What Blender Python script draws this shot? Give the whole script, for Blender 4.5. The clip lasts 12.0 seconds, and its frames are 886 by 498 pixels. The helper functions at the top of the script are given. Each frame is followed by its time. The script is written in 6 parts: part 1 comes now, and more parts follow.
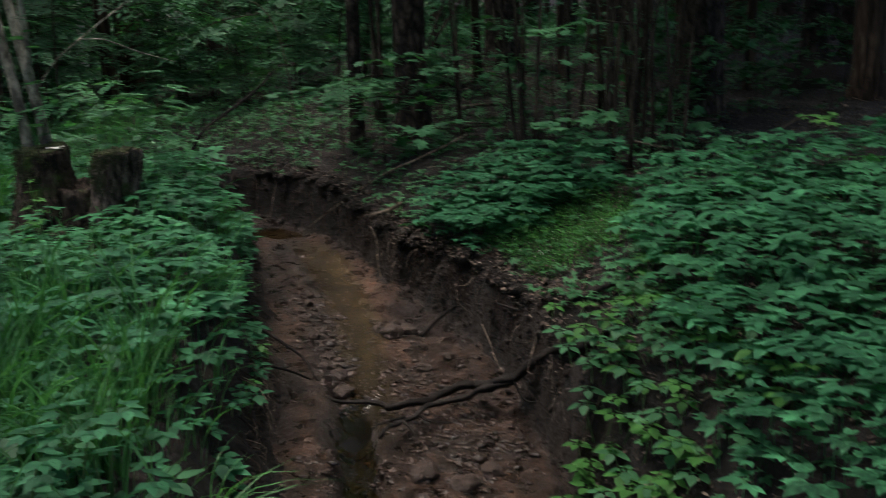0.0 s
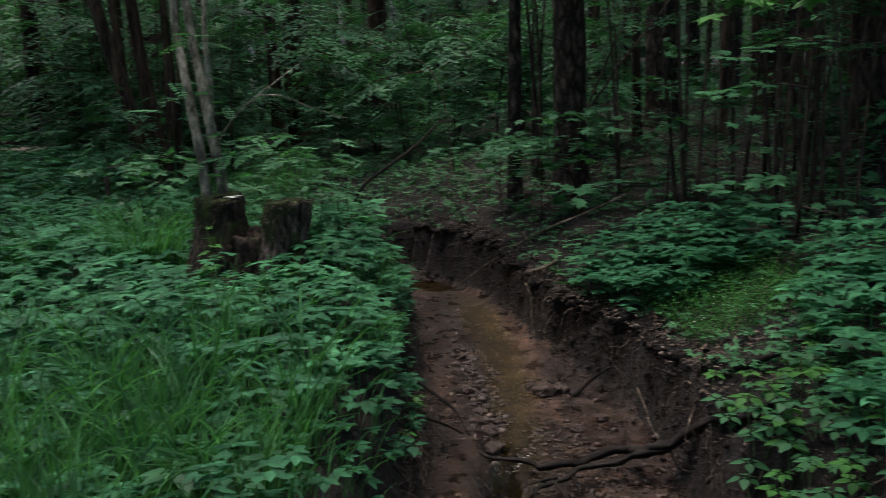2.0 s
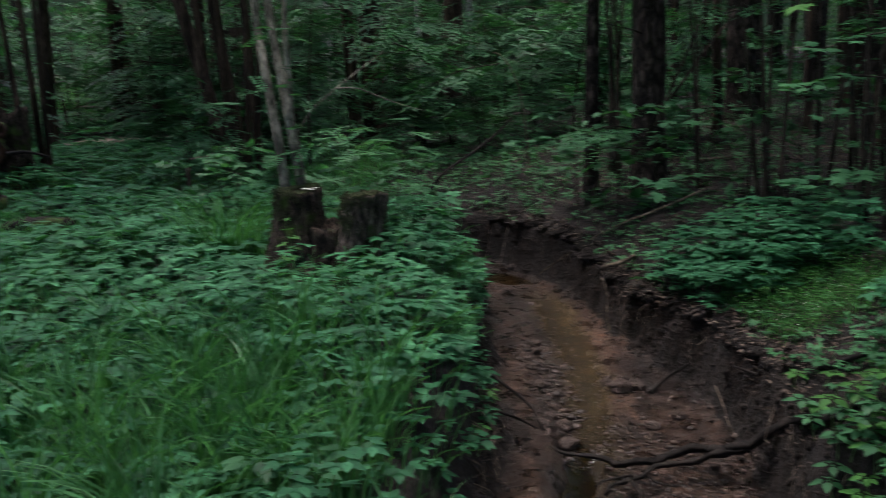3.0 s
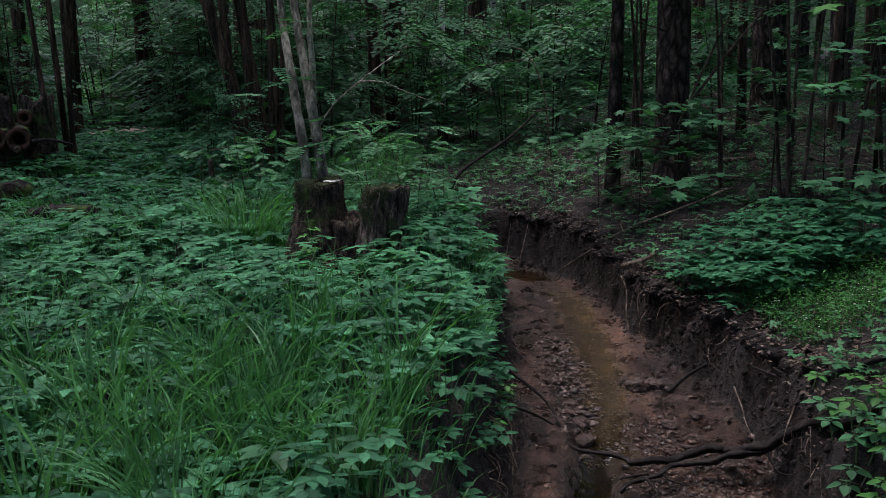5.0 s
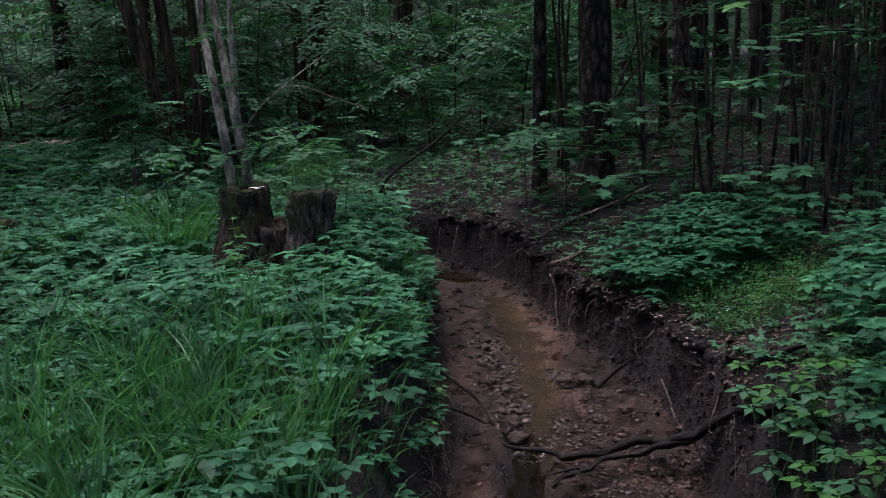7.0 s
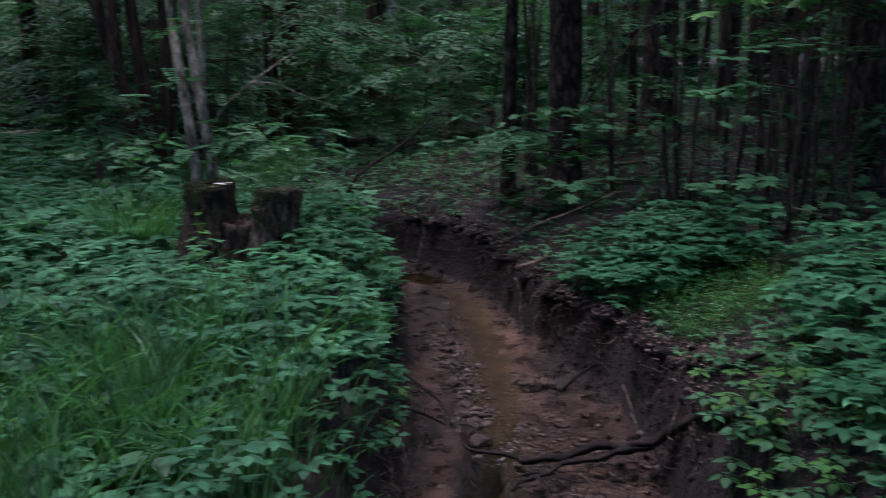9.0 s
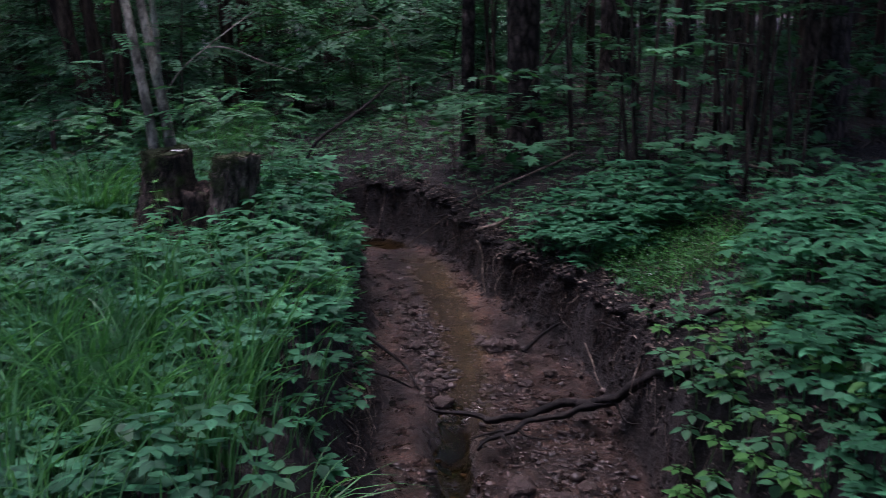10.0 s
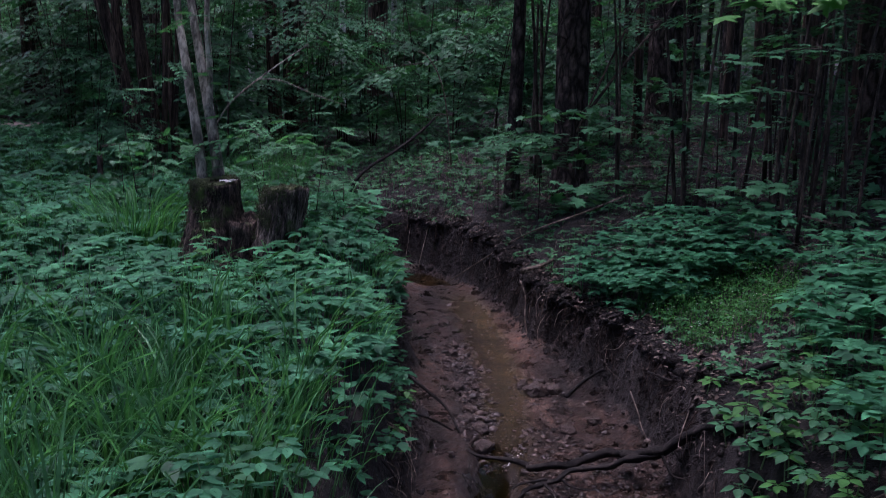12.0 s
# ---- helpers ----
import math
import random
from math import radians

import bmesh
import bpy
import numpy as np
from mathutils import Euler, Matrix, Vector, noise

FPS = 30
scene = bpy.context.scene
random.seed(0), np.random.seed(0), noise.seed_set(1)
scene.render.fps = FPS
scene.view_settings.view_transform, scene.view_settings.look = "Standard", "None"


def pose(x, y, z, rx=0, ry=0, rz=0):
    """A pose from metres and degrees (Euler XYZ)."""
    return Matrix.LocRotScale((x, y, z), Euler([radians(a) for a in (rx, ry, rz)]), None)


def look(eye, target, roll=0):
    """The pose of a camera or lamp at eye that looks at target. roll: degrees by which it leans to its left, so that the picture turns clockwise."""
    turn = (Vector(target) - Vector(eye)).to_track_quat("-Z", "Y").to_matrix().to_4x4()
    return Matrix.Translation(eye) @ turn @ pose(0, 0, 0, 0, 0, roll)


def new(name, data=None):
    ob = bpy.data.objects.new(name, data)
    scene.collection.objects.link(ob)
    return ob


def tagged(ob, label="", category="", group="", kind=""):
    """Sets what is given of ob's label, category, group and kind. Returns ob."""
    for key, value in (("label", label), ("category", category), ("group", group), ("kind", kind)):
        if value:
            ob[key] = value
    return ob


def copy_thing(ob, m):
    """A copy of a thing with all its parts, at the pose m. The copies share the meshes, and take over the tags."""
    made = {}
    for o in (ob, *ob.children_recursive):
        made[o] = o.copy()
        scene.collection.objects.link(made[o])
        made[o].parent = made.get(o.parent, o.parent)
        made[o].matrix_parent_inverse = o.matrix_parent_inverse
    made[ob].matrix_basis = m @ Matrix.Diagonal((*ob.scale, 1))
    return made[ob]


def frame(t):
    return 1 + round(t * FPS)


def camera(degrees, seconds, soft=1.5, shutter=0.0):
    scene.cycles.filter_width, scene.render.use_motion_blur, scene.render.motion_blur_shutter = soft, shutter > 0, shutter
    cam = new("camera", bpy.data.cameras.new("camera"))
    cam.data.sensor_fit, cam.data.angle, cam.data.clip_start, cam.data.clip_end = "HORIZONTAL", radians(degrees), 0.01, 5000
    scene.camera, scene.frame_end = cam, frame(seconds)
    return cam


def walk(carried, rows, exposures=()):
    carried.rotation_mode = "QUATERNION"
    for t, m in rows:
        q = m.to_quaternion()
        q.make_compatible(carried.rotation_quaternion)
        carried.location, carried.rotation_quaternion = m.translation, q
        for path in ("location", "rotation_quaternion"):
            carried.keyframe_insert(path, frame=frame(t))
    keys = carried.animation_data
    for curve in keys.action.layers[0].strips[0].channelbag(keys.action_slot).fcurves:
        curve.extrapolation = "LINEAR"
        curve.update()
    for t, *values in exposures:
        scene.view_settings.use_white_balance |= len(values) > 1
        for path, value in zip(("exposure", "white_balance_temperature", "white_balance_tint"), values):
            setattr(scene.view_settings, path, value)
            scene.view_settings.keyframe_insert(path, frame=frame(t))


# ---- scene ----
cam = camera(47.98, 12.0, soft=0.85, shutter=1.0)
EXPOSURES = [(0.0, 1.1, 6520, 13), (3.0, 1.2, 6270, 18), (5.5, 1.25, 5980, 27), (9.0, 1.17, 5730, 36), (12.0, 1.17, 5480, 42)]
SKY_STRENGTH = 0.15
SUN_STRENGTH = 1.5
MUD_DARK, MUD_MID, MUD_LIGHT = (0.015, 0.0093, 0.0069), (0.043, 0.0248, 0.017), (0.11, 0.066, 0.045)
PATH = [
    (0, pose(0.0539, 0.0145, 1.4755, 75.216, 2.009, -11.860)),
    (0.5, pose(0.0401, 0.0285, 1.4874, 76.095, 1.420, -8.979)),
    (1, pose(0.0117, 0.0229, 1.5026, 77.386, 1.491, -6.032)),
    (1.5, pose(0.0070, -0.0083, 1.5038, 78.345, 1.729, -4.534)),
    (2, pose(-0.0044, -0.0050, 1.5010, 78.615, 1.700, -3.076)),
    (2.5, pose(0.0000, -0.0000, 1.5000, 77.700, 2.126, -0.463)),
    (3, pose(-0.0190, 0.0073, 1.5038, 78.310, 1.941, 1.159)),
    (3.2, pose(-0.0187, 0.0020, 1.5100, 78.369, 2.208, 2.292)),
    (5, pose(-0.0249, -0.0001, 1.4983, 78.099, 1.055, 2.468)),
    (5.5, pose(-0.0164, -0.0058, 1.4985, 78.180, 1.489, 0.855)),
    (6, pose(-0.0014, -0.0107, 1.4926, 78.371, 2.093, -0.029)),
    (6.5, pose(0.0051, -0.0100, 1.4937, 78.137, 2.388, -0.648)),
    (7, pose(0.0134, -0.0138, 1.4881, 78.249, 1.954, -1.558)),
    (8.8, pose(0.0280, -0.0045, 1.4817, 78.373, 0.358, -2.015)),
    (9, pose(0.0274, -0.0008, 1.4817, 78.332, 0.226, -3.085)),
    (9.5, pose(0.0262, -0.0023, 1.4630, 77.563, 0.073, -4.727)),
    (10, pose(0.0327, -0.0076, 1.4608, 76.380, 0.892, -5.446)),
    (10.5, pose(0.0541, -0.0245, 1.4627, 76.853, -0.027, -9.507)),
    (11, pose(0.0089, -0.0074, 1.4790, 77.780, 0.165, -7.447)),
    (11.5, pose(-0.0100, 0.0049, 1.4801, 79.121, 0.023, -3.765)),
    (12, pose(-0.0448, 0.0744, 1.4805, 78.313, -0.830, -3.192)),
]
walk(cam, PATH, exposures=EXPOSURES)

# ---- world and light: an overcast day under the leaf canopy ----
world = bpy.data.worlds.new("overcast_sky")
scene.world = world
world.use_nodes = True
wn = world.node_tree
sky = wn.nodes.new("ShaderNodeTexSky")
sky.sky_type = "NISHITA"
sky.sun_disc = False
sky.dust_density = 6.0
sky.sun_elevation = radians(74)
sky.sun_rotation = radians(-40)
wn.links.new(sky.outputs["Color"], wn.nodes["Background"].inputs["Color"])
wn.nodes["Background"].inputs["Strength"].default_value = SKY_STRENGTH

sun = new("sun", bpy.data.lights.new("sun", "SUN"))
sun.data.energy = SUN_STRENGTH
sun.data.angle = radians(45)
sun.data.color = (1.0, 0.96, 0.9)
sun.matrix_world = look((-1.5, 1.8, 8.0), (0, 0, 0))


# ---- mesh helpers ----
rng = np.random.default_rng(7)


class Soup:
    """Collects polygons: one array of corners, and faces grouped by their number of corners."""

    def __init__(self):
        self.v, self.f, self.n = [], [], 0

    def add(self, verts, faces):
        verts = np.asarray(verts, dtype=np.float32).reshape(-1, 3)
        self.v.append(verts)
        for fa in faces:
            self.f.append(np.asarray(fa, dtype=np.int32) + self.n)
        self.n += len(verts)

    def spread(self, template, mats):
        """Copies of a template (verts, faces) at the 4 x 4 matrices mats."""
        tv, tf = template
        mats = np.asarray(mats, dtype=np.float32)
        if len(mats) == 0:
            return
        v = np.einsum("mij,vj->mvi", mats[:, :3, :3], tv) + mats[:, None, :3, 3]
        off = (np.arange(len(mats)) * len(tv))[:, None, None]
        self.v.append(v.reshape(-1, 3).astype(np.float32))
        for fa in tf:
            self.f.append((fa[None] + off).reshape(-1, fa.shape[1]).astype(np.int32) + self.n)
        self.n += len(mats) * len(tv)

    def template(self):
        groups = {}
        for fa in self.f:
            groups.setdefault(fa.shape[1], []).append(fa)
        return np.concatenate(self.v).astype(np.float32), [np.concatenate(g) for g in groups.values()]

    def mesh(self, name, material, smooth=False):
        me = bpy.data.meshes.new(name)
        v = np.concatenate(self.v)
        me.vertices.add(len(v))
        me.vertices.foreach_set("co", v.ravel())
        loops = np.concatenate([fa.ravel() for fa in self.f])
        sizes = np.concatenate([np.full(len(fa), fa.shape[1], dtype=np.int32) for fa in self.f])
        me.loops.add(len(loops))
        me.loops.foreach_set("vertex_index", loops)
        me.polygons.add(len(sizes))
        me.polygons.foreach_set("loop_start", np.concatenate([[0], np.cumsum(sizes)[:-1]]).astype(np.int32))
        me.polygons.foreach_set("loop_total", sizes)
        if smooth:
            me.polygons.foreach_set("use_smooth", np.ones(len(sizes), dtype=bool))
        me.update(calc_edges=True)
        me.validate()
        if material:
            me.materials.append(material)
        return me


def part(name, soup, material, parent=None, label="", smooth=False):
    """One mesh object from a Soup, under a thing or a part."""
    ob = new(name, soup.mesh(name, material, smooth))
    if parent is not None:
        ob.parent = parent
    if label:
        ob["label"] = label
    return ob


def thing(name, place, label, category, group="", kind=""):
    ob = new(name)
    ob.empty_display_size = 0.1
    ob.location = place
    return tagged(ob, label, category, group, kind)


def unit(a):
    a = np.asarray(a, dtype=float)
    return a / (np.linalg.norm(a) + 1e-12)


def wave(x, y, seed=0.0):
    """Smooth bumps in the plan, about -1 to 1, for arrays."""
    s = seed * 1.7
    return (np.sin(1.3 * x + 0.7 * y + s) + np.sin(-0.8 * x + 1.7 * y + 2.1 * s) + np.sin(2.3 * x - 1.1 * y + 0.6 * s)
            + 0.6 * np.sin(3.1 * x + 2.9 * y + 1.3 * s)) / 3.0


def bend(points, n):
    """A smooth line of n points through a few (Catmull-Rom)."""
    p = np.asarray(points, dtype=float)
    p = np.vstack([2 * p[0] - p[1], p, 2 * p[-1] - p[-2]])
    out = []
    for u in np.linspace(0, len(p) - 3 - 1e-9, n):
        i, w = int(u), u - int(u)
        a, b, c, d = p[i:i + 4]
        out.append(0.5 * (2 * b + (c - a) * w + (2 * a - 5 * b + 4 * c - d) * w * w + (3 * b - a - 3 * c + d) * w ** 3))
    return np.array(out)


def tube(soup, line, radii, sides=6, rough=0.0, close=True, seed=0):
    """A round limb along a line of points, with a radius at each."""
    line = np.asarray(line, dtype=float)
    radii = np.broadcast_to(np.asarray(radii, dtype=float), (len(line),))
    r = np.random.default_rng(seed)
    ref = np.array([0.31, 0.87, 0.38])
    verts = []
    ang = np.linspace(0, 2 * np.pi, sides, endpoint=False)
    lump = 1 + rough * r.normal(size=sides) * 0.6
    for i, p in enumerate(line):
        t = unit(line[min(i + 1, len(line) - 1)] - line[max(i - 1, 0)])
        a = unit(np.cross(t, ref))
        b = np.cross(t, a)
        rr = radii[i] * lump * (1 + rough * r.normal(size=sides) * 0.5)
        verts.append(p + np.outer(np.cos(ang) * rr, a) + np.outer(np.sin(ang) * rr, b))
    n = len(line)
    k = np.arange(sides)
    quads = np.concatenate([np.stack([i * sides + k, i * sides + (k + 1) % sides, (i + 1) * sides + (k + 1) % sides, (i + 1) * sides + k], 1) for i in range(n - 1)])
    faces = [quads]
    if close:
        faces += [k[::-1][None] + 0, (k + (n - 1) * sides)[None]]
    soup.add(np.concatenate(verts), faces)


def placed(x, y, z, size, turn, tip=0.0, tip_dir=0.0):
    """Arrays of poses: at x, y, z, scaled, turned about z, then tipped over towards tip_dir."""
    x, y, z, size, turn, tip, tip_dir = np.broadcast_arrays(*[np.asarray(a, dtype=float) for a in (x, y, z, size, turn, tip, tip_dir)])
    m = np.zeros((len(x), 4, 4))
    ct, st = np.cos(turn), np.sin(turn)
    rz = np.zeros((len(x), 3, 3))
    rz[:, 0, 0], rz[:, 0, 1], rz[:, 1, 0], rz[:, 1, 1], rz[:, 2, 2] = ct, -st, st, ct, 1
    ax, ay = -np.sin(tip_dir), np.cos(tip_dir)
    c, s = np.cos(tip), np.sin(tip)
    rt = np.zeros((len(x), 3, 3))
    rt[:, 0, 0] = c + ax * ax * (1 - c)
    rt[:, 0, 1] = rt[:, 1, 0] = ax * ay * (1 - c)
    rt[:, 1, 1] = c + ay * ay * (1 - c)
    rt[:, 2, 2] = c
    rt[:, 0, 2], rt[:, 2, 0] = ay * s, -ay * s
    rt[:, 1, 2], rt[:, 2, 1] = -ax * s, ax * s
    m[:, :3, :3] = (rt @ rz) * size[:, None, None]
    m[:, 0, 3], m[:, 1, 3], m[:, 2, 3], m[:, 3, 3] = x, y, z, 1
    return m


# ---- materials ----
def material(name):
    m = bpy.data.materials.new(name)
    m.use_nodes = True
    nt = m.node_tree
    return m, nt, nt.nodes["Principled BSDF"]


def ramp(nt, source, stops):
    n = nt.nodes.new("ShaderNodeValToRGB")
    el = n.color_ramp.elements
    while len(el) < len(stops):
        el.new(0.5)
    for e, (p, c) in zip(el, stops):
        e.position, e.color = p, (*c, 1)
    nt.links.new(source, n.inputs["Fac"])
    return n.outputs["Color"]


def noise_of(nt, scale, detail=5.0, rough=0.6, stretch=None):
    n = nt.nodes.new("ShaderNodeTexNoise")
    n.inputs["Scale"].default_value, n.inputs["Detail"].default_value, n.inputs["Roughness"].default_value = scale, detail, rough
    c = nt.nodes.new("ShaderNodeTexCoord")
    mp = nt.nodes.new("ShaderNodeMapping")
    nt.links.new(c.outputs["Object"], mp.inputs["Vector"])
    if stretch:
        mp.inputs["Scale"].default_value = stretch
    nt.links.new(mp.outputs["Vector"], n.inputs["Vector"])
    return n.outputs["Fac"]


def mix(nt, fac, a, b, kind="MIX"):
    n = nt.nodes.new("ShaderNodeMix")
    n.data_type, n.blend_type = "RGBA", kind
    for slot, value in ((0, fac), (6, a), (7, b)):
        if isinstance(value, (int, float)):
            n.inputs[slot].default_value = value
        elif isinstance(value, tuple):
            n.inputs[slot].default_value = (*value, 1)
        else:
            nt.links.new(value, n.inputs[slot])
    return n.outputs[2]


def bump(nt, p, height, strength, distance=0.02):
    b = nt.nodes.new("ShaderNodeBump")
    b.inputs["Strength"].default_value, b.inputs["Distance"].default_value = strength, distance
    nt.links.new(height, b.inputs["Height"])
    nt.links.new(b.outputs["Normal"], p.inputs["Normal"])


def leaf_material(name, dark, mid, light, rough=0.5, through_light=0.3, patch=1.2, gloss=0.12):
    """Foliage: colour differs from leaf to leaf and in broad patches, some light comes through."""
    m, nt, p = material(name)
    g = nt.nodes.new("ShaderNodeNewGeometry")
    soft = nt.nodes.new("ShaderNodeMath")
    soft.operation = "MULTIPLY_ADD"
    nt.links.new(noise_of(nt, 6.5, 1.0), soft.inputs[0])
    soft.inputs[1].default_value = 1.5
    part_of = nt.nodes.new("ShaderNodeMath")
    part_of.operation = "MULTIPLY_ADD"
    nt.links.new(g.outputs["Random Per Island"], part_of.inputs[0])
    part_of.inputs[1].default_value = 0.5
    part_of.inputs[2].default_value = -0.5
    nt.links.new(part_of.outputs[0], soft.inputs[2])
    col = ramp(nt, soft.outputs[0], [(0.0, tuple(0.7 * c for c in dark)), (0.45, mid), (0.85, tuple(1.1 * c for c in light)), (1.0, tuple(min(1, 1.6 * c) for c in light))])
    blot = ramp(nt, noise_of(nt, patch, 2.0), [(0.3, (0.65, 0.72, 0.7)), (0.7, (1.15, 1.1, 1.0))])
    col = mix(nt, 1.0, col, blot, "MULTIPLY")
    vein = ramp(nt, noise_of(nt, 60.0, 3.0), [(0.3, (0.85, 0.85, 0.85)), (0.7, (1.1, 1.1, 1.1))])
    col = mix(nt, 1.0, col, vein, "MULTIPLY")
    nt.links.new(col, p.inputs["Base Color"])
    p.inputs["Roughness"].default_value = rough
    p.inputs["Specular IOR Level"].default_value = gloss
    t = nt.nodes.new("ShaderNodeBsdfTranslucent")
    yellow = mix(nt, 1.0, col, (0.95, 1.2, 0.5), "MULTIPLY")
    nt.links.new(yellow, t.inputs["Color"])
    mx = nt.nodes.new("ShaderNodeMixShader")
    mx.inputs["Fac"].default_value = through_light
    nt.links.new(p.outputs["BSDF"], mx.inputs[1])
    nt.links.new(t.outputs["BSDF"], mx.inputs[2])
    nt.links.new(mx.outputs["Shader"], nt.nodes["Material Output"].inputs["Surface"])
    return m


def bark_material(name, dark, light, scale=14.0, stretch=(1, 1, 0.12), moss=0.0, depth=0.6):
    m, nt, p = material(name)
    h = noise_of(nt, scale, 6.0, 0.65, stretch)
    col = ramp(nt, h, [(0.4, dark), (0.5, tuple(0.45 * a + 0.35 * b for a, b in zip(dark, light))), (0.62, light)])
    fine = ramp(nt, noise_of(nt, scale * 4, 4.0, 0.7, stretch), [(0.35, (0.45, 0.45, 0.45)), (0.65, (1.4, 1.4, 1.4))])
    col = mix(nt, 1.0, col, fine, "MULTIPLY")
    big = ramp(nt, noise_of(nt, 2.2, 4.0), [(0.35, (0.7, 0.7, 0.7)), (0.7, (1.2, 1.2, 1.2))])
    col = mix(nt, 1.0, col, big, "MULTIPLY")
    if moss:
        f = ramp(nt, noise_of(nt, 5.0, 5.0), [(0.62 - moss * 0.25, (0, 0, 0)), (0.7 - moss * 0.2, (1, 1, 1))])
        col = mix(nt, f, col, (0.045, 0.075, 0.018))
    nt.links.new(col, p.inputs["Base Color"])
    p.inputs["Roughness"].default_value = 0.85
    p.inputs["Specular IOR Level"].default_value = 0.2
    bump(nt, p, h, depth, 0.03)
    return m


def plated_bark_material(name, crack, dark, light, scale=15.0):
    """Pine bark: upright scaly plates with dark cracks between them."""
    m, nt, p = material(name)
    c = nt.nodes.new("ShaderNodeTexCoord")
    wob = nt.nodes.new("ShaderNodeTexNoise")
    wob.inputs["Scale"].default_value, wob.inputs["Detail"].default_value = 9.0, 4.0
    nt.links.new(c.outputs["Object"], wob.inputs["Vector"])
    bent = nt.nodes.new("ShaderNodeMix")
    bent.data_type, bent.blend_type = "RGBA", "ADD"
    bent.inputs[0].default_value = 0.09
    nt.links.new(c.outputs["Object"], bent.inputs[6])
    nt.links.new(wob.outputs["Color"], bent.inputs[7])
    mp = nt.nodes.new("ShaderNodeMapping")
    mp.inputs["Scale"].default_value = (1, 1, 0.3)
    nt.links.new(bent.outputs[2], mp.inputs["Vector"])
    cells = nt.nodes.new("ShaderNodeTexVoronoi")
    cells.feature = "DISTANCE_TO_EDGE"
    cells.inputs["Scale"].default_value = scale
    nt.links.new(mp.outputs["Vector"], cells.inputs["Vector"])
    plates = ramp(nt, cells.outputs["Distance"], [(0.0, crack), (0.16, dark), (0.5, light)])
    fine = ramp(nt, noise_of(nt, 55.0, 5.0, 0.7, (1, 1, 0.5)), [(0.35, (0.5, 0.5, 0.5)), (0.65, (1.35, 1.35, 1.35))])
    col = mix(nt, 1.0, plates, fine, "MULTIPLY")
    big = ramp(nt, noise_of(nt, 2.0, 4.0), [(0.35, (0.65, 0.65, 0.66)), (0.7, (1.25, 1.2, 1.15))])
    nt.links.new(mix(nt, 1.0, col, big, "MULTIPLY"), p.inputs["Base Color"])
    p.inputs["Roughness"].default_value = 0.9
    p.inputs["Specular IOR Level"].default_value = 0.2
    bump(nt, p, cells.outputs["Distance"], 1.0, 0.05)
    return m


def birch_material():
    m, nt, p = material("birch_bark")
    h = noise_of(nt, 5.0, 4.0, 0.6, (1, 1, 5))
    col = ramp(nt, h, [(0.40, (0.02, 0.018, 0.016)), (0.47, (0.5, 0.5, 0.47)), (0.8, (0.62, 0.6, 0.56))])
    nt.links.new(col, p.inputs["Base Color"])
    p.inputs["Roughness"].default_value = 0.7
    bump(nt, p, h, 0.3)
    return m


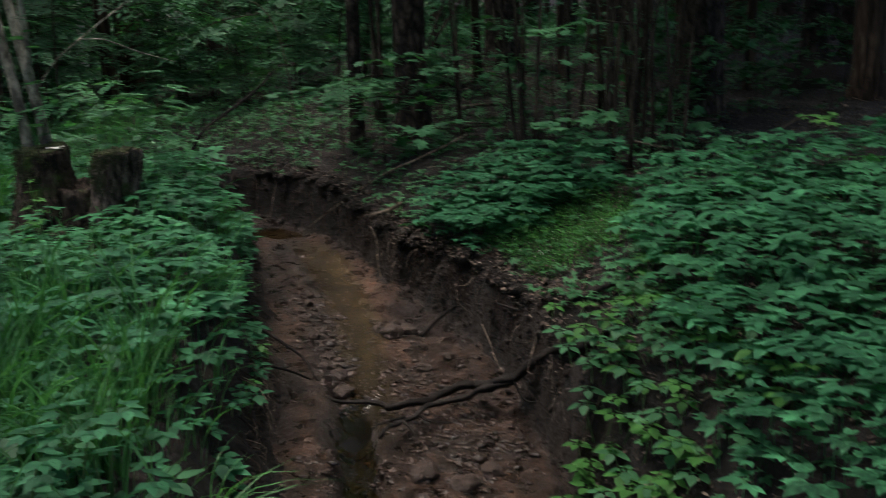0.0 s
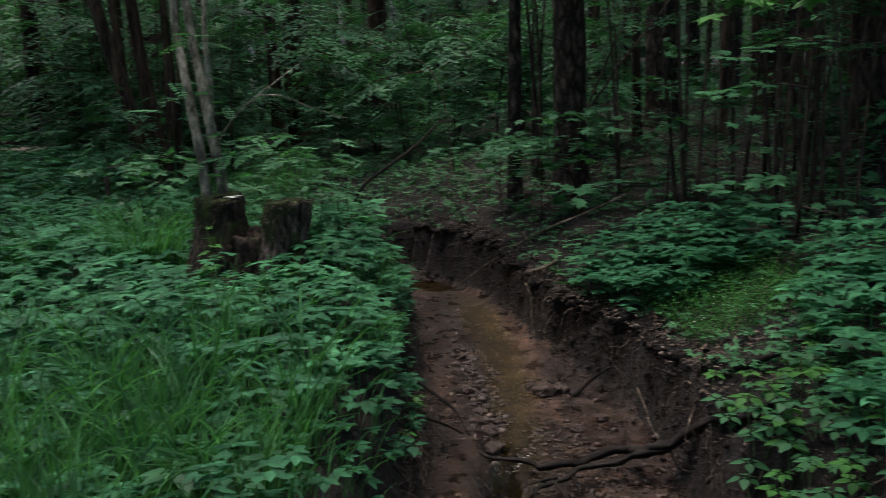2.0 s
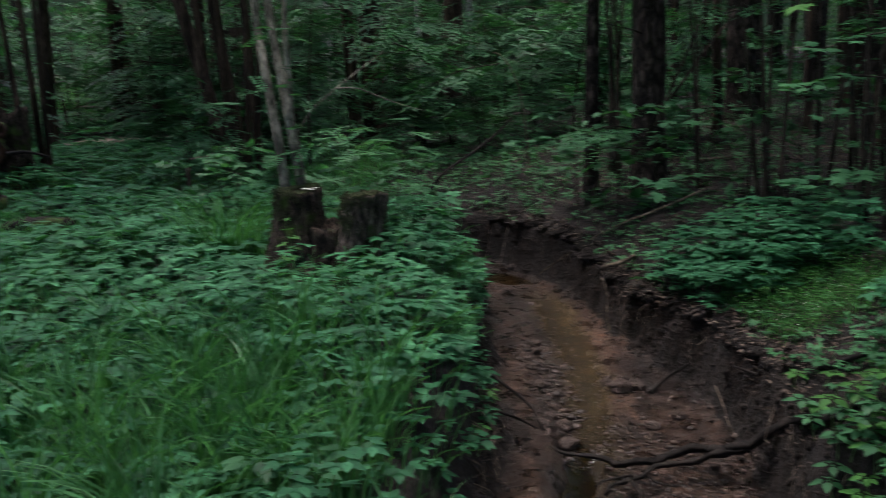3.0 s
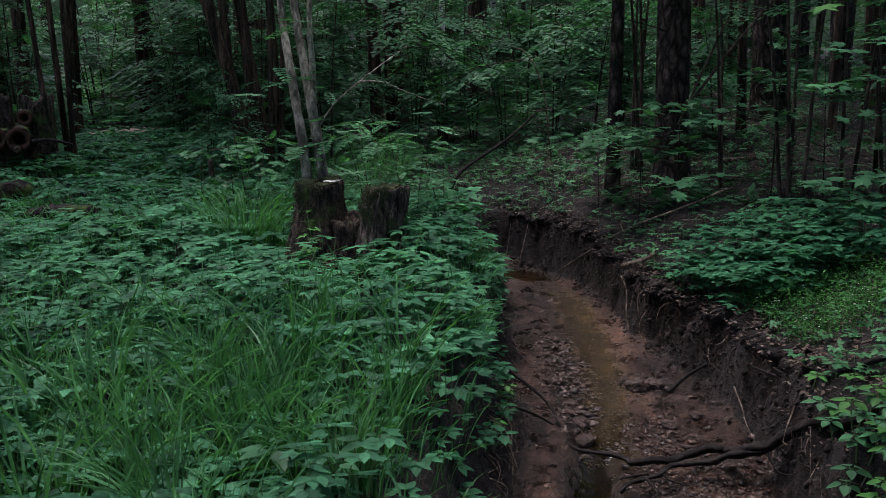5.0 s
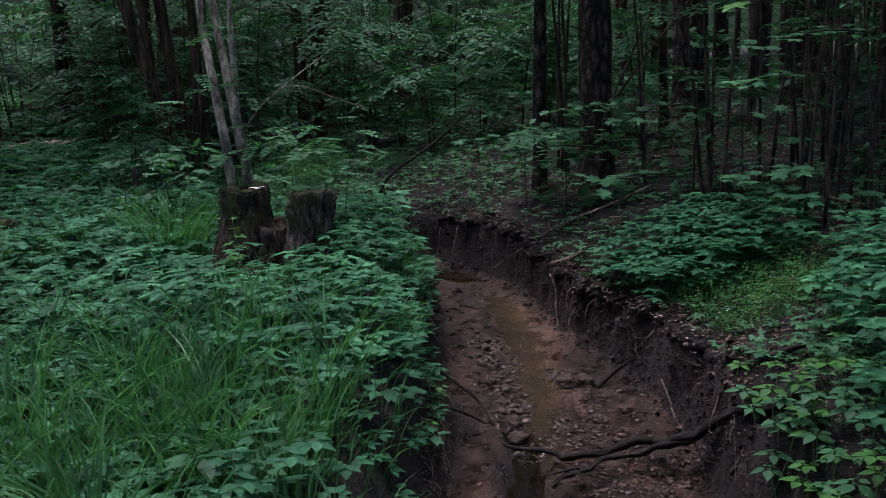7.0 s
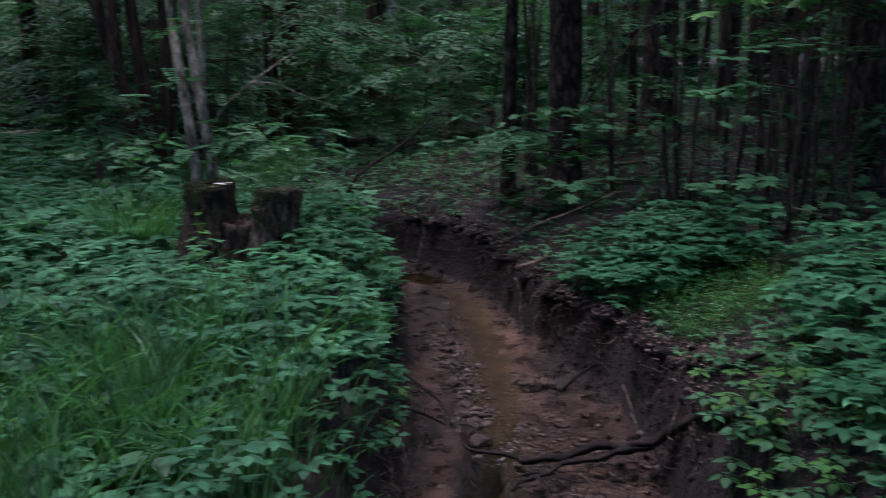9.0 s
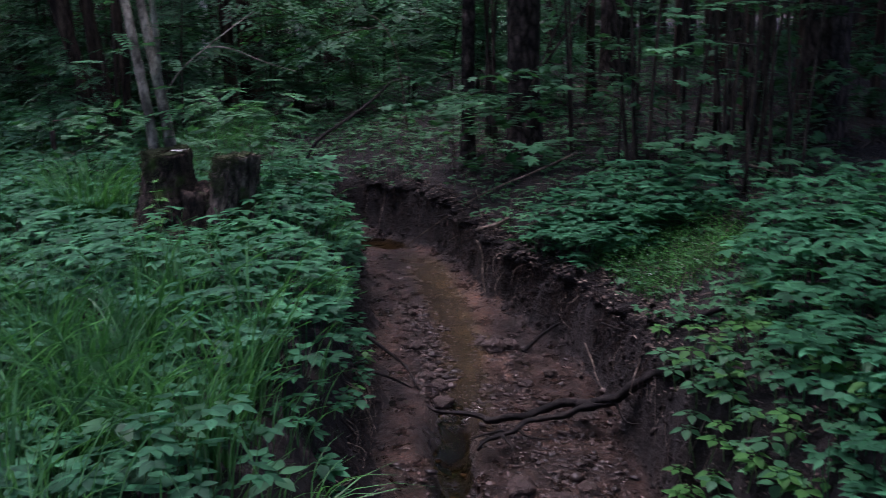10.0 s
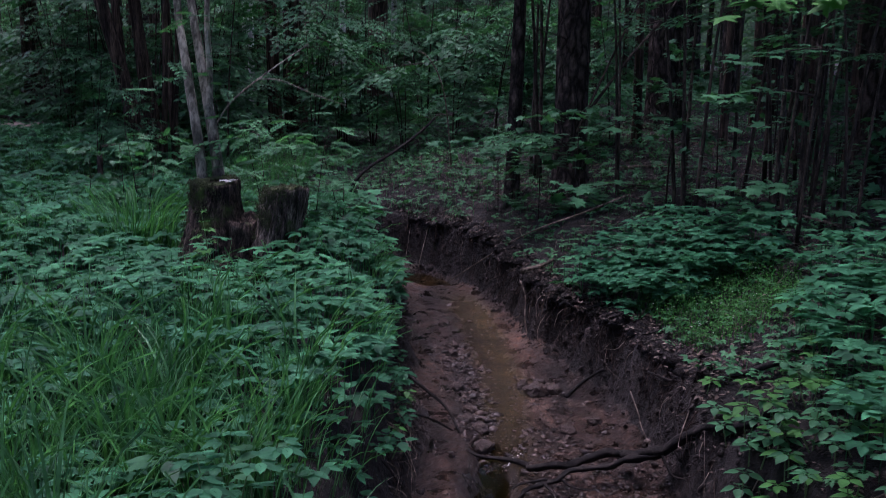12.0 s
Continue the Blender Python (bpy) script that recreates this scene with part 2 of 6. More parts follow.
def ground_material():
    """Forest floor of dark humus and litter; along the brook, wet rust-brown mud (attribute mud)."""
    m, nt, p = material("forest_floor")
    n1, n2, n3 = noise_of(nt, 1.6, 6.0), noise_of(nt, 38.0, 5.0, 0.7), noise_of(nt, 9.0, 6.0, 0.65)
    soil = ramp(nt, n3, [(0.3, (0.005, 0.0035, 0.0028)), (0.55, (0.0145, 0.0094, 0.0068)), (0.75, (0.042, 0.027, 0.019))])
    fleck = ramp(nt, n2, [(0.55, (0.8, 0.8, 0.8)), (0.75, (2.2, 1.9, 1.6))])
    soil = mix(nt, 1.0, soil, fleck, "MULTIPLY")
    mud = ramp(nt, n1, [(0.3, MUD_DARK), (0.5, MUD_MID), (0.7, MUD_LIGHT)])
    grain = ramp(nt, n3, [(0.34, (0.3, 0.28, 0.28)), (0.5, (0.9, 0.9, 0.9)), (0.68, (1.5, 1.42, 1.35))])
    mud = mix(nt, 1.0, mud, grain, "MULTIPLY")
    streak = ramp(nt, noise_of(nt, 9.0, 5.0, 0.6, (1.0, 0.22, 1.0)), [(0.38, (0.45, 0.43, 0.42)), (0.6, (1.25, 1.2, 1.15))])
    mud = mix(nt, 1.0, mud, streak, "MULTIPLY")
    pits = ramp(nt, noise_of(nt, 75.0, 4.0, 0.7), [(0.38, (0.35, 0.35, 0.35)), (0.52, (1.1, 1.1, 1.1)), (0.72, (1.5, 1.45, 1.4))])
    mud = mix(nt, 1.0, mud, pits, "MULTIPLY")
    cells = nt.nodes.new("ShaderNodeTexVoronoi")
    cells.feature = "DISTANCE_TO_EDGE"
    cells.inputs["Scale"].default_value = 24.0
    warp = nt.nodes.new("ShaderNodeTexCoord")
    bent = nt.nodes.new("ShaderNodeMix")
    bent.data_type, bent.blend_type = "RGBA", "ADD"
    bent.inputs[0].default_value = 0.06
    wn2 = nt.nodes.new("ShaderNodeTexNoise")
    wn2.inputs["Scale"].default_value = 22.0
    nt.links.new(warp.outputs["Object"], wn2.inputs["Vector"])
    nt.links.new(warp.outputs["Object"], bent.inputs[6])
    nt.links.new(wn2.outputs["Color"], bent.inputs[7])
    nt.links.new(bent.outputs[2], cells.inputs["Vector"])
    crack = ramp(nt, cells.outputs["Distance"], [(0.0, (0.4, 0.4, 0.4)), (0.12, (1.0, 1.0, 1.0)), (0.4, (1.2, 1.18, 1.15))])
    where = ramp(nt, noise_of(nt, 2.6, 3.0), [(0.42, (0.0, 0.0, 0.0)), (0.6, (0.85, 0.85, 0.85))])
    mud = mix(nt, where, mud, mix(nt, 1.0, mud, crack, "MULTIPLY"))
    b = nt.nodes.new("ShaderNodeAttribute")
    b.attribute_name = "silt"
    olive = mix(nt, 1.0, ramp(nt, n3, [(0.3, (0.5, 0.5, 0.5)), (0.7, (1.35, 1.35, 1.35))]), (0.058, 0.041, 0.017), "MULTIPLY")
    damp = nt.nodes.new("ShaderNodeMath")
    damp.operation = "MULTIPLY"
    damp.inputs[1].default_value = 0.8
    nt.links.new(b.outputs["Fac"], damp.inputs[0])
    mud = mix(nt, damp.outputs[0], mud, olive)
    # dark wet mud in the run, with some shade painted in at the bend
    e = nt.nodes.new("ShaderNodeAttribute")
    e.attribute_name = "sludge_shade"
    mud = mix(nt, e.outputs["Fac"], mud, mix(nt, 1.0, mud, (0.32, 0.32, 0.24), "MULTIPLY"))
    d = nt.nodes.new("ShaderNodeAttribute")
    d.attribute_name = "dry"
    mud = mix(nt, d.outputs["Fac"], mud, mix(nt, 1.0, mud, (2.4, 2.45, 2.5), "MULTIPLY"))
    a = nt.nodes.new("ShaderNodeAttribute")
    a.attribute_name = "mud"
    edge = nt.nodes.new("ShaderNodeMath")
    edge.operation = "ADD"
    nt.links.new(a.outputs["Fac"], edge.inputs[0])
    nt.links.new(n3, edge.inputs[1])
    f = ramp(nt, edge.outputs[0], [(0.85, (0, 0, 0)), (1.0, (1, 1, 1))])
    nt.links.new(mix(nt, f, soil, mud), p.inputs["Base Color"])
    rough = ramp(nt, n3, [(0.34, (0.12, 0.12, 0.12)), (0.62, (0.6, 0.6, 0.6))])
    nt.links.new(mix(nt, f, (0.95, 0.95, 0.95), mix(nt, damp.outputs[0], rough, (0.16, 0.16, 0.16))), p.inputs["Roughness"])
    h = nt.nodes.new("ShaderNodeMath")
    h.operation = "ADD"
    nt.links.new(n2, h.inputs[0])
    nt.links.new(n3, h.inputs[1])
    bump(nt, p, h.outputs[0], 1.0, 0.05)
    return m


def plain_material(name, dark, light, scale=20.0, rough=0.8, strength=0.4, stretch=None):
    m, nt, p = material(name)
    h = noise_of(nt, scale, 5.0, 0.6, stretch)
    nt.links.new(ramp(nt, h, [(0.3, dark), (0.7, light)]), p.inputs["Base Color"])
    p.inputs["Roughness"].default_value = rough
    bump(nt, p, h, strength)
    return m


def litter_material():
    m, nt, p = material("dead_leaves")
    g = nt.nodes.new("ShaderNodeNewGeometry")
    col = ramp(nt, g.outputs["Random Per Island"], [(0.0, (0.02, 0.013, 0.009)), (0.5, (0.055, 0.035, 0.023)), (0.9, (0.1, 0.068, 0.047)), (1.0, (0.2, 0.16, 0.12))])
    nt.links.new(col, p.inputs["Base Color"])
    p.inputs["Roughness"].default_value = 0.75
    return m


def water_material():
    """Clear shallow water: it lets the bed show through and mirrors the wood at a low angle."""
    m, nt, p = material("brook_water")
    t = nt.nodes.new("ShaderNodeBsdfTransparent")
    t.inputs["Color"].default_value = (0.6, 0.52, 0.3, 1)
    g = nt.nodes.new("ShaderNodeBsdfGlossy")
    g.inputs["Roughness"].default_value = 0.04
    b = nt.nodes.new("ShaderNodeBump")
    b.inputs["Strength"].default_value, b.inputs["Distance"].default_value = 0.25, 0.01
    nt.links.new(noise_of(nt, 16.0, 3.0), b.inputs["Height"])
    f = nt.nodes.new("ShaderNodeFresnel")
    f.inputs["IOR"].default_value = 1.33
    for n in (g, f):
        nt.links.new(b.outputs["Normal"], n.inputs["Normal"])
    mx = nt.nodes.new("ShaderNodeMixShader")
    nt.links.new(f.outputs[0], mx.inputs["Fac"])
    nt.links.new(t.outputs[0], mx.inputs[1])
    nt.links.new(g.outputs[0], mx.inputs[2])
    nt.links.new(mx.outputs[0], nt.nodes["Material Output"].inputs["Surface"])
    return m


def clod_material():
    m, nt, p = material("mud_clods")
    g = nt.nodes.new("ShaderNodeNewGeometry")
    h = noise_of(nt, 30.0, 5.0)
    col = ramp(nt, g.outputs["Random Per Island"], [(0.0, (0.014, 0.009, 0.007)), (0.5, (0.036, 0.0215, 0.0155)), (1.0, (0.07, 0.042, 0.03))])
    col = mix(nt, 1.0, col, ramp(nt, h, [(0.3, (0.6, 0.6, 0.6)), (0.7, (1.3, 1.3, 1.3))]), "MULTIPLY")
    nt.links.new(col, p.inputs["Base Color"])
    p.inputs["Roughness"].default_value = 0.5
    bump(nt, p, h, 0.6)
    return m


ELDER = leaf_material("ground_elder_leaf", (0.018, 0.08, 0.04), (0.037, 0.155, 0.078), (0.066, 0.25, 0.126), 0.55, 0.38, gloss=0.14)
BRIGHT = leaf_material("young_leaf", (0.045, 0.15, 0.04), (0.07, 0.215, 0.055), (0.1, 0.27, 0.075), 0.5, 0.3)
GRASS = leaf_material("grass_blade", (0.03, 0.115, 0.042), (0.06, 0.195, 0.07), (0.115, 0.3, 0.13), 0.4, 0.3, gloss=0.22)
SEDGE = leaf_material("sedge_blade", (0.04, 0.15, 0.05), (0.08, 0.245, 0.085), (0.13, 0.34, 0.14), 0.4, 0.35, gloss=0.22)
FINE = leaf_material("chickweed_leaf", (0.022, 0.09, 0.022), (0.042, 0.15, 0.038), (0.07, 0.22, 0.06), 0.55, 0.3)
MAPLE = leaf_material("maple_leaf", (0.022, 0.084, 0.042), (0.038, 0.135, 0.064), (0.066, 0.195, 0.096), 0.46, 0.3, gloss=0.14)
ROWAN = leaf_material("rowan_leaf", (0.034, 0.118, 0.058), (0.057, 0.183, 0.086), (0.09, 0.258, 0.124), 0.48, 0.3, gloss=0.14)
HAZEL = leaf_material("hazel_leaf", (0.021, 0.082, 0.042), (0.038, 0.136, 0.066), (0.07, 0.205, 0.104), 0.46, 0.32, gloss=0.14)
CANOPY = leaf_material("canopy_leaf", (0.022, 0.075, 0.026), (0.038, 0.12, 0.04), (0.07, 0.18, 0.062), 0.5, 0.35)
DARK_BARK = bark_material("dark_bark", (0.016, 0.0105, 0.008), (0.1, 0.068, 0.047))
PINE_BARK = plated_bark_material("pine_bark", (0.008, 0.0066, 0.006), (0.04, 0.032, 0.027), (0.12, 0.095, 0.08))
ROWAN_BARK = bark_material("rowan_bark", (0.1, 0.092, 0.075), (0.36, 0.33, 0.27), 9.0, (1, 1, 0.35), 0, 0.3)
GREY_BARK = bark_material("grey_bark", (0.05, 0.044, 0.034), (0.185, 0.163, 0.125), 9.0, (1, 1, 0.35), 0, 0.3)
TWIG_BARK = bark_material("twig_bark", (0.02, 0.0155, 0.012), (0.085, 0.066, 0.05), 12.0, (1, 1, 0.3), 0, 0.3)
BIRCH_BARK = birch_material()
WET_WOOD = bark_material("wet_black_wood", (0.006, 0.005, 0.0048), (0.026, 0.021, 0.018), 16.0, (1, 1, 1), 0, 0.5)
PALE_WOOD = bark_material("bleached_wood", (0.08, 0.062, 0.045), (0.25, 0.2, 0.155), 12.0, (1, 1, 1), 0, 0.3)
ROOT_SKIN = bark_material("root_skin", (0.01, 0.007, 0.006), (0.055, 0.036, 0.026), 14.0, (1, 1, 1), 0, 0.3)
STUMP_WOOD = bark_material("rotten_stump_wood", (0.01, 0.0078, 0.0064), (0.115, 0.084, 0.065), 26.0, (1, 1, 0.3), 0.35, 1.0)
SPLIT_WOOD = bark_material("weathered_split_wood", (0.016, 0.012, 0.01), (0.23, 0.18, 0.15), 24.0, (1.2, 1.2, 0.22), 0.35, 1.0)
MOSSY_LOG = bark_material("mossy_log_bark", (0.003, 0.0026, 0.0022), (0.02, 0.015, 0.012), 18.0, (1, 1, 1), 0.42, 0.9)
MOSS = plain_material("moss", (0.014, 0.022, 0.006), (0.05, 0.066, 0.018), 35.0, 0.95, 0.8)
CUT_WOOD = plain_material("rotting_cut_wood", (0.008, 0.004, 0.0025), (0.085, 0.036, 0.018), 16.0, 0.9)
FLOOR = ground_material()
LITTER = litter_material()
WATER = water_material()
CLOD = clod_material()
SOIL = plain_material("crumbling_soil", (0.004, 0.0027, 0.0021), (0.02, 0.0122, 0.0088), 40.0, 0.95, 0.8)
PETAL = plain_material("white_petal", (0.6, 0.6, 0.55), (0.8, 0.8, 0.76), 30.0, 0.6, 0.1)
STALK = plain_material("green_stalk", (0.05, 0.1, 0.025), (0.09, 0.16, 0.05), 20.0, 0.6, 0.1)

# ---- the brook's line in the plan: x, y, half width ----
BROOK = bend([(0.56, -8, 0.68), (0.61, -3, 0.69), (0.65, 0, 0.7), (0.665, 3, 0.705), (0.74, 4.5, 0.67), (0.77, 5.2, 0.65), (0.68, 5.9, 0.59),
              (0.6, 6.4, 0.5), (0.52, 7, 0.43), (0.4, 8, 0.36), (0.1, 8.65, 0.33), (-0.6, 9.05, 0.33), (-1.6, 9.3, 0.34), (-4, 9.9, 0.36), (-8, 11.5, 0.38), (-13, 16, 0.4)], 700)


def brook_at(x, y):
    """For arrays: the distance outside the bed's edge (negative in the bed), the side (1: far and right bank), and the line's own x, y."""
    x, y = np.asarray(x, dtype=float), np.asarray(y, dtype=float)
    flat = np.stack([x.ravel(), y.ravel()], 1)
    a = np.empty(len(flat)); side = np.empty(len(flat)); cy = np.empty(len(flat)); cx = np.empty(len(flat)); lat = np.empty(len(flat))
    tang = np.gradient(BROOK[:, :2], axis=0)
    for i in range(0, len(flat), 4000):
        q = flat[i:i + 4000]
        d = q[:, None] - BROOK[None, :, :2]
        dd = (d ** 2).sum(2)
        k = dd.argmin(1)
        dk = d[np.arange(len(q)), k]
        cr = tang[k, 0] * dk[:, 1] - tang[k, 1] * dk[:, 0]
        dist = np.sqrt(dd[np.arange(len(q)), k])
        a[i:i + 4000] = dist - BROOK[k, 2]
        side[i:i + 4000] = np.where(cr < 0, 1, -1)
        lat[i:i + 4000] = np.where(cr < 0, 1, -1) * dist
        cx[i:i + 4000], cy[i:i + 4000] = BROOK[k, 0], BROOK[k, 1]
    return [v.reshape(x.shape) for v in (a, side, cx, cy, lat)]


def step(v, lo, hi):
    w = np.clip((v - lo) / (hi - lo), 0, 1)
    return w * w * (3 - 2 * w)


def RUN(y):
    """Where the water runs in the bed: its x at each y."""
    return np.interp(y, [2.0, 3.5, 4.5, 5.1, 6.0, 7.0, 7.9, 8.4], [0.42, 0.45, 0.47, 0.54, 0.62, 0.6, 0.5, 0.3])


def terrain(x, y):
    """Height of the ground and how muddy it is, for arrays."""
    x, y = np.asarray(x, dtype=float), np.asarray(y, dtype=float)
    a, side, cx, cy, lat = brook_at(x, y)
    a = a + 0.035 * wave(2.4 * x, 2.6 * y, 15) + 0.04 * wave(5 * x, 5 * y, 3) + 0.02 * wave(15 * x, 15 * y, 5) + 0.008 * wave(43 * x, 39 * y, 6)
    bed = -0.62 + 0.04 * np.clip(cy - 6, -3, 3.2)
    # in the bed: a shallow run of water, dug deeper near the camera, and mud banks
    run = RUN(y) + 0.03 * wave(5 * x, 6 * y, 13) + 0.022 * wave(3 * x, 15 * y, 33)
    groove = np.exp(-((x - run) / (0.095 + 0.08 * step(y, 4.8, 5.6))) ** 4) * (0.022 + 0.17 * step(-y - 0.12 * wave(9 * x, 2 * y, 29), -5.5, -4.6)) * step(8.6 - y, 0.0, 0.6)
    groove = groove + 0.075 * np.exp(-((x - 0.25 - 0.5 * (8.6 - y)) / 0.4) ** 4 - ((y - 8.6) / 0.26) ** 4)
    groove = groove + 0.07 * np.exp(-((x - 1.37 - 0.03 * wave(2 * x, 5 * y, 23)) / 0.05) ** 2) * step(4.75 - y, 0.0, 0.3)
    groove = groove - 0.045 * step(run - 0.1 - x, 0.0, 0.06) * step(5.7 - y, 0.0, 0.6)
    crust = np.clip(wave(1.7 * x + 0.4, 1.3 * y, 11) - 0.1, 0, 1) * 0.7 + np.exp(-((x - run + 0.2) / 0.11) ** 2) * step(y, 4.9, 5.3) * step(7.2 - y, 0, 0.4)
    crust = crust + 0.75 * step(x - run, 0.14, 0.3) * step(5.6 - y, 0.0, 0.5) * np.clip(0.6 + wave(3.1 * x, 3.7 * y, 35), 0, 1)
    relief = 0.02 * wave(4 * x, 3 * y, 1) + (0.006 + 0.014 * crust) * wave(14 * x, 11 * y, 2) + (0.003 + 0.012 * crust) * np.abs(wave(33 * x, 29 * y, 4)) + 0.004 * wave(61 * x, 57 * y, 5)
    relief = relief * (1 - 0.75 * np.exp(-((x - run) / 0.12) ** 2))
    low = bed - groove + relief + 0.04 * step(a, -0.12, 0.02) * (side > 0)
    far = step(-cx, 3.0, 7.0)
    # right and far bank: a cut about 0.4 high, then a slope up to the wood
    amp = 0.18 + 0.42 * step(cx + 0.55 * (x - cx), -1.2, 1.4)
    lip = -0.2 + 0.1 * step(cy, 7.2, 9.0)
    right = lip + amp * (1 - np.exp(-np.clip(a - 0.1, 0, 60) / 1.2)) + 0.03 * wave(1.9 * x, 1.9 * y, 8) * step(a, 0.1, 0.8)
    # left bank: level ground
    left = -0.05 + 0.05 * step(a, 0.05, 0.6) + 0.004 * np.clip(y, 0, 40) + 0.03 * wave(1.3 * x, 1.4 * y, 6) * step(a, 0.2, 1.0)
    top = np.where(side > 0, right, left)
    top = top + 0.012 * wave(7 * x, 7 * y, 9)
    near = step(-cy, -4.15, -3.4)
    rise = np.where(side > 0, step(a, -0.02, 0.11 + 0.36 * near), step(a + 0.05 * wave(0.5 * x, 3.7 * y, 21), -0.05, 0.3))
    z = low * (1 - rise) + top * rise
    z = z * (1 - far) + (0.08 + 0.03 * wave(x, y, 2)) * far
    # a washed-out hollow where the fallen branch leans on the bank
    z = z - 0.15 * np.exp(-((x - 1.54) / 0.13) ** 2 - ((y - 4.36) / 0.17) ** 2)
    mud = np.where(side > 0, 1 - step(a, -0.10, 0.05), 1 - step(a, -0.1, 0.0)) * (1 - far)
    return z, mud


def ground_z(x, y):
    return terrain(np.atleast_1d(x), np.atleast_1d(y))[0]


def gz(x, y):
    return float(ground_z(x, y)[0])


def spaced(fine_lo, fine_hi, pitch, lo, hi, grow=1.13):
    """Grid lines: even between fine_lo and fine_hi, wider and wider outside."""
    mid = list(np.arange(fine_lo, fine_hi + 1e-6, pitch))
    out, s = [], pitch
    v = mid[-1]
    while v < hi:
        s *= grow
        v += s
        out.append(v)
    pre, s, v = [], pitch, mid[0]
    while v > lo:
        s *= grow
        v -= s
        pre.append(v)
    return np.array(pre[::-1] + mid + out)


def build_ground():
    xs = spaced(-0.7, 2.4, 0.022, -150, 150)
    ys = spaced(2.2, 9.8, 0.028, -120, 260)
    gx, gy = np.meshgrid(xs, ys)
    z, mud = terrain(gx, gy)
    s = Soup()
    nx, ny = len(xs), len(ys)
    i, j = np.meshgrid(np.arange(nx - 1), np.arange(ny - 1))
    k = (j * nx + i).ravel()
    s.add(np.stack([gx.ravel(), gy.ravel(), z.ravel()], 1), [np.stack([k, k + 1, k + nx + 1, k + nx], 1)])
    ob = part("ground", s, FLOOR, smooth=True)
    silt = np.exp(-((gx - RUN(gy) - 0.07 - 0.02 * wave(6 * gx, 7 * gy, 17)) / 0.15) ** 4) * step(gy, 4.2, 5.0) * step(8.4 - gy, 0.0, 0.8)
    at = ob.data.attributes.new("silt", "FLOAT", "POINT")
    at.data.foreach_set("value", silt.ravel().astype(np.float32))
    sludge_shade = np.exp(-((gx - RUN(gy) - 0.02 * wave(7 * gx, 5 * gy, 19)) / 0.1) ** 4) * step(5.4 - gy, 0.0, 0.5)
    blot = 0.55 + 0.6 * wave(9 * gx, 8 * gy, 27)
    # the bend's blot (0.25, 8.55) mixes wet mud with the far bank's shade
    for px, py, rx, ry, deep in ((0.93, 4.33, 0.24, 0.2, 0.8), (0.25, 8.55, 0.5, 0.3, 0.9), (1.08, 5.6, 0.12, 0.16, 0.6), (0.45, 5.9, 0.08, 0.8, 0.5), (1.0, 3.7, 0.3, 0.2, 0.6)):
        sludge_shade = np.maximum(sludge_shade, deep * np.clip(blot + 0.35, 0, 1) * np.exp(-((gx - px) / rx) ** 4 - ((gy - py) / ry) ** 4))
    at = ob.data.attributes.new("sludge_shade", "FLOAT", "POINT")
    at.data.foreach_set("value", sludge_shade.ravel().astype(np.float32))
    dry = np.exp(-((gx - RUN(gy) - 0.24 - 0.05 * wave(3 * gx, 4 * gy, 18)) / 0.13) ** 2) * step(gy, 4.9, 6.2) * step(8.6 - gy, 0.0, 0.8)
    at = ob.data.attributes.new("dry", "FLOAT", "POINT")
    at.data.foreach_set("value", dry.ravel().astype(np.float32))
    at = ob.data.attributes.new("mud", "FLOAT", "POINT")
    at.data.foreach_set("value", mud.ravel().astype(np.float32))
    return tagged(ob, "dark forest floor cut by a rust-brown muddy brook bed", "ground", kind="structure")


build_ground()


def build_water():
    s = Soup()
    line = BROOK[(BROOK[:, 1] > -6) & (BROOK[:, 0] > -3.5)][::4]
    tang = np.gradient(line[:, :2], axis=0)
    tang /= np.linalg.norm(tang, axis=1)[:, None]
    nor = np.stack([tang[:, 1], -tang[:, 0]], 1)
    cols = np.linspace(-0.9, 0.9, 9)
    v = []
    for p, n in zip(line, nor):
        z = -0.62 + 0.04 * np.clip(p[1] - 6, -3, 3.2) - 0.045 - 0.055 * step(5.6 - p[1], 0.0, 0.8)
        for c in cols:
            q = p[:2] + n * c * p[2]
            v.append((q[0], q[1], z))
    m = len(cols)
    i, j = np.meshgrid(np.arange(m - 1), np.arange(len(line) - 1))
    k = (j * m + i).ravel()
    s.add(v, [np.stack([k, k + 1, k + m + 1, k + m], 1)])
    ob = part("brook_water", s, WATER, smooth=True)
    return tagged(ob, "shallow clear brown water trickling through the mud", "water", kind="structure")


build_water()


# ---- leaf shapes, each lying along +y from its base, one unit long ----
def leaflet(width=0.54, fold=0.05, droop=0.06):
    """A pointed ovate leaf blade, widest below its middle, with a folded midrib."""
    rows = [(0.0, 0.03), (0.1, 0.58), (0.3, 1.0), (0.55, 0.84), (0.8, 0.42)]
    v = []
    for t, w in rows:
        h = -droop * t * t
        v += [(-w * width / 2, t, h + fold * w * 0.4), (0, t, h - fold * 0.3), (w * width / 2, t, h + fold * w * 0.4)]
    v.append((0, 1.0, -droop * 1.2))
    q = [[3 * i, 3 * i + 1, 3 * i + 4, 3 * i + 3] for i in range(4)] + [[3 * i + 1, 3 * i + 2, 3 * i + 5, 3 * i + 4] for i in range(4)]
    t = [[12, 13, 15], [13, 14, 15]]
    return np.array(v, dtype=np.float32), [np.array(q), np.array(t)]


def leaflet_small(width=0.58, fold=0.05, droop=0.06):
    """A simple ovate blade of two halves folded along the midrib."""
    w = width / 2
    v = [(0, 0, 0), (-w * 0.85, 0.24, fold), (-w * 0.8, 0.62, fold - droop * 0.4), (0, 1, -droop), (w * 0.8, 0.62, fold - droop * 0.4), (w * 0.85, 0.24, fold)]
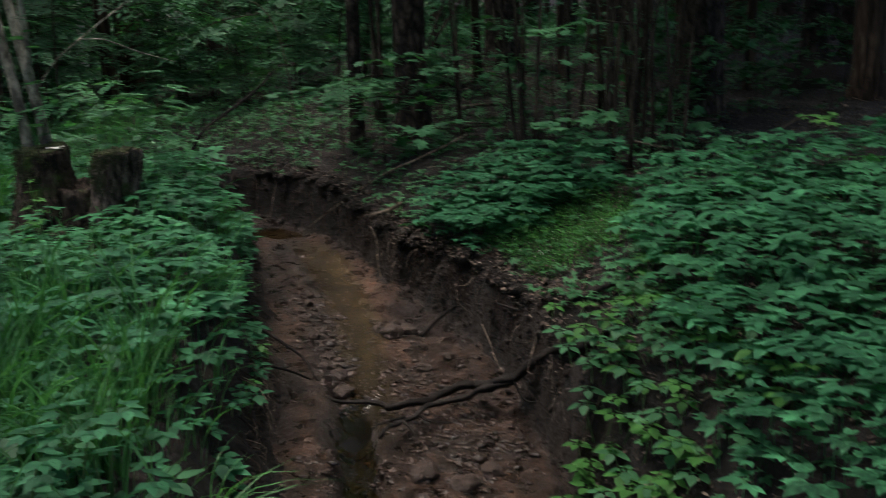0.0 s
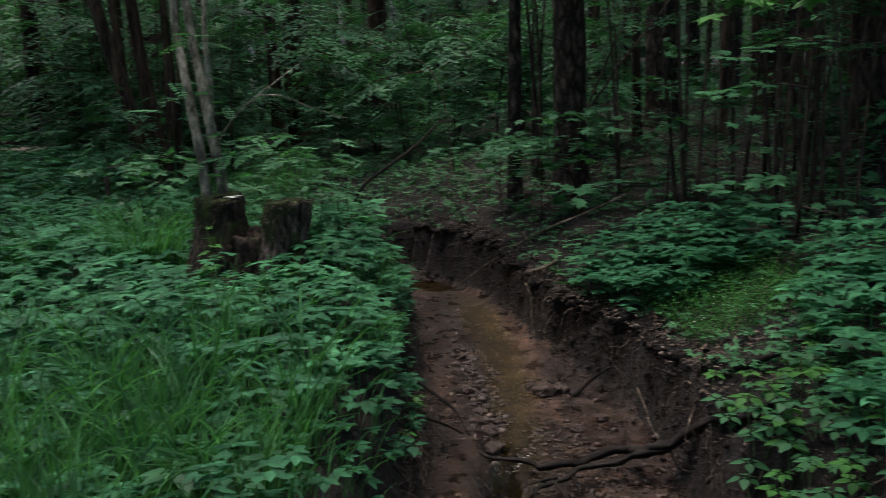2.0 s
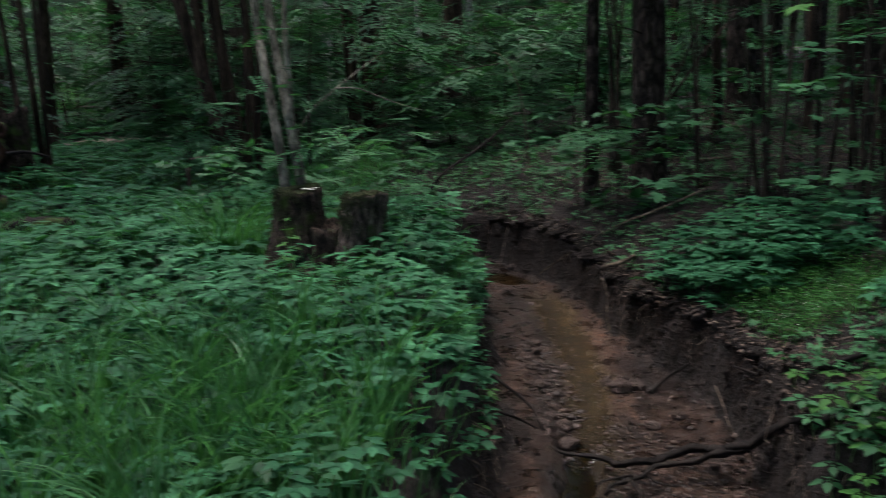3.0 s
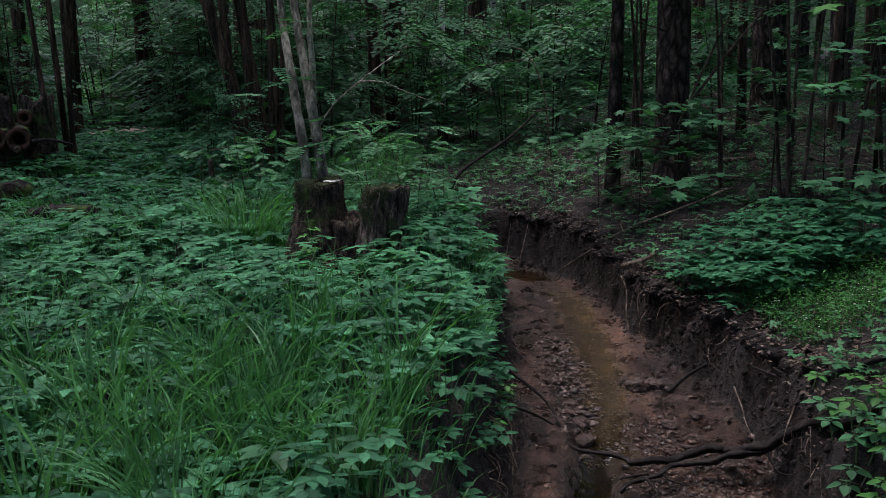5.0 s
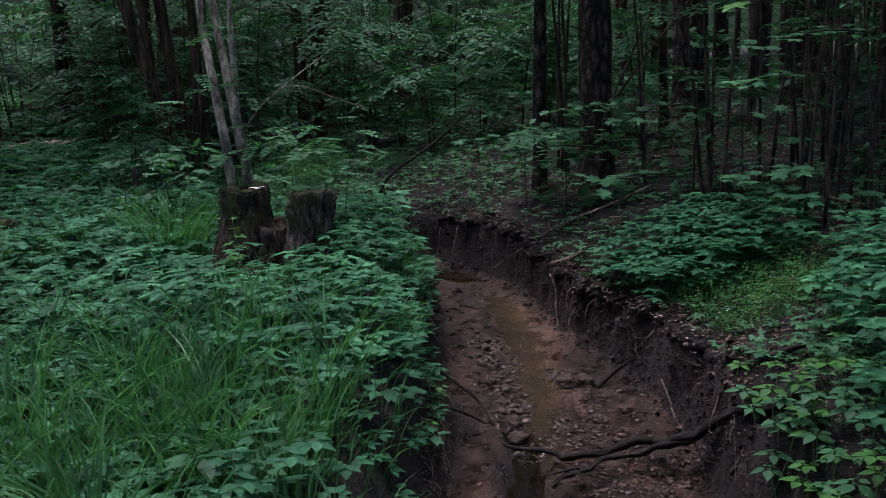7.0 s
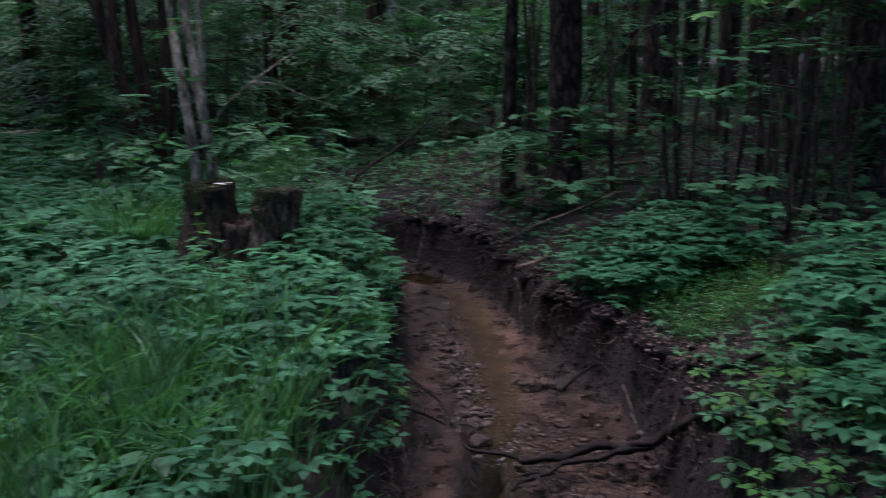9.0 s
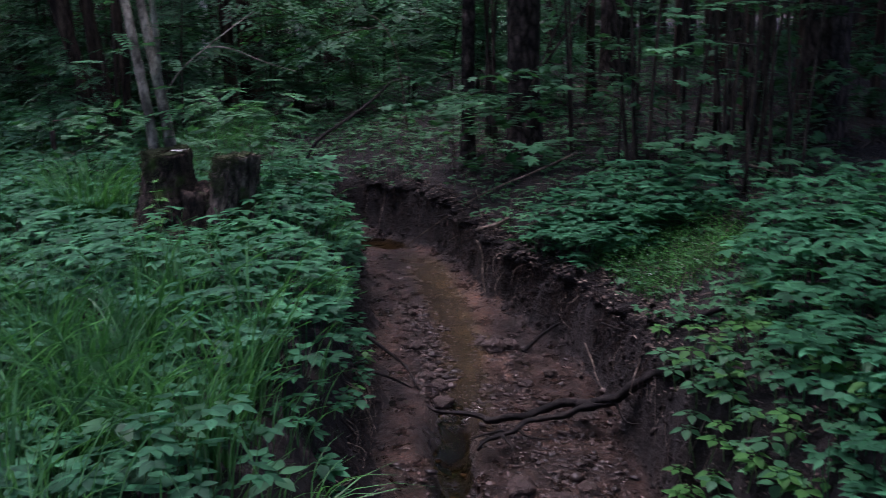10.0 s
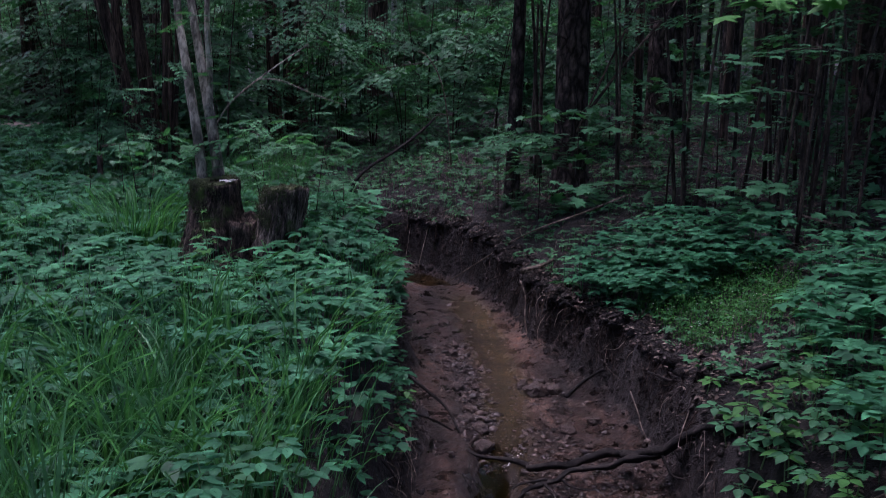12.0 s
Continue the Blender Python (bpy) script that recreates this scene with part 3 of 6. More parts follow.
    return np.array(v, dtype=np.float32), [np.array([[0, 3, 2, 1], [0, 5, 4, 3]])]


def lobed_leaf(droop=0.18):
    """A maple leaf of five pointed lobes."""
    rim = [(0, 0), (0.22, -0.10), (0.34, 0.06), (0.56, 0.16), (0.36, 0.30), (0.46, 0.58), (0.62, 0.66), (0.40, 0.72), (0.16, 0.62), (0.14, 0.82), (0, 1.06)]
    full = rim + [(-x, y) for x, y in rim[-2:0:-1]]
    v = [(0, 0.34, 0.03)] + [(x, y, -droop * (x * x * 1.2 + (y - 0.34) ** 2) + 0.02 * (i % 2)) for i, (x, y) in enumerate(full)]
    n = len(full)
    t = [[0, 1 + (i + 1) % n, 1 + i] for i in range(n)]
    return np.array(v, dtype=np.float32), [np.array(t)]


def poly_stem(s, a, b, r0, r1, sag=0.0, sides=3, n=4):
    a, b = np.asarray(a, dtype=float), np.asarray(b, dtype=float)
    w = np.linspace(0, 1, n)[:, None]
    line = a + (b - a) * w
    line[:, 2] += sag * (w[:, 0] * (1 - w[:, 0]) * 4)
    tube(s, line, np.linspace(r0, r1, n), sides, close=False)


def elder_leaf(seed, leaf):
    """One leaf of ground elder, blade only: three stalklets with three leaflets each, spread flat round the origin. About one unit across."""
    r = np.random.default_rng(seed)
    s = Soup()
    for k, turn in enumerate((-1.3, 0.0, 1.3)):
        turn += r.normal() * 0.1
        ln = r.uniform(0.17, 0.22) * (1.3 if k == 1 else 1)
        ends = np.array([-np.sin(turn), np.cos(turn)]) * ln
        fan = turn + np.array([-1.05, 0.0, 1.05]) + r.normal(size=3) * 0.1
        size = np.array([0.38, 0.45, 0.38]) * r.uniform(0.9, 1.1, 3) * (1.1 if k == 1 else 0.95)
        tip = 0.06 + r.normal(size=3) * 0.07
        s.spread(leaf, placed(np.full(3, ends[0]), np.full(3, ends[1]), np.full(3, -0.02) + r.normal(size=3) * 0.008, size, fan, tip, fan + np.pi / 2))
    return s.template()


BLADE = leaflet()
BLADE_SMALL = leaflet_small()
BLADE_WIDE = leaflet(0.72, 0.08, 0.12)
LOBED = lobed_leaf()
ELDER_NEAR = [elder_leaf(i, BLADE) for i in range(8)]
ELDER_FAR = [elder_leaf(20 + i, BLADE_SMALL) for i in range(6)]


def scatter(x0, x1, y0, y1, pitch, r):
    """Jittered points over a rectangle of the plan."""
    gx, gy = np.meshgrid(np.arange(x0, x1, pitch), np.arange(y0, y1, pitch))
    x, y = gx.ravel(), gy.ravel()
    return x + r.uniform(-0.6, 0.6, len(x)) * pitch, y + r.uniform(-0.6, 0.6, len(y)) * pitch


def carpet(name, label, mat, x, y, shapes, size, height, r, tilt=0.15, stems=True, singles=0, category="undergrowth"):
    """A close cover of one kind of leaf held up on stalks over the ground: one object of stuff."""
    s = Soup()
    z0 = ground_z(x, y)
    n = len(x)
    h = height * np.where(r.random(n) < 0.55, r.uniform(0.84, 1.1, n), r.uniform(0.35, 0.8, n)) * (1 + 0.2 * wave(3.1 * x, 3.3 * y, 12))
    sz = size * r.uniform(0.7, 1.25, n)
    pick = r.integers(0, len(shapes), n)
    turn = r.uniform(0, 2 * np.pi, n)
    tip, tip_dir = np.abs(r.normal(size=n)) * tilt, r.uniform(0, 2 * np.pi, n)
    mats = placed(x, y, z0 + h, sz, turn, tip, tip_dir)
    single = np.zeros(n, dtype=bool)
    single[np.argsort(y)[:singles]] = True
    for k, shape in enumerate(shapes):
        s.spread(shape, mats[(pick == k) & ~single])
    if stems:
        stalk = Soup()
        stalk.add([(-0.5, 0, 0), (0.5, 0, 0), (0, 0.8, 0), (-0.35, 0, 1), (0.35, 0, 1), (0, 0.55, 1)], [np.array([[0, 1, 4, 3], [1, 2, 5, 4], [2, 0, 3, 5]])])
        tv, tf = stalk.template()
        m = placed(x + r.normal(size=n) * 0.02, y + r.normal(size=n) * 0.02, z0 - 0.02, 1.0, turn, r.uniform(0, 0.15, n), r.uniform(0, 6.3, n))
        m[:, :3, 0] *= 0.004
        m[:, :3, 1] *= 0.004
        m[:, :3, 2] *= (h + 0.02)[:, None]
        s.spread((tv, tf), m)
    ob = part(name, s, mat)
    if singles:
        blades = []
        for tv, tf in shapes:
            one = Soup()
            one.add(tv, tf)
            blades.append(one.mesh("leaf", mat))
        for i in np.nonzero(single)[0]:
            leaf = new("leaf", blades[pick[i]])
            leaf.matrix_basis = Matrix(mats[i].tolist())
            leaf.parent = ob
    return tagged(ob, label, category, kind="stuff")


def sides_of(x, y):
    a, side, cx, cy, lat = brook_at(x, y)
    return a, side, cy


# ---- left bank: ground elder and grass ----
r = np.random.default_rng(11)
x, y = scatter(-4.2, 0.4, 2.0, 6.6, 0.086, r)
a, side, cy = sides_of(x, y)
grassy = np.exp(-(((x + 0.6) / 0.8) ** 2 + ((y - 3.1) / 0.75) ** 2))
keep = (side < 0) & (a > 0.15 - 0.03 * step(y, 4.0, 4.8) + 0.07 * wave(0.3 * x, 3.6 * y, 2)) & (r.random(len(x)) > 0.5 * grassy) & (np.hypot(x + 0.95, y - 6.03) > 0.36)
x, y, a = x[keep], y[keep], a[keep]
tall = 0.32 * (0.45 + 0.55 * step(a, 0.1, 0.5)) * (1 - 0.1 * np.exp(-((x + 0.95) ** 2 + (y - 5.45) ** 2) / 0.3)) * (1 + 0.25 * wave(5.5 * x, 5.9 * y, 31)) * (1 - 0.4 * np.exp(-(((x + 0.6) / 0.9) ** 2 + ((y - 3.0) / 0.8) ** 2)))
carpet("ground_elder_cover", "dense dark green ground elder covering the low bank", ELDER, x, y, ELDER_NEAR, 0.168, tall, r, singles=300)
x, y = scatter(-8, 0.2, 6.5, 13.5, 0.115, r)
a, side, cy = sides_of(x, y)
keep = (((side < 0) & (a > 0.03)) | ((x < -1.7 - 0.25 * (y - 9)) & (a > 0.05))) & (np.hypot(x + 0.95, y - 6.0) > 0.5) & (r.random(len(x)) < 0.95)
carpet("ground_elder_meadow", "ground elder carpet running back to the trees", ELDER, x[keep], y[keep], ELDER_FAR, 0.22, 0.26 * (1 + 0.35 * np.exp(-((x[keep] + 0.25) / 0.35) ** 2 - ((y[keep] - 7.2) / 0.7) ** 2)), r)
x, y = scatter(-10, 10, -8, 7.5, 0.28, r)
a, side, cy = sides_of(x, y)
keep = (a > 0.22) & ~((x > -4.2) & (x < 5.2) & (y > 2.0)) & ~((x > -8.0) & (x < 0) & (y > 6.5)) & ~((x > 5.2) & (y > 5.6)) & (np.hypot(x, y) > 0.5)
carpet("ground_elder_around", "ground elder carpet spreading round the bank", ELDER, x[keep], y[keep], ELDER_FAR, 0.26, 0.22, r, stems=False)
x, y = scatter(-16, -2.0, 12.5, 22, 0.19, r)
keep = (x < -2.0) & (y < 14.5 + 1.35 * (-2.2 - x)) & (np.abs(y - np.interp(x, [-9.5, -7.6, -6.4, -5.2, -3.5], [14.2, 15.0, 15.6, 16.6, 18.5])) > 0.55)
carpet("low_forest_herbs", "low green herbs on the open forest floor", ELDER, x[keep], y[keep], ELDER_FAR, 0.3, 0.2, r, stems=False)


def grass_shapes(seed, count=8, least=0.05, most=0.5):
    out = []
    rr = np.random.default_rng(seed)
    for _ in range(count):
        n = 7
        t = np.linspace(0, 1, n)
        arc = rr.uniform(least, most)
        px, pz = arc * t ** 2.6, t - 0.5 * arc * t ** 3.2
        w = 0.0095 * (1 - t ** 1.8) * rr.uniform(0.8, 1.25) + 0.0008
        tw = rr.normal() * 0.2
        v = []
        for i in range(n):
            v += [(px[i] + tw * t[i] * 0.1, -w[i], pz[i]), (px[i], w[i], pz[i])]
        q = [[2 * i, 2 * i + 1, 2 * i + 3, 2 * i + 2] for i in range(n - 1)]
        out.append((np.array(v, dtype=np.float32), [np.array(q)]))
    return out


GRASS_SHAPES = grass_shapes(5)


def grass_soup(x, y, length, r, lean_dir=None, s=None):
    s = s or Soup()
    z = ground_z(x, y) - 0.01
    n = len(x)
    pick = r.integers(0, len(GRASS_SHAPES), n)
    turn = r.uniform(0, 2 * np.pi, n) if lean_dir is None else lean_dir + r.normal(size=n) * 0.7
    for k, shape in enumerate(GRASS_SHAPES):
        w = pick == k
        s.spread(shape, placed(x[w], y[w], z[w], length * r.uniform(0.55, 1.15, w.sum()), turn[w], r.uniform(0, 0.25, w.sum()), turn[w]))
    return s


r = np.random.default_rng(12)


def tufts(centres, blades, length, r, s=None, lean=None, spread=0.06, shapes=None):
    """Grass in tufts: blades that rise together and arch outwards."""
    s = s or Soup()
    for cx, cy in centres:
        n = int(blades * r.uniform(0.6, 1.4))
        ang = r.uniform(0, 2 * np.pi, n) if lean is None else lean + r.normal(size=n) * 0.9
        rad = np.abs(r.normal(size=n)) * spread
        x, y = cx + np.cos(ang) * rad, cy + np.sin(ang) * rad
        ln = length * r.uniform(0.75, 1.2) * r.uniform(0.6, 1.1, n)
        pick = r.integers(0, 8, n)
        z = ground_z(x, y) - 0.01
        for k, shape in enumerate(shapes or GRASS_SHAPES):
            w = pick == k
            s.spread(shape, placed(x[w], y[w], z[w], ln[w], ang[w] + r.normal(size=w.sum()) * 0.3, r.uniform(-0.05, 0.18, w.sum()), ang[w]))
    return s


x, y = r.normal(-0.75, 0.68, 185), r.normal(3.2, 0.75, 185)
a, side, cy = sides_of(x, y)
keep = (side < 0) & (a > 0.34) & (y > 2.0) & ~((x > -0.75) & (x < -0.2) & (y < 2.9))
tagged(part("grass_patch", tufts(list(zip(x[keep], y[keep])), 17, 0.52, r), GRASS), "long arching green grass in tufts among the ground elder", "grass", kind="stuff")
tagged(part("overhanging_grass", tufts([(-0.2, 2.85), (-0.15, 2.95), (-0.2, 3.02), (-0.14, 3.08), (-0.16, 3.2), (-0.22, 2.78)], 18, 0.5, r, lean=-0.1, spread=0.03, shapes=grass_shapes(6, least=0.5, most=0.95)), SEDGE), "grass tufts arching out over the bank edge", "grass", kind="stuff")
n = 2400
x, y = r.uniform(-4, 0.1, n), r.uniform(2.3, 8.5, n)
keep = (wave(1.1 * x, 1.3 * y, 4) > -0.1) & (sides_of(x, y)[0] > 0.2) & (sides_of(x, y)[1] < 0) & (np.hypot(x + 0.95, y - 6.0) > 0.4)
tagged(part("meadow_grass", grass_soup(x[keep], y[keep], 0.42, r), GRASS), "scattered grass blades standing between the herbs", "grass", kind="stuff")


n = 9500
x, y = r.uniform(-6.2, -0.9, n), r.uniform(6.2, 12.5, n)
keep = (wave(0.9 * x, 1.1 * y, 5) > -0.35) & (sides_of(x, y)[0] > 0.1) & (np.hypot(x + 0.95, y - 6.0) > 0.5) & (x > -0.52 * y)
tagged(part("glade_grass", grass_soup(x[keep], y[keep], 0.34, r), SEDGE), "fine light grass growing through the herbs of the glade", "grass", kind="stuff")


def edge_grass():
    """Grass that hangs over the left bank's edge."""
    r = np.random.default_rng(14)
    s = Soup()
    line = BROOK[(BROOK[:, 1] > 2.6) & (BROOK[:, 1] < 6.4)]
    k = r.integers(0, len(line), 420)
    x = line[k, 0] - line[k, 2] - 0.16 - np.abs(r.normal(size=420)) * 0.1
    y = line[k, 1] + r.normal(size=420) * 0.02
    keep = (wave(2 * x, 3.1 * y, 7) > 0.2) | (y < 3.6)
    grass_soup(x[keep], y[keep], 0.31, r, 0.0, s)
    tagged(part("bank_edge_grass", s, GRASS), "grass drooping over the undercut bank edge", "grass", kind="stuff")


edge_grass()


def tussock(x, y, count, length, seed):
    r = np.random.default_rng(seed)
    t = thing("grass_tussock", (x, y, gz(x, y)), "upright tussock of long sedge beside the stump", "grass")
    for g in range(6):
        s = Soup()
        n = count // 6
        px, py = r.normal(size=n) * 0.08 + 0.15 * np.cos(g * 1.05), r.normal(size=n) * 0.06 + 0.1 * np.sin(g * 1.05)
        turn = np.arctan2(py, px) + r.normal(size=n) * 0.5
        pick = r.integers(0, len(GRASS_SHAPES), n)
        for k, shape in enumerate(GRASS_SHAPES):
            w = pick == k
            s.spread(shape, placed(px[w], py[w], np.zeros(w.sum()), length * r.uniform(0.6, 1.1, w.sum()), turn[w], r.uniform(-0.25, 0.1, w.sum()), turn[w]))
        tagged(part("blade_tuft", s, SEDGE, t), kind="stuff")


tussock(-1.62, 6.35, 200, 0.58, 3)

# ---- right bank: ground elder slope, chickweed patch, open litter between ----
r = np.random.default_rng(21)
x, y = scatter(1.3, 5.2, 2.0, 6.2, 0.086, r)
a, side, cy = sides_of(x, y)
lim = 0.32 + 0.36 * np.clip(y - 3.9, 0, 9)
keep = (side > 0) & (a > np.clip(lim, 0.2, 3) + 0.14 * wave(3.5 * x, 3.5 * y, 2)) & (y < 5.85 - 0.12 * np.clip(x - 1.8, 0, 9) + 0.1 * wave(3 * x, 2 * y, 41))
carpet("ground_elder_slope", "dense ground elder covering the slope of the bank", ELDER, x[keep], y[keep], ELDER_NEAR, 0.178, 0.26, r, singles=300)
x, y = scatter(0.8, 2.9, 5.2, 7.4, 0.068, r)
keep = (((x - 1.72) / 0.75) ** 2 + ((y - 6.3) / 0.62) ** 2 < 1.0 + 0.2 * wave(4 * x, 4 * y, 3)) & (sides_of(x, y)[0] > 0.12)
carpet("ground_elder_clump", "clump of ground elder leaning over the cut bank", ELDER, x[keep], y[keep], ELDER_NEAR, 0.19, 0.24, r, singles=220)
x, y = scatter(1.0, 2.7, 4.9, 6.4, 0.021, r)
keep = (((x - 1.82) / 0.66) ** 2 + ((y - 5.6) / 0.56) ** 2 < r.uniform(0.45, 1.1, len(x))) & (sides_of(x, y)[0] > 0.2)


def chickweed(x, y, r):
    s = Soup()
    z = ground_z(x, y)
    for rep in range(4):
        n = len(x)
        s.spread(BLADE_SMALL, placed(x + r.normal(size=n) * 0.02, y + r.normal(size=n) * 0.02, z + r.uniform(0.01, 0.14, n) * (1 + 0.35 * wave(6 * x, 6 * y, 71)), r.uniform(0.01, 0.021, n),
                                     r.uniform(0, 6.3, n), r.normal(size=n) * 0.5, r.uniform(0, 6.3, n)))
    n = len(x)
    s.spread(GRASS_SHAPES[0], placed(x[::2], y[::2], z[::2], 0.12, r.uniform(0, 6.3, len(x[::2])), 0.0, 0.0))
    tagged(part("chickweed_patch", s, FINE), "fine bright green chickweed on the bank", "undergrowth", kind="stuff")
    f = Soup()
    w = r.random(n) < 0.045
    for k in range(5):
        m = placed(x[w], y[w], z[w] + 0.12, 0.0075, np.full(w.sum(), k * 1.2566), 0.15, 1.0)
        f.spread(BLADE_SMALL, m)
    tagged(part("chickweed_flowers", f, PETAL), "tiny white flowers over the chickweed", "flower", kind="stuff")


chickweed(x[keep], y[keep], r)
x, y = scatter(0.6, 3.6, 2.6, 8.5, 0.08, r)
a, side, cy = sides_of(x, y)
keep = (side > 0) & (a > 0.14) & (r.random(len(x)) < 0.5 + 0.4 * step(wave(2.5 * x, 2.5 * y, 33), -0.3, 0.5))
carpet("bank_seedlings", "scattered small seedlings on the bare bank", ROWAN, x[keep], y[keep], ELDER_FAR, 0.088, 0.055, r, 0.3)
x, y = scatter(-4.5, 9.5, 15.2, 34, 0.34, r)
carpet("far_forest_herbs", "low green herbs under the far trees", HAZEL, x, y, ELDER_FAR, 0.4, 0.22, r, 0.3, stems=False)
# sun on the clearing is put into this growth's paler leaf colour
x, y = scatter(-15.5, -10.0, 25, 38, 0.2, r)
w = np.abs(x / y + 0.415) < 0.03
carpet("clearing_grass", "growth in a distant clearing, coloured light green as if sunlit", BRIGHT, x[w], y[w], ELDER_FAR, 0.4, 0.3, r, 0.3, stems=False)
x, y = scatter(-4.5, 5.5, 8.6, 15.5, 0.105, r)
a, side, cy = sides_of(x, y)
keep = (side > 0) & (a > 0.2) & (r.random(len(x)) < 0.45 + 0.5 * step(1.2 - x, 0, 1.5))
carpet("woodland_herbs", "low pale green herbs scattered on the forest floor", ROWAN, x[keep], y[keep], ELDER_FAR, 0.085, 0.08, r, 0.3)


x, y = scatter(-1.6, 2.8, 8.5, 13.0, 0.075, r)
a, side, cy = sides_of(x, y)
keep = (side > 0) & (a > 0.12) & (wave(2.2 * x, 2.6 * y, 51) > -0.35) & (r.random(len(x)) < 0.7)
carpet("floor_seedlings", "small pale seedlings sprouting from the litter above the bank", ROWAN, x[keep], y[keep], ELDER_FAR, 0.075, 0.06, r, 0.3)


def dead_leaves():
    r = np.random.default_rng(31)
    s = Soup()
    x, y = r.uniform(0.6, 7, 16000), r.uniform(2.8, 13, 16000)
    x2, y2 = r.uniform(-2.5, 4, 12000), r.uniform(8.6, 13, 12000)
    x3, y3 = r.uniform(1.25, 3.0, 5000), r.uniform(2.6, 6.5, 5000)
    x4, y4 = r.uniform(3, 8.5, 14000), r.uniform(5.8, 13.5, 14000)
    x, y = np.concatenate([x, x2, x3, x4]), np.concatenate([y, y2, y3, y4])
    a, side, cy = sides_of(x, y)
    w = (side > 0) & (a > 0.04)
    bx, by = r.uniform(0.15, 1.35, 220), r.uniform(3.2, 8.2, 220)
    wet = sides_of(bx, by)[0] < -0.03
    x, y = np.concatenate([x[w], bx[wet]]), np.concatenate([y[w], by[wet]])
    n = len(x)
    s.spread(BLADE_SMALL, placed(x, y, ground_z(x, y) + 0.008, r.uniform(0.014, 0.035, n), r.uniform(0, 6.3, n), r.normal(size=n) * 0.45, r.uniform(0, 6.3, n)))
    tagged(part("leaf_litter", s, LITTER), "brown dead leaves littering the forest floor", "leaf litter", kind="stuff")


dead_leaves()


def fallen_twigs():
    """Thin dead twigs strewn over the floor of the wood."""
    r = np.random.default_rng(33)
    s = Soup()
    for k in range(420):
        x, y = (r.uniform(-1.5, 2.5), r.uniform(9.2, 12)) if k < 200 else (r.uniform(0.9, 5.5), r.uniform(3.0, 10.5))
        a, side, cy = sides_of([x], [y])
        if side[0] < 0 or a[0] < 0.12:
            continue
        ang, ln = r.uniform(0, 6.3), r.uniform(0.06, 0.4)
        dx, dy = np.cos(ang) * ln, np.sin(ang) * ln
        q = [(x, y), (x + dx * 0.5 - dy * 0.06, y + dy * 0.5 + dx * 0.06), (x + dx, y + dy)]
        tube(s, [(u, v, gz(u, v) + 0.008 + 0.02 * r.random()) for u, v in q], np.array([1.0, 0.8, 0.5]) * r.uniform(0.002, 0.006), 4, 0, False)
    tagged(part("fallen_twigs", s, PALE_WOOD), "thin grey dead twigs strewn on the forest floor", "twigs", kind="stuff")


fallen_twigs()


# ---- single plants ----
def seedling(x, y, height, leaf_size, seed, mat, label, tiers=2, shape=None, name="seedling"):
    """A young plant: a stem with whorls of leaves."""
    r = np.random.default_rng(seed)
    t = thing(name, (x, y, gz(x, y)), label, "plant", "young plants on the banks")
    stem = Soup()
    top = np.array([r.normal() * 0.03, r.normal() * 0.03, height])
    poly_stem(stem, (0, 0, -0.02), top, 0.004, 0.002, 0, 5)
    part("stem", stem, STALK, t)
    shape = shape or BLADE_WIDE
    for k in range(tiers):
        w = 1 - 0.32 * k
        p = top * w
        cnt = 5 if tiers == 1 else 4
        for i in range(cnt):
            s = Soup()
            ang = i * 2 * np.pi / cnt + k * 0.6 + r.normal() * 0.15
            sz = leaf_size * r.uniform(0.8, 1.1)
            d = np.array([-np.sin(ang), np.cos(ang), 0.15])
            e = p + d * sz * 0.3
            poly_stem(s, p, e, 0.002, 0.0015, 0, 3, 2)
            s.spread(shape, placed([e[0]], [e[1]], [e[2]], [sz], [ang], [r.uniform(-0.15, 0.4)], [ang + np.pi / 2]))
            part("leaf", s, mat, t)
    return t


r = np.random.default_rng(41)
for k in range(56):
    x, y = r.uniform(1.38, 1.98), r.uniform(2.9, 4.3)
    seedling(x, y, r.uniform(0.05, 0.19), r.uniform(0.05, 0.082), 100 + k, BRIGHT if k % 3 else ROWAN, "bright yellow-green young plant on the bank edge", 1 + (k % 4 == 0))
for k in range(44):
    x, y = r.uniform(1.5, 2.1), r.uniform(3.6, 4.7)
    seedling(x, y, r.uniform(0.04, 0.14), r.uniform(0.045, 0.07), 800 + k, BRIGHT if k % 3 == 0 else ROWAN, "small bright green seedling among the bank's litter", 1)
for k in range(30):
    x, y = r.uniform(1.34, 1.85), r.uniform(2.9, 3.8)
    seedling(x, y, r.uniform(0.05, 0.16), r.uniform(0.05, 0.08), 700 + k, BRIGHT if k % 2 else ROWAN, "bright yellow-green young plant on the bank edge", 1)
for k in range(50):
    y = r.uniform(3.2, 8.2)
    xl = float(np.interp(y, BROOK[:400, 1], BROOK[:400, 0] - BROOK[:400, 2]))
    seedling(xl - 0.03 - r.random() * 0.14, y, r.uniform(0.05, 0.14), r.uniform(0.05, 0.08), 300 + k, BRIGHT if k % 9 == 0 else ELDER, "small leafy plant clinging to the low bank's face")
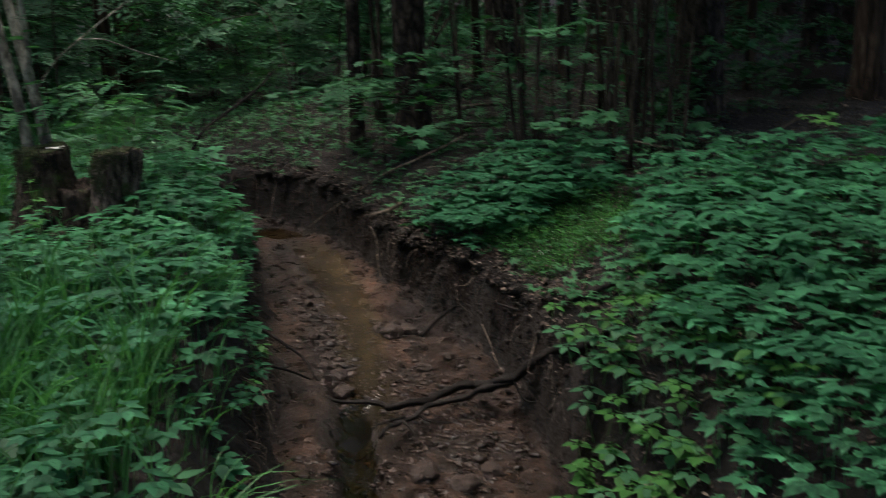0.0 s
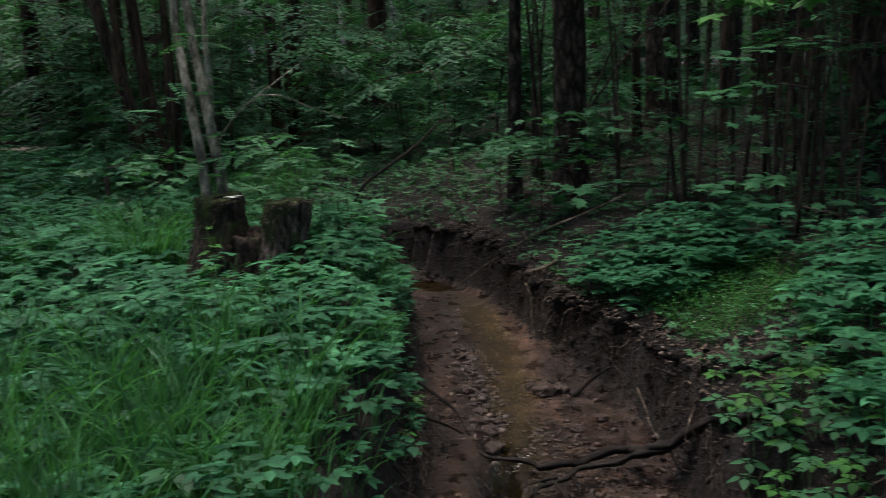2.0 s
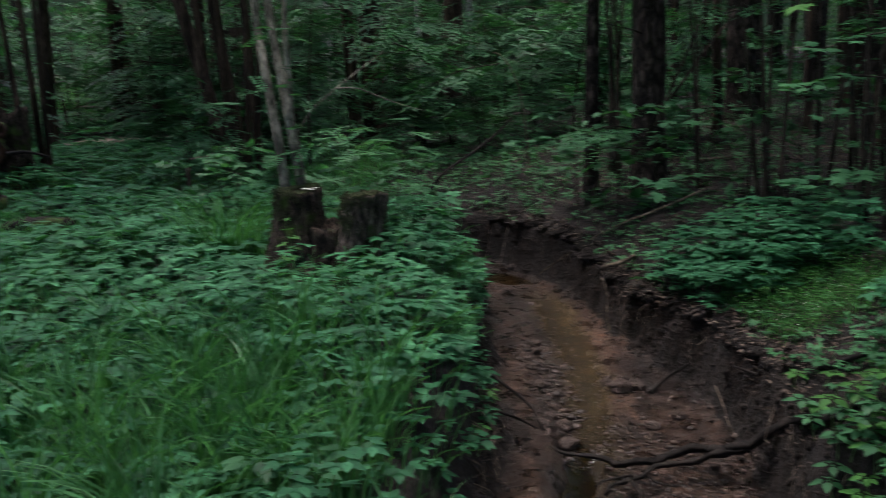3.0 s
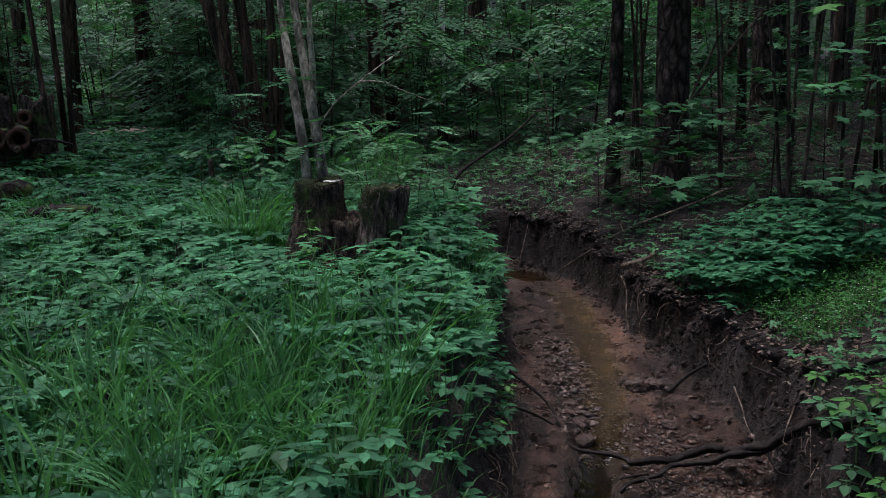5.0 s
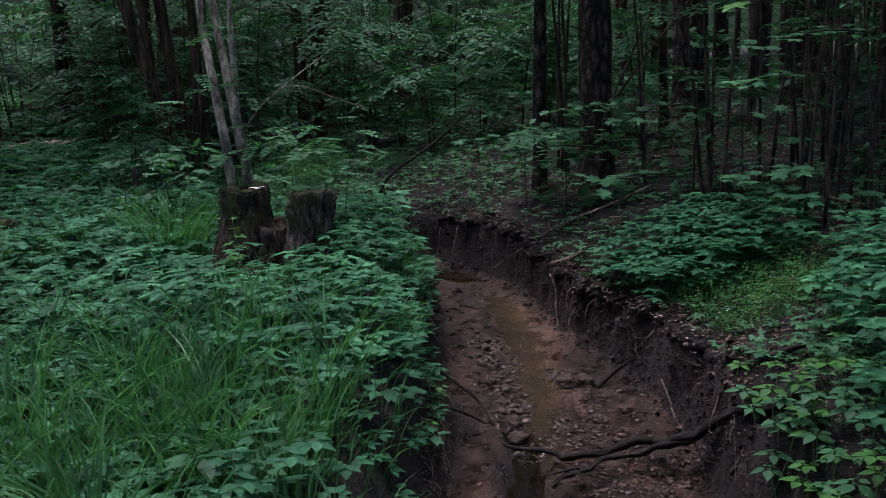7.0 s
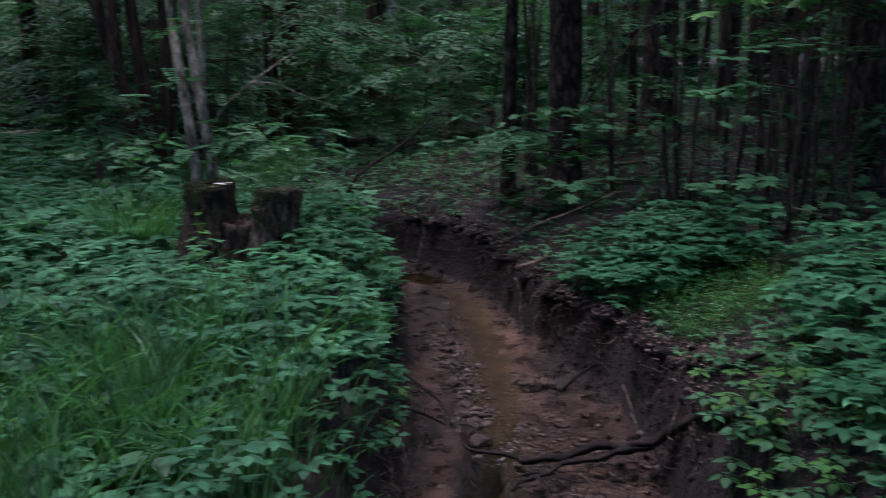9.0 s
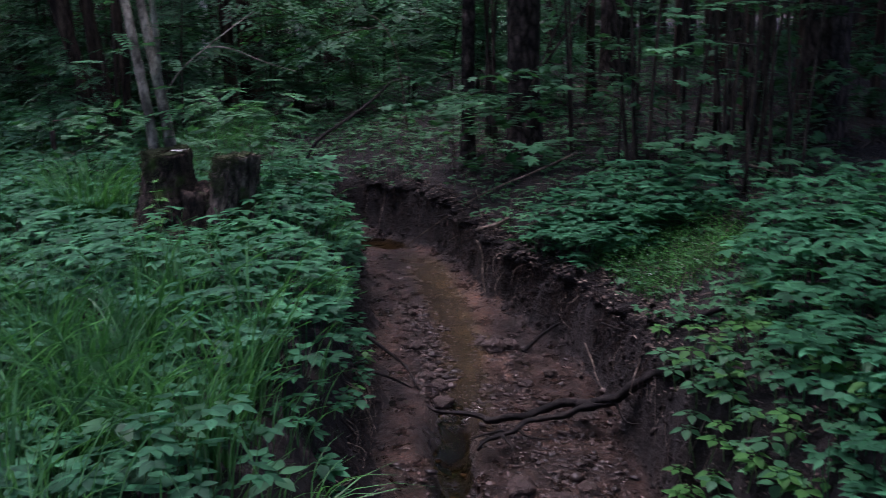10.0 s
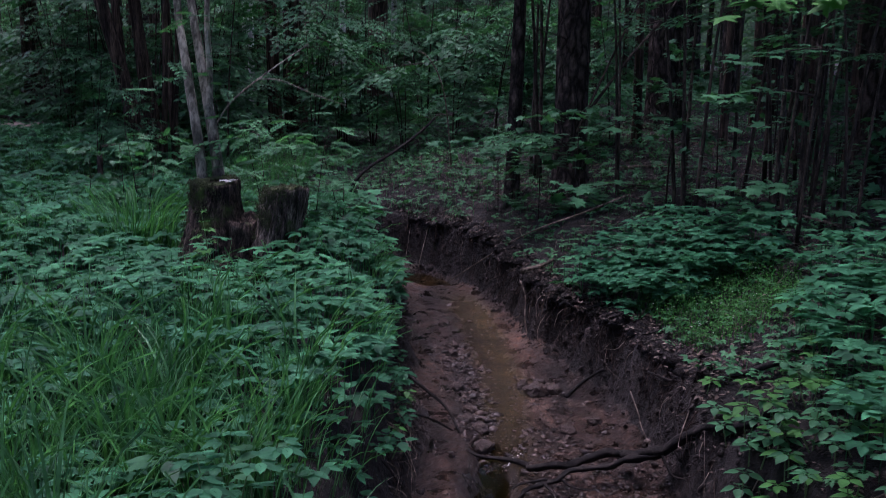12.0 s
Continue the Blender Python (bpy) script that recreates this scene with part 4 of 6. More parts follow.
for k, (x, y, h) in enumerate([(-0.36, 2.6, 0.3), (-0.5, 2.68, 0.34), (-0.62, 2.55, 0.3), (-0.24, 2.72, 0.26), (-0.44, 2.82, 0.36)]):
    rr = np.random.default_rng(900 + k)
    t = thing("ground_elder_plant", (x, y, gz(x, y)), "ground elder plant with broad pale green leaflets", "plant", "young plants on the banks")
    for q in range(3):
        ang = q * 2.1 + rr.normal() * 0.3
        e = np.array([np.cos(ang) * 0.09, np.sin(ang) * 0.09, h * rr.uniform(0.85, 1.1)])
        st = Soup()
        poly_stem(st, (0, 0, -0.02), e, 0.003, 0.002, 0, 4)
        part("stem", st, STALK, t)
        lf = Soup()
        lf.spread(ELDER_NEAR[q], placed([e[0]], [e[1]], [e[2]], [0.15], [ang - np.pi / 2], [rr.uniform(0, 0.3)], [ang]))
        part("leaf", lf, ELDER, t)
for k, (x, y, h) in enumerate([(-0.42, 2.95, 0.27), (-0.55, 2.8, 0.26), (-0.3, 2.85, 0.2), (-0.68, 2.9, 0.25)]):
    seedling(x, y, h, 0.1, 200 + k, ROWAN, "broad-leaved young plant in the grass", 1, BLADE)


def umbel_weed(x, y, height, seed):
    r = np.random.default_rng(seed)
    t = thing("umbel_weed", (x, y, gz(x, y)), "tall leafy weed with a small pale flower head by the stump", "plant")
    s = Soup()
    tube(s, bend([(0, 0, -0.02), (0.02, 0, height * 0.5), (-0.01, 0, height)], 8), np.linspace(0.0035, 0.0015, 8), 5)
    part("stem", s, STALK, t)
    for k in range(9):
        z = height * (0.35 + 0.07 * k)
        ang = k * 2.4
        l = Soup()
        e = np.array([-np.sin(ang), np.cos(ang)]) * 0.045 * (1 - 0.06 * k)
        poly_stem(l, (0, 0, z - 0.03), (e[0], e[1], z), 0.0015, 0.001, 0, 3, 2)
        l.spread(ELDER_NEAR[k % 8], placed([e[0]], [e[1]], [z], [0.13 - 0.007 * k], [ang], [r.uniform(-0.1, 0.5)], [ang + np.pi / 2]))
        part("leaf", l, BRIGHT, t)
    f = Soup()
    for k in range(14):
        f.spread(BLADE_SMALL, placed([r.normal() * 0.012], [r.normal() * 0.012], [height + r.uniform(0, 0.015)], [0.016], [r.uniform(0, 6)], [0.4], [r.uniform(0, 6)]))
    part("flower_head", f, BRIGHT, t, "pale green flower head")


umbel_weed(-1.03, 5.45, 0.52, 1)
umbel_weed(-0.56, 5.35, 0.32, 2)


# ---- the stump ----
def stump_shell(s, cx, cy, base, top_z, rx, ry, seed, jag=0.05, lean=(0, 0), flare=0.35, segs=44, rings=16, dent=0.16):
    r = np.random.default_rng(seed)
    ang = np.linspace(0, 2 * np.pi, segs, endpoint=False)
    def loop(knots, gain):
        v = r.normal(size=knots)
        return gain * np.interp(ang, np.linspace(0, 2 * np.pi, knots + 1), np.append(v, v[0]))
    rim = top_z + loop(9, jag * 0.7) + loop(27, jag * 0.5)
    flute = 1 + loop(7, dent)
    folds = [loop(19, dent * 0.9) for _ in range(13)]
    v = []
    for i in range(rings):
        w = i / (rings - 1)
        f0 = w * 11.999
        fold = folds[int(f0)] * (1 - f0 % 1) + folds[int(f0) + 1] * (f0 % 1)
        k = (1 + flare * (1 - w) ** 1.7) * (flute + fold) * (1 + 0.022 * r.normal(size=segs))
        z = base + (rim - base) * w
        v.append(np.stack([cx + lean[0] * w + rx * k * np.cos(ang), cy + lean[1] * w + ry * k * np.sin(ang), z], 1))
    for kk, dz in ((0.82, -0.01), (0.5, -0.05), (0.1, -0.06)):
        e = v[rings - 1].copy()
        c = e.mean(0)
        e[:, :2] = c[:2] + (e[:, :2] - c[:2]) * kk
        e[:, 2] = e[:, 2] * kk + c[2] * (1 - kk) + dz + r.normal(size=segs) * 0.008
        v.append(e)
    n = len(v)
    k = np.arange(segs)
    quads = np.concatenate([np.stack([i * segs + k, i * segs + (k + 1) % segs, (i + 1) * segs + (k + 1) % segs, (i + 1) * segs + k], 1) for i in range(n - 1)])
    s.add(np.concatenate(v), [quads, ((n - 1) * segs + k)[None]])
    return v


def moss_cap(s, ring, seed, count, spread=0.02, drop=0.06):
    """Small tufts sitting on a broken rim."""
    r = np.random.default_rng(seed)
    i, w = r.integers(0, len(ring), count), r.random(count)[:, None]
    pts = ring[i] * w + ring[(i + 1) % len(ring)] * (1 - w)
    c = ring.mean(0)
    k = r.uniform(0.3, 1.02, count)[:, None]
    p = c + (pts - c) * k
    p[:, 2] = pts[:, 2] - np.where(k[:, 0] > 0.92, r.uniform(0, drop, count), 0.0) + 0.004
    blob = Soup()
    blob.add([(0, 0, 0.5), (0.5, 0, 0.1), (-0.25, 0.43, 0.1), (-0.25, -0.43, 0.1), (0, 0, -0.3)], [np.array([[0, 1, 2], [0, 2, 3], [0, 3, 1], [4, 2, 1], [4, 3, 2], [4, 1, 3]])])
    s.spread(blob.template(), placed(p[:, 0], p[:, 1], p[:, 2], r.uniform(0.004, 0.012, count), r.uniform(0, 6.3, count), r.normal(size=count) * 0.5, 0.0))


def moss_flank(s, rings, seed, count, a0, a1):
    """Moss growing in patches down the side of a trunk, between two angles."""
    r = np.random.default_rng(seed)
    rings = np.array(rings)
    n = rings.shape[1]
    i = (len(rings) * r.random(count) ** 0.6).astype(int)
    ang = r.uniform(a0, a1, count)
    keep = np.sin(ang * 5 + i * 0.35) + np.sin(i * 0.8 + ang * 3) + 0.12 * (i - 12) > 0.2
    i, ang = i[keep], ang[keep]
    p = rings[i, (ang / (2 * np.pi) * n).astype(int) % n]
    blob = Soup()
    blob.add([(0, 0, 0.5), (0.5, 0, 0.1), (-0.25, 0.43, 0.1), (-0.25, -0.43, 0.1), (0, 0, -0.4)], [np.array([[0, 1, 2], [0, 2, 3], [0, 3, 1], [4, 2, 1], [4, 3, 2], [4, 1, 3]])])
    m = len(p)
    s.spread(blob.template(), placed(p[:, 0] + r.normal(size=m) * 0.01, p[:, 1] + r.normal(size=m) * 0.004, p[:, 2] + r.normal(size=m) * 0.012, r.uniform(0.005, 0.013, m), r.uniform(0, 6.3, m), r.normal(size=m) * 0.5, 0.0))


def build_stump():
    px, py = -0.95, 6.0
    pz = gz(px, py)
    t = thing("tree_stump", (px, py, pz), "dark rotten twin stump with mossy broken tops standing in ground elder", "tree stump")
    s = Soup()
    ring1 = stump_shell(s, -1.075 - px, 6.1 - py, -0.08, 0.645 - pz, 0.148, 0.18, 3, 0.011, (0.01, 0), 1.3, 84, 34, 0.05)
    trunk = part("left_trunk", s, STUMP_WOOD, t, "dark rotten trunk", smooth=True)
    s = Soup()
    ring2 = stump_shell(s, -0.765 - px, 5.9 - py, -0.08, 0.64 - pz, 0.127, 0.135, 8, 0.014, (0.135, 0), 0.1, 72, 34, 0.055)
    split = part("split_trunk", s, SPLIT_WOOD, t, "weathered split trunk with pale fibres", smooth=True)
    s = Soup()
    stump_shell(s, -0.885 - px, 6.02 - py, -0.08, 0.46 - pz, 0.17, 0.16, 5, 0.035, (0.03, 0), 0.5, 64, 24, 0.045)
    part("saddle", s, STUMP_WOOD, t, "rotten low wood between the trunks", smooth=True)
    s = Soup()
    moss_cap(s, ring1[33], 4, 5200, drop=0.12)
    moss_flank(s, ring1[10:34], 14, 3600, 2.6, 4.9)
    tagged(part("moss", s, MOSS, trunk, "green moss"), kind="stuff")
    s = Soup()
    moss_cap(s, ring2[33], 6, 3600, drop=0.2)
    moss_flank(s, ring2[8:34], 15, 5200, 2.6, 4.9)
    tagged(part("moss", s, MOSS, split, "green moss"), kind="stuff")
    # long splinters down the split side
    s = Soup()
    r = np.random.default_rng(9)
    for k in range(26):
        a0 = r.uniform(-1.9, 0.2)
        z0, z1 = r.uniform(0.02, 0.2), r.uniform(0.3, 0.6)
        line = []
        for z in (z0, (z0 + z1) / 2, z1):
            w = z / 0.62
            line.append((-0.765 - px + 0.135 * w + 0.127 * np.cos(a0) + r.normal() * 0.006, 5.9 - py + 0.14 * np.sin(a0), z))
        tube(s, bend(line, 6), np.array([0.003, 0.009, 0.011, 0.01, 0.008, 0.003]) * r.uniform(0.5, 1.3), 5, 0.3, seed=k)
    part("splinter_fringe", s, SPLIT_WOOD, split, "pale wood fibres")
    l = thing("pale_leaf", (-0.96, 6.02, 0.645), "pale dry leaf lying on the stump's mossy top", "leaf")
    s = Soup()
    s.spread(LOBED, placed([0, 0.02], [0, 0.01], [0.012, 0.02], [0.085, 0.06], [1.2, 2.6], [0.15, 0.2], [0.5, 2.0]))
    part("blade", s, PETAL, l)


build_stump()


# ---- rowan shoots behind the stump ----
def pinnate(seed, pairs=6):
    r = np.random.default_rng(seed)
    s = Soup()
    n = pairs
    ts = np.linspace(0.28, 0.95, n)
    for sg in (-1, 1):
        s.spread(BLADE_SMALL, placed(np.zeros(n), ts, -0.15 * ts ** 2, 0.27 * (1 - 0.45 * np.abs(ts - 0.55)), -sg * (1.15 + r.normal(size=n) * 0.06), r.normal(size=n) * 0.1, 0.0))
    s.spread(BLADE_SMALL, placed([0], [0.97], [-0.14], [0.24], [0.0], [0], [0]))
    tube(s, [(0, 0, 0), (0, 0.5, -0.04), (0, 1.0, -0.15)], [0.008, 0.006, 0.003], 3, close=False)
    return s.template()


PINNATE = [pinnate(i) for i in range(4)]


def rowan(x, y, stems, leaves, label, seed, base_z=None):
    r = np.random.default_rng(seed)
    z = gz(x, y) if base_z is None else base_z
    t = thing("rowan_sapling", (x, y, z), label, "sapling")
    lines = []
    for pts, r0, r1 in stems:
        s = Soup()
        line = bend(np.array(pts) - np.array([x, y, z]), 22)
        lines.append(line)
        tube(s, line, np.linspace(r0, r1, 22), 9, 0.05, seed=len(lines))
        part("stem", s, ROWAN_BARK, t)
    for (px, py, pz), ln, ang, tip in leaves:
        s = Soup()
        s.spread(PINNATE[int(r.integers(4))], placed([px - x], [py - y], [pz - z], [ln], [ang], [tip], [ang + np.pi / 2]))
        part("leaf", s, ROWAN, t)
    return t


r = np.random.default_rng(51)
leaves = []
for k in range(30):
    h = r.uniform(0.6, 2.4)
    xx = -1.12 - 0.13 * (h - 0.7) + r.normal() * 0.1
    leaves.append(((xx, 6.35 + r.normal() * 0.1, h), r.uniform(0.16, 0.26), r.uniform(-2.6, 2.6) + np.pi, r.uniform(-0.2, 0.3)))
for k in range(56):
    leaves.append(((-0.72 + r.normal() * 0.24, 6.5 + r.normal() * 0.15, r.uniform(0.5, 1.02)), r.uniform(0.16, 0.25), r.uniform(-3.1, 3.1), r.uniform(-0.2, 0.25)))
rowan(-1.12, 6.3, [([(-1.19, 6.3, 0.1), (-1.19, 6.32, 0.7), (-1.30, 6.5, 1.35), (-1.36, 6.6, 1.8), (-1.38, 6.7, 3.2), (-1.5, 6.8, 4.6)], 0.038, 0.014),
                   ([(-1.06, 6.3, 0.1), (-1.09, 6.32, 0.7), (-1.20, 6.5, 1.3), (-1.28, 6.6, 1.8), (-1.42, 6.8, 3.0), (-1.5, 6.9, 4.2)], 0.041, 0.014),
                   ([(-1.15, 6.4, 1.05), (-1.15, 6.48, 1.3), (-1.16, 6.55, 1.8), (-1.1, 6.9, 3.2)], 0.028, 0.011),
                   ([(-0.86, 6.55, 1.24), (-0.72, 6.6, 1.23), (-0.5, 6.6, 1.14), (-0.3, 6.65, 1.07)], 0.0045, 0.0025),
                   ([(-1.12, 6.42, 0.95), (-1.0, 6.5, 1.12), (-0.75, 6.6, 1.32), (-0.55, 6.7, 1.46)], 0.0052, 0.003)],
      leaves, "grey slender rowan shoots rising behind the stump", 5)


# ---- the brook: fallen branch, roots, clods, sticks ----
def gnarl(line, amount, seed):
    """The same line with small crooks."""
    r = np.random.default_rng(seed)
    k = np.arange(len(line))
    out = line.copy()
    for ax in range(3):
        out[:, ax] += amount * (np.sin(k * 0.75 + r.uniform(0, 6)) + 0.7 * np.sin(k * 1.5 + r.uniform(0, 6))) * (0.6 if ax == 2 else 1)
    return out


def fallen_branch():
    t = thing("fallen_branch", (0.9, 4.7, -0.6), "wet black forked branch lying across the brook", "branch")
    o = np.array([0.9, 4.7, -0.6])
    s = Soup()
    tube(s, gnarl(bend(np.array([(1.72, 4.2, -0.12), (1.6, 4.26, -0.19), (1.51, 4.45, -0.29), (1.43, 4.6, -0.4), (1.31, 4.67, -0.5), (1.24, 4.69, -0.53), (1.16, 4.77, -0.55), (1.07, 4.77, -0.565),
                           (0.93, 4.73, -0.575), (0.8, 4.66, -0.575), (0.7, 4.69, -0.59), (0.64, 4.77, -0.6), (0.49, 4.85, -0.61), (0.38, 4.98, -0.6)]) - o, 48), 0.011, 1),
         np.interp(np.linspace(0, 1, 48), [0, 0.35, 0.7, 1], [0.025, 0.024, 0.018, 0.006]) * (1 + 0.13 * np.sin(np.arange(48) * 1.3) + 0.1 * np.sin(np.arange(48) * 2.9)), 12, 0.3, seed=1)
    part("main_limb", s, WET_WOOD, t)
    s = Soup()
    tube(s, gnarl(bend(np.array([(1.31, 4.67, -0.51), (1.22, 4.67, -0.545), (1.06, 4.68, -0.575), (0.92, 4.62, -0.575), (0.78, 4.56, -0.59), (0.68, 4.48, -0.6), (0.57, 4.42, -0.62)]) - o, 26), 0.011, 2),
         np.linspace(0.019, 0.01, 26) * (1 + 0.15 * np.sin(np.arange(26) * 1.7)), 11, 0.3, seed=2)
    part("side_limb", s, WET_WOOD, t)
    for k, pts in enumerate([[(0.80, 4.57, -0.58), (0.84, 4.5, -0.6), (0.93, 4.46, -0.61)], [(0.72, 4.5, -0.59), (0.76, 4.42, -0.62), (0.74, 4.35, -0.62)],
                             [(1.33, 4.66, -0.5), (1.36, 4.56, -0.58), (1.43, 4.52, -0.58)], [(0.74, 4.53, -0.58), (0.62, 4.53, -0.6), (0.55, 4.5, -0.62)]]):
        s = Soup()
        tube(s, bend(np.array(pts) - o, 8), np.linspace(0.009, 0.003, 8), 5, 0.15, seed=5 + k)
        part("twig", s, WET_WOOD, t)


fallen_branch()


def stick(name, pts, r0, r1, mat, label, seed=0, n=16, category="stick"):
    pts = np.array(pts, dtype=float)
    o = pts.mean(0)
    s = Soup()
    tube(s, bend(pts - o, n), np.linspace(r0, r1, n), 7, 0.12, seed=seed)
    ob = part(name, s, mat, smooth=True)
    ob.location = o
    return tagged(ob, label, category)


stick("leaning_stick", [(0.42, 8.32, -0.58), (0.61, 8.25, -0.41), (1.08, 7.9, -0.02), (1.48, 7.6, 0.21), (1.75, 7.38, 0.38)], 0.0045, 0.0085, PALE_WOOD, "long thin pale stick leaning from the bed onto the bank", 1)
stick("wood_stub", [(0.92, 6.94, -0.1), (1.02, 6.99, -0.085), (1.10, 7.03, -0.07), (1.17, 7.07, -0.045)], 0.018, 0.013, PALE_WOOD, "short broken pale stick on the bank edge", 2, 8)
stick("hanging_root", [(0.93, 7.05, -0.2), (0.96, 6.98, -0.3), (0.95, 6.9, -0.45), (0.97, 6.83, -0.58)], 0.006, 0.004, PALE_WOOD, "thin pale root hanging down the cut bank", 3, 12, "root")
stick("white_root", [(1.33, 5.32, -0.42), (1.36, 5.24, -0.52), (1.36, 5.15, -0.57), (1.4, 5.03, -0.66)], 0.0042, 0.002, PALE_WOOD, "bleached root end leaning on the bank", 4, 12, "root")
stick("dark_stick", [(1.06, 5.83, -0.64), (1.12, 5.88, -0.61), (1.2, 5.9, -0.55), (1.4, 5.95, -0.45)], 0.016, 0.007, WET_WOOD, "dark broken stick poking from the bank foot", 5, 12)
stick("bank_root", [(1.42, 5.3, -0.3), (1.52, 5.0, -0.26), (1.67, 4.7, -0.12), (1.82, 4.5, 0.02)], 0.007, 0.017, WET_WOOD, "dark root exposed along the bank slope", 6, 14, "root")
stick("left_root", [(0.05, 5.5, -0.35), (0.18, 5.4, -0.43), (0.3, 5.33, -0.52), (0.36, 5.18, -0.6)], 0.012, 0.006, WET_WOOD, "dark root reaching out of the low bank", 7, 12, "root")
stick("left_root", [(0.12, 5.0, -0.42), (0.22, 5.1, -0.5), (0.32, 5.16, -0.58)], 0.009, 0.005, WET_WOOD, "dark root reaching out of the low bank", 8, 12, "root")
stick("arched_branch", [(-0.5, 9.75, -0.12), (-0.42, 9.82, 0.0), (-0.28, 10.0, 0.2), (0.07, 10.5, 0.38), (0.3, 10.8, 0.52), (0.49, 11.0, 0.68)], 0.021, 0.012, WET_WOOD, "dark bent dead branch standing on the forest floor", 9, 20, "branch")
stick("pale_pole", [(0.6, 9.85, 0.3), (0.53, 9.8, 0.93), (0.44, 9.8, 1.22), (0.33, 9.8, 1.37), (0.26, 9.8, 1.4)], 0.009, 0.005, PALE_WOOD, "pale dead pole leaning against the thicket", 10, 12)
stick("fallen_pole", [(2.8, 6.66, 0.36), (2.95, 6.52, 0.33), (3.15, 6.36, 0.3), (3.4, 6.12, 0.24)], 0.009, 0.013, PALE_WOOD, "thin grey pole lying on the litter", 11, 12)
stick("dead_branch", [(2.1, 9.2, 0.36), (2.4, 9.3, 0.37), (2.75, 9.35, 0.39)], 0.02, 0.015, PALE_WOOD, "short bleached branch lying on the litter", 12, 8, "branch")
stick("slanting_branch", [(1.7, 8.7, 0.9), (2.1, 9.0, 1.35), (2.5, 9.3, 1.75), (3.0, 9.7, 2.3)], 0.014, 0.006, TWIG_BARK, "thin bare branch slanting up between the stems", 13, 12, "branch")
stick("slanting_branch", [(1.6, 8.6, 0.75), (1.95, 8.9, 1.4), (2.2, 9.1, 1.85), (2.5, 9.4, 2.5)], 0.012, 0.006, TWIG_BARK, "thin bare branch slanting up between the stems", 14, 12, "branch")


def root_fringe(name, side, y0, y1, count, label, seed, mat=None):
    """Fine roots hanging out of the cut bank, like a fringe."""
    r = np.random.default_rng(seed)
    s = Soup()
    line = BROOK[(BROOK[:, 1] > y0) & (BROOK[:, 1] < y1) & (BROOK[:, 0] > -2)]
    tang = np.gradient(line[:, :2], axis=0)
    tang /= np.linalg.norm(tang, axis=1)[:, None]
    for k in range(count):
        i = int(r.integers(len(line)))
        nrm = np.array([tang[i, 1], -tang[i, 0]]) * side
        top = line[i, :2] + nrm * (line[i, 2] + r.uniform(0.06, 0.14))
        foot = line[i, :2] + nrm * (line[i, 2] + r.uniform(-0.04, 0.06)) + tang[i] * r.normal() * 0.2
        zt = gz(*top) - r.uniform(0, 0.1)
        zf = zt - (zt + 0.58) * r.uniform(0.25, 1.0)
        mid = (top + foot) / 2 + nrm * r.uniform(-0.06, 0.0) + tang[i] * r.normal() * 0.03
        tube(s, bend([(top[0], top[1], zt), (mid[0], mid[1], (zt + zf) / 2 + r.normal() * 0.03), (foot[0], foot[1], zf)], 6), np.linspace(0.0013 + 0.0045 * r.random() ** 3, 0.0009, 6), 4, 0.1, False, seed=k)
    return tagged(part(name, s, mat or ROOT_SKIN), label, "roots", kind="stuff")


root_fringe("bank_roots", 1, 3.2, 9.0, 230, "tangle of fine dark roots hanging from the cut bank", 61)
root_fringe("pale_bank_roots", 1, 4.2, 9.0, 40, "thin pale rootlets hanging from the cut bank", 63, PALE_WOOD)
root_fringe("dead_bank_grass", -1, 2.8, 5.2, 80, "dry dead grass hanging down the undercut bank", 64, PALE_WOOD)
root_fringe("bank_roots", -1, 3.0, 7.0, 160, "fine roots and dead grass hanging from the undercut bank", 62)


def bank_overhang():
    """Turf and roots that stand out over the washed-out face of the cut bank, with litter on top."""
    r = np.random.default_rng(66)
    line = BROOK[(BROOK[:, 1] > 4.75) & (BROOK[:, 1] < 9.2) & (BROOK[:, 0] > -0.2)]
    tang = np.gradient(line[:, :2], axis=0)
    tang /= np.linalg.norm(tang, axis=1)[:, None]
    nor = np.stack([tang[:, 1], -tang[:, 0]], 1)
    n = len(line)
    k = np.arange(n)
    jut = 0.5 * np.sin(k * 0.19) + 0.4 * np.sin(k * 0.43 + 1) + 0.35 * np.sin(k * 0.97 + 2) + 0.4 * r.normal(size=n)
    back = np.where(jut > 0.0, 0.05 - 0.045 * np.clip(jut, 0, 1), 0.12) + 0.1 * (1 - np.minimum(1, np.minimum(k, n - 1 - k) / 25.0))
    top = line[:, :2] + nor * (line[:, 2] + 0.26)[:, None]
    z = ground_z(top[:, 0], top[:, 1])
    prof = [(0.3, -0.03), (0.19, -0.015), (0.09, -0.03), (0.02, -0.05), (0.0, -0.07), (0.03, -0.085), (0.12, -0.095), (0.22, -0.12)]
    v = []
    for off, dz in prof:
        shift = np.where(off < 0.15, back, 0.0)
        p = line[:, :2] + nor * (line[:, 2] + off + shift)[:, None] + tang * (r.normal(size=n) * 0.012)[:, None]
        v.append(np.column_stack([p, z + dz + r.normal(size=n) * 0.014]))
    m = len(prof)
    pts = np.concatenate(v)
    i, j = np.meshgrid(np.arange(n - 1), np.arange(m - 1))
    q = (j * n + i).ravel()
    s = Soup()
    s.add(pts, [np.stack([q, q + 1, q + n + 1, q + n], 1)])
    ob = tagged(part("bank_overhang", s, FLOOR), "dark turf edge overhanging the washed-out bank", "ground", kind="structure")
    lit = Soup()
    c = r.integers(0, n * 4, 2600)
    p = pts[c] + r.normal(size=(2600, 3)) * np.array([0.03, 0.03, 0.004])
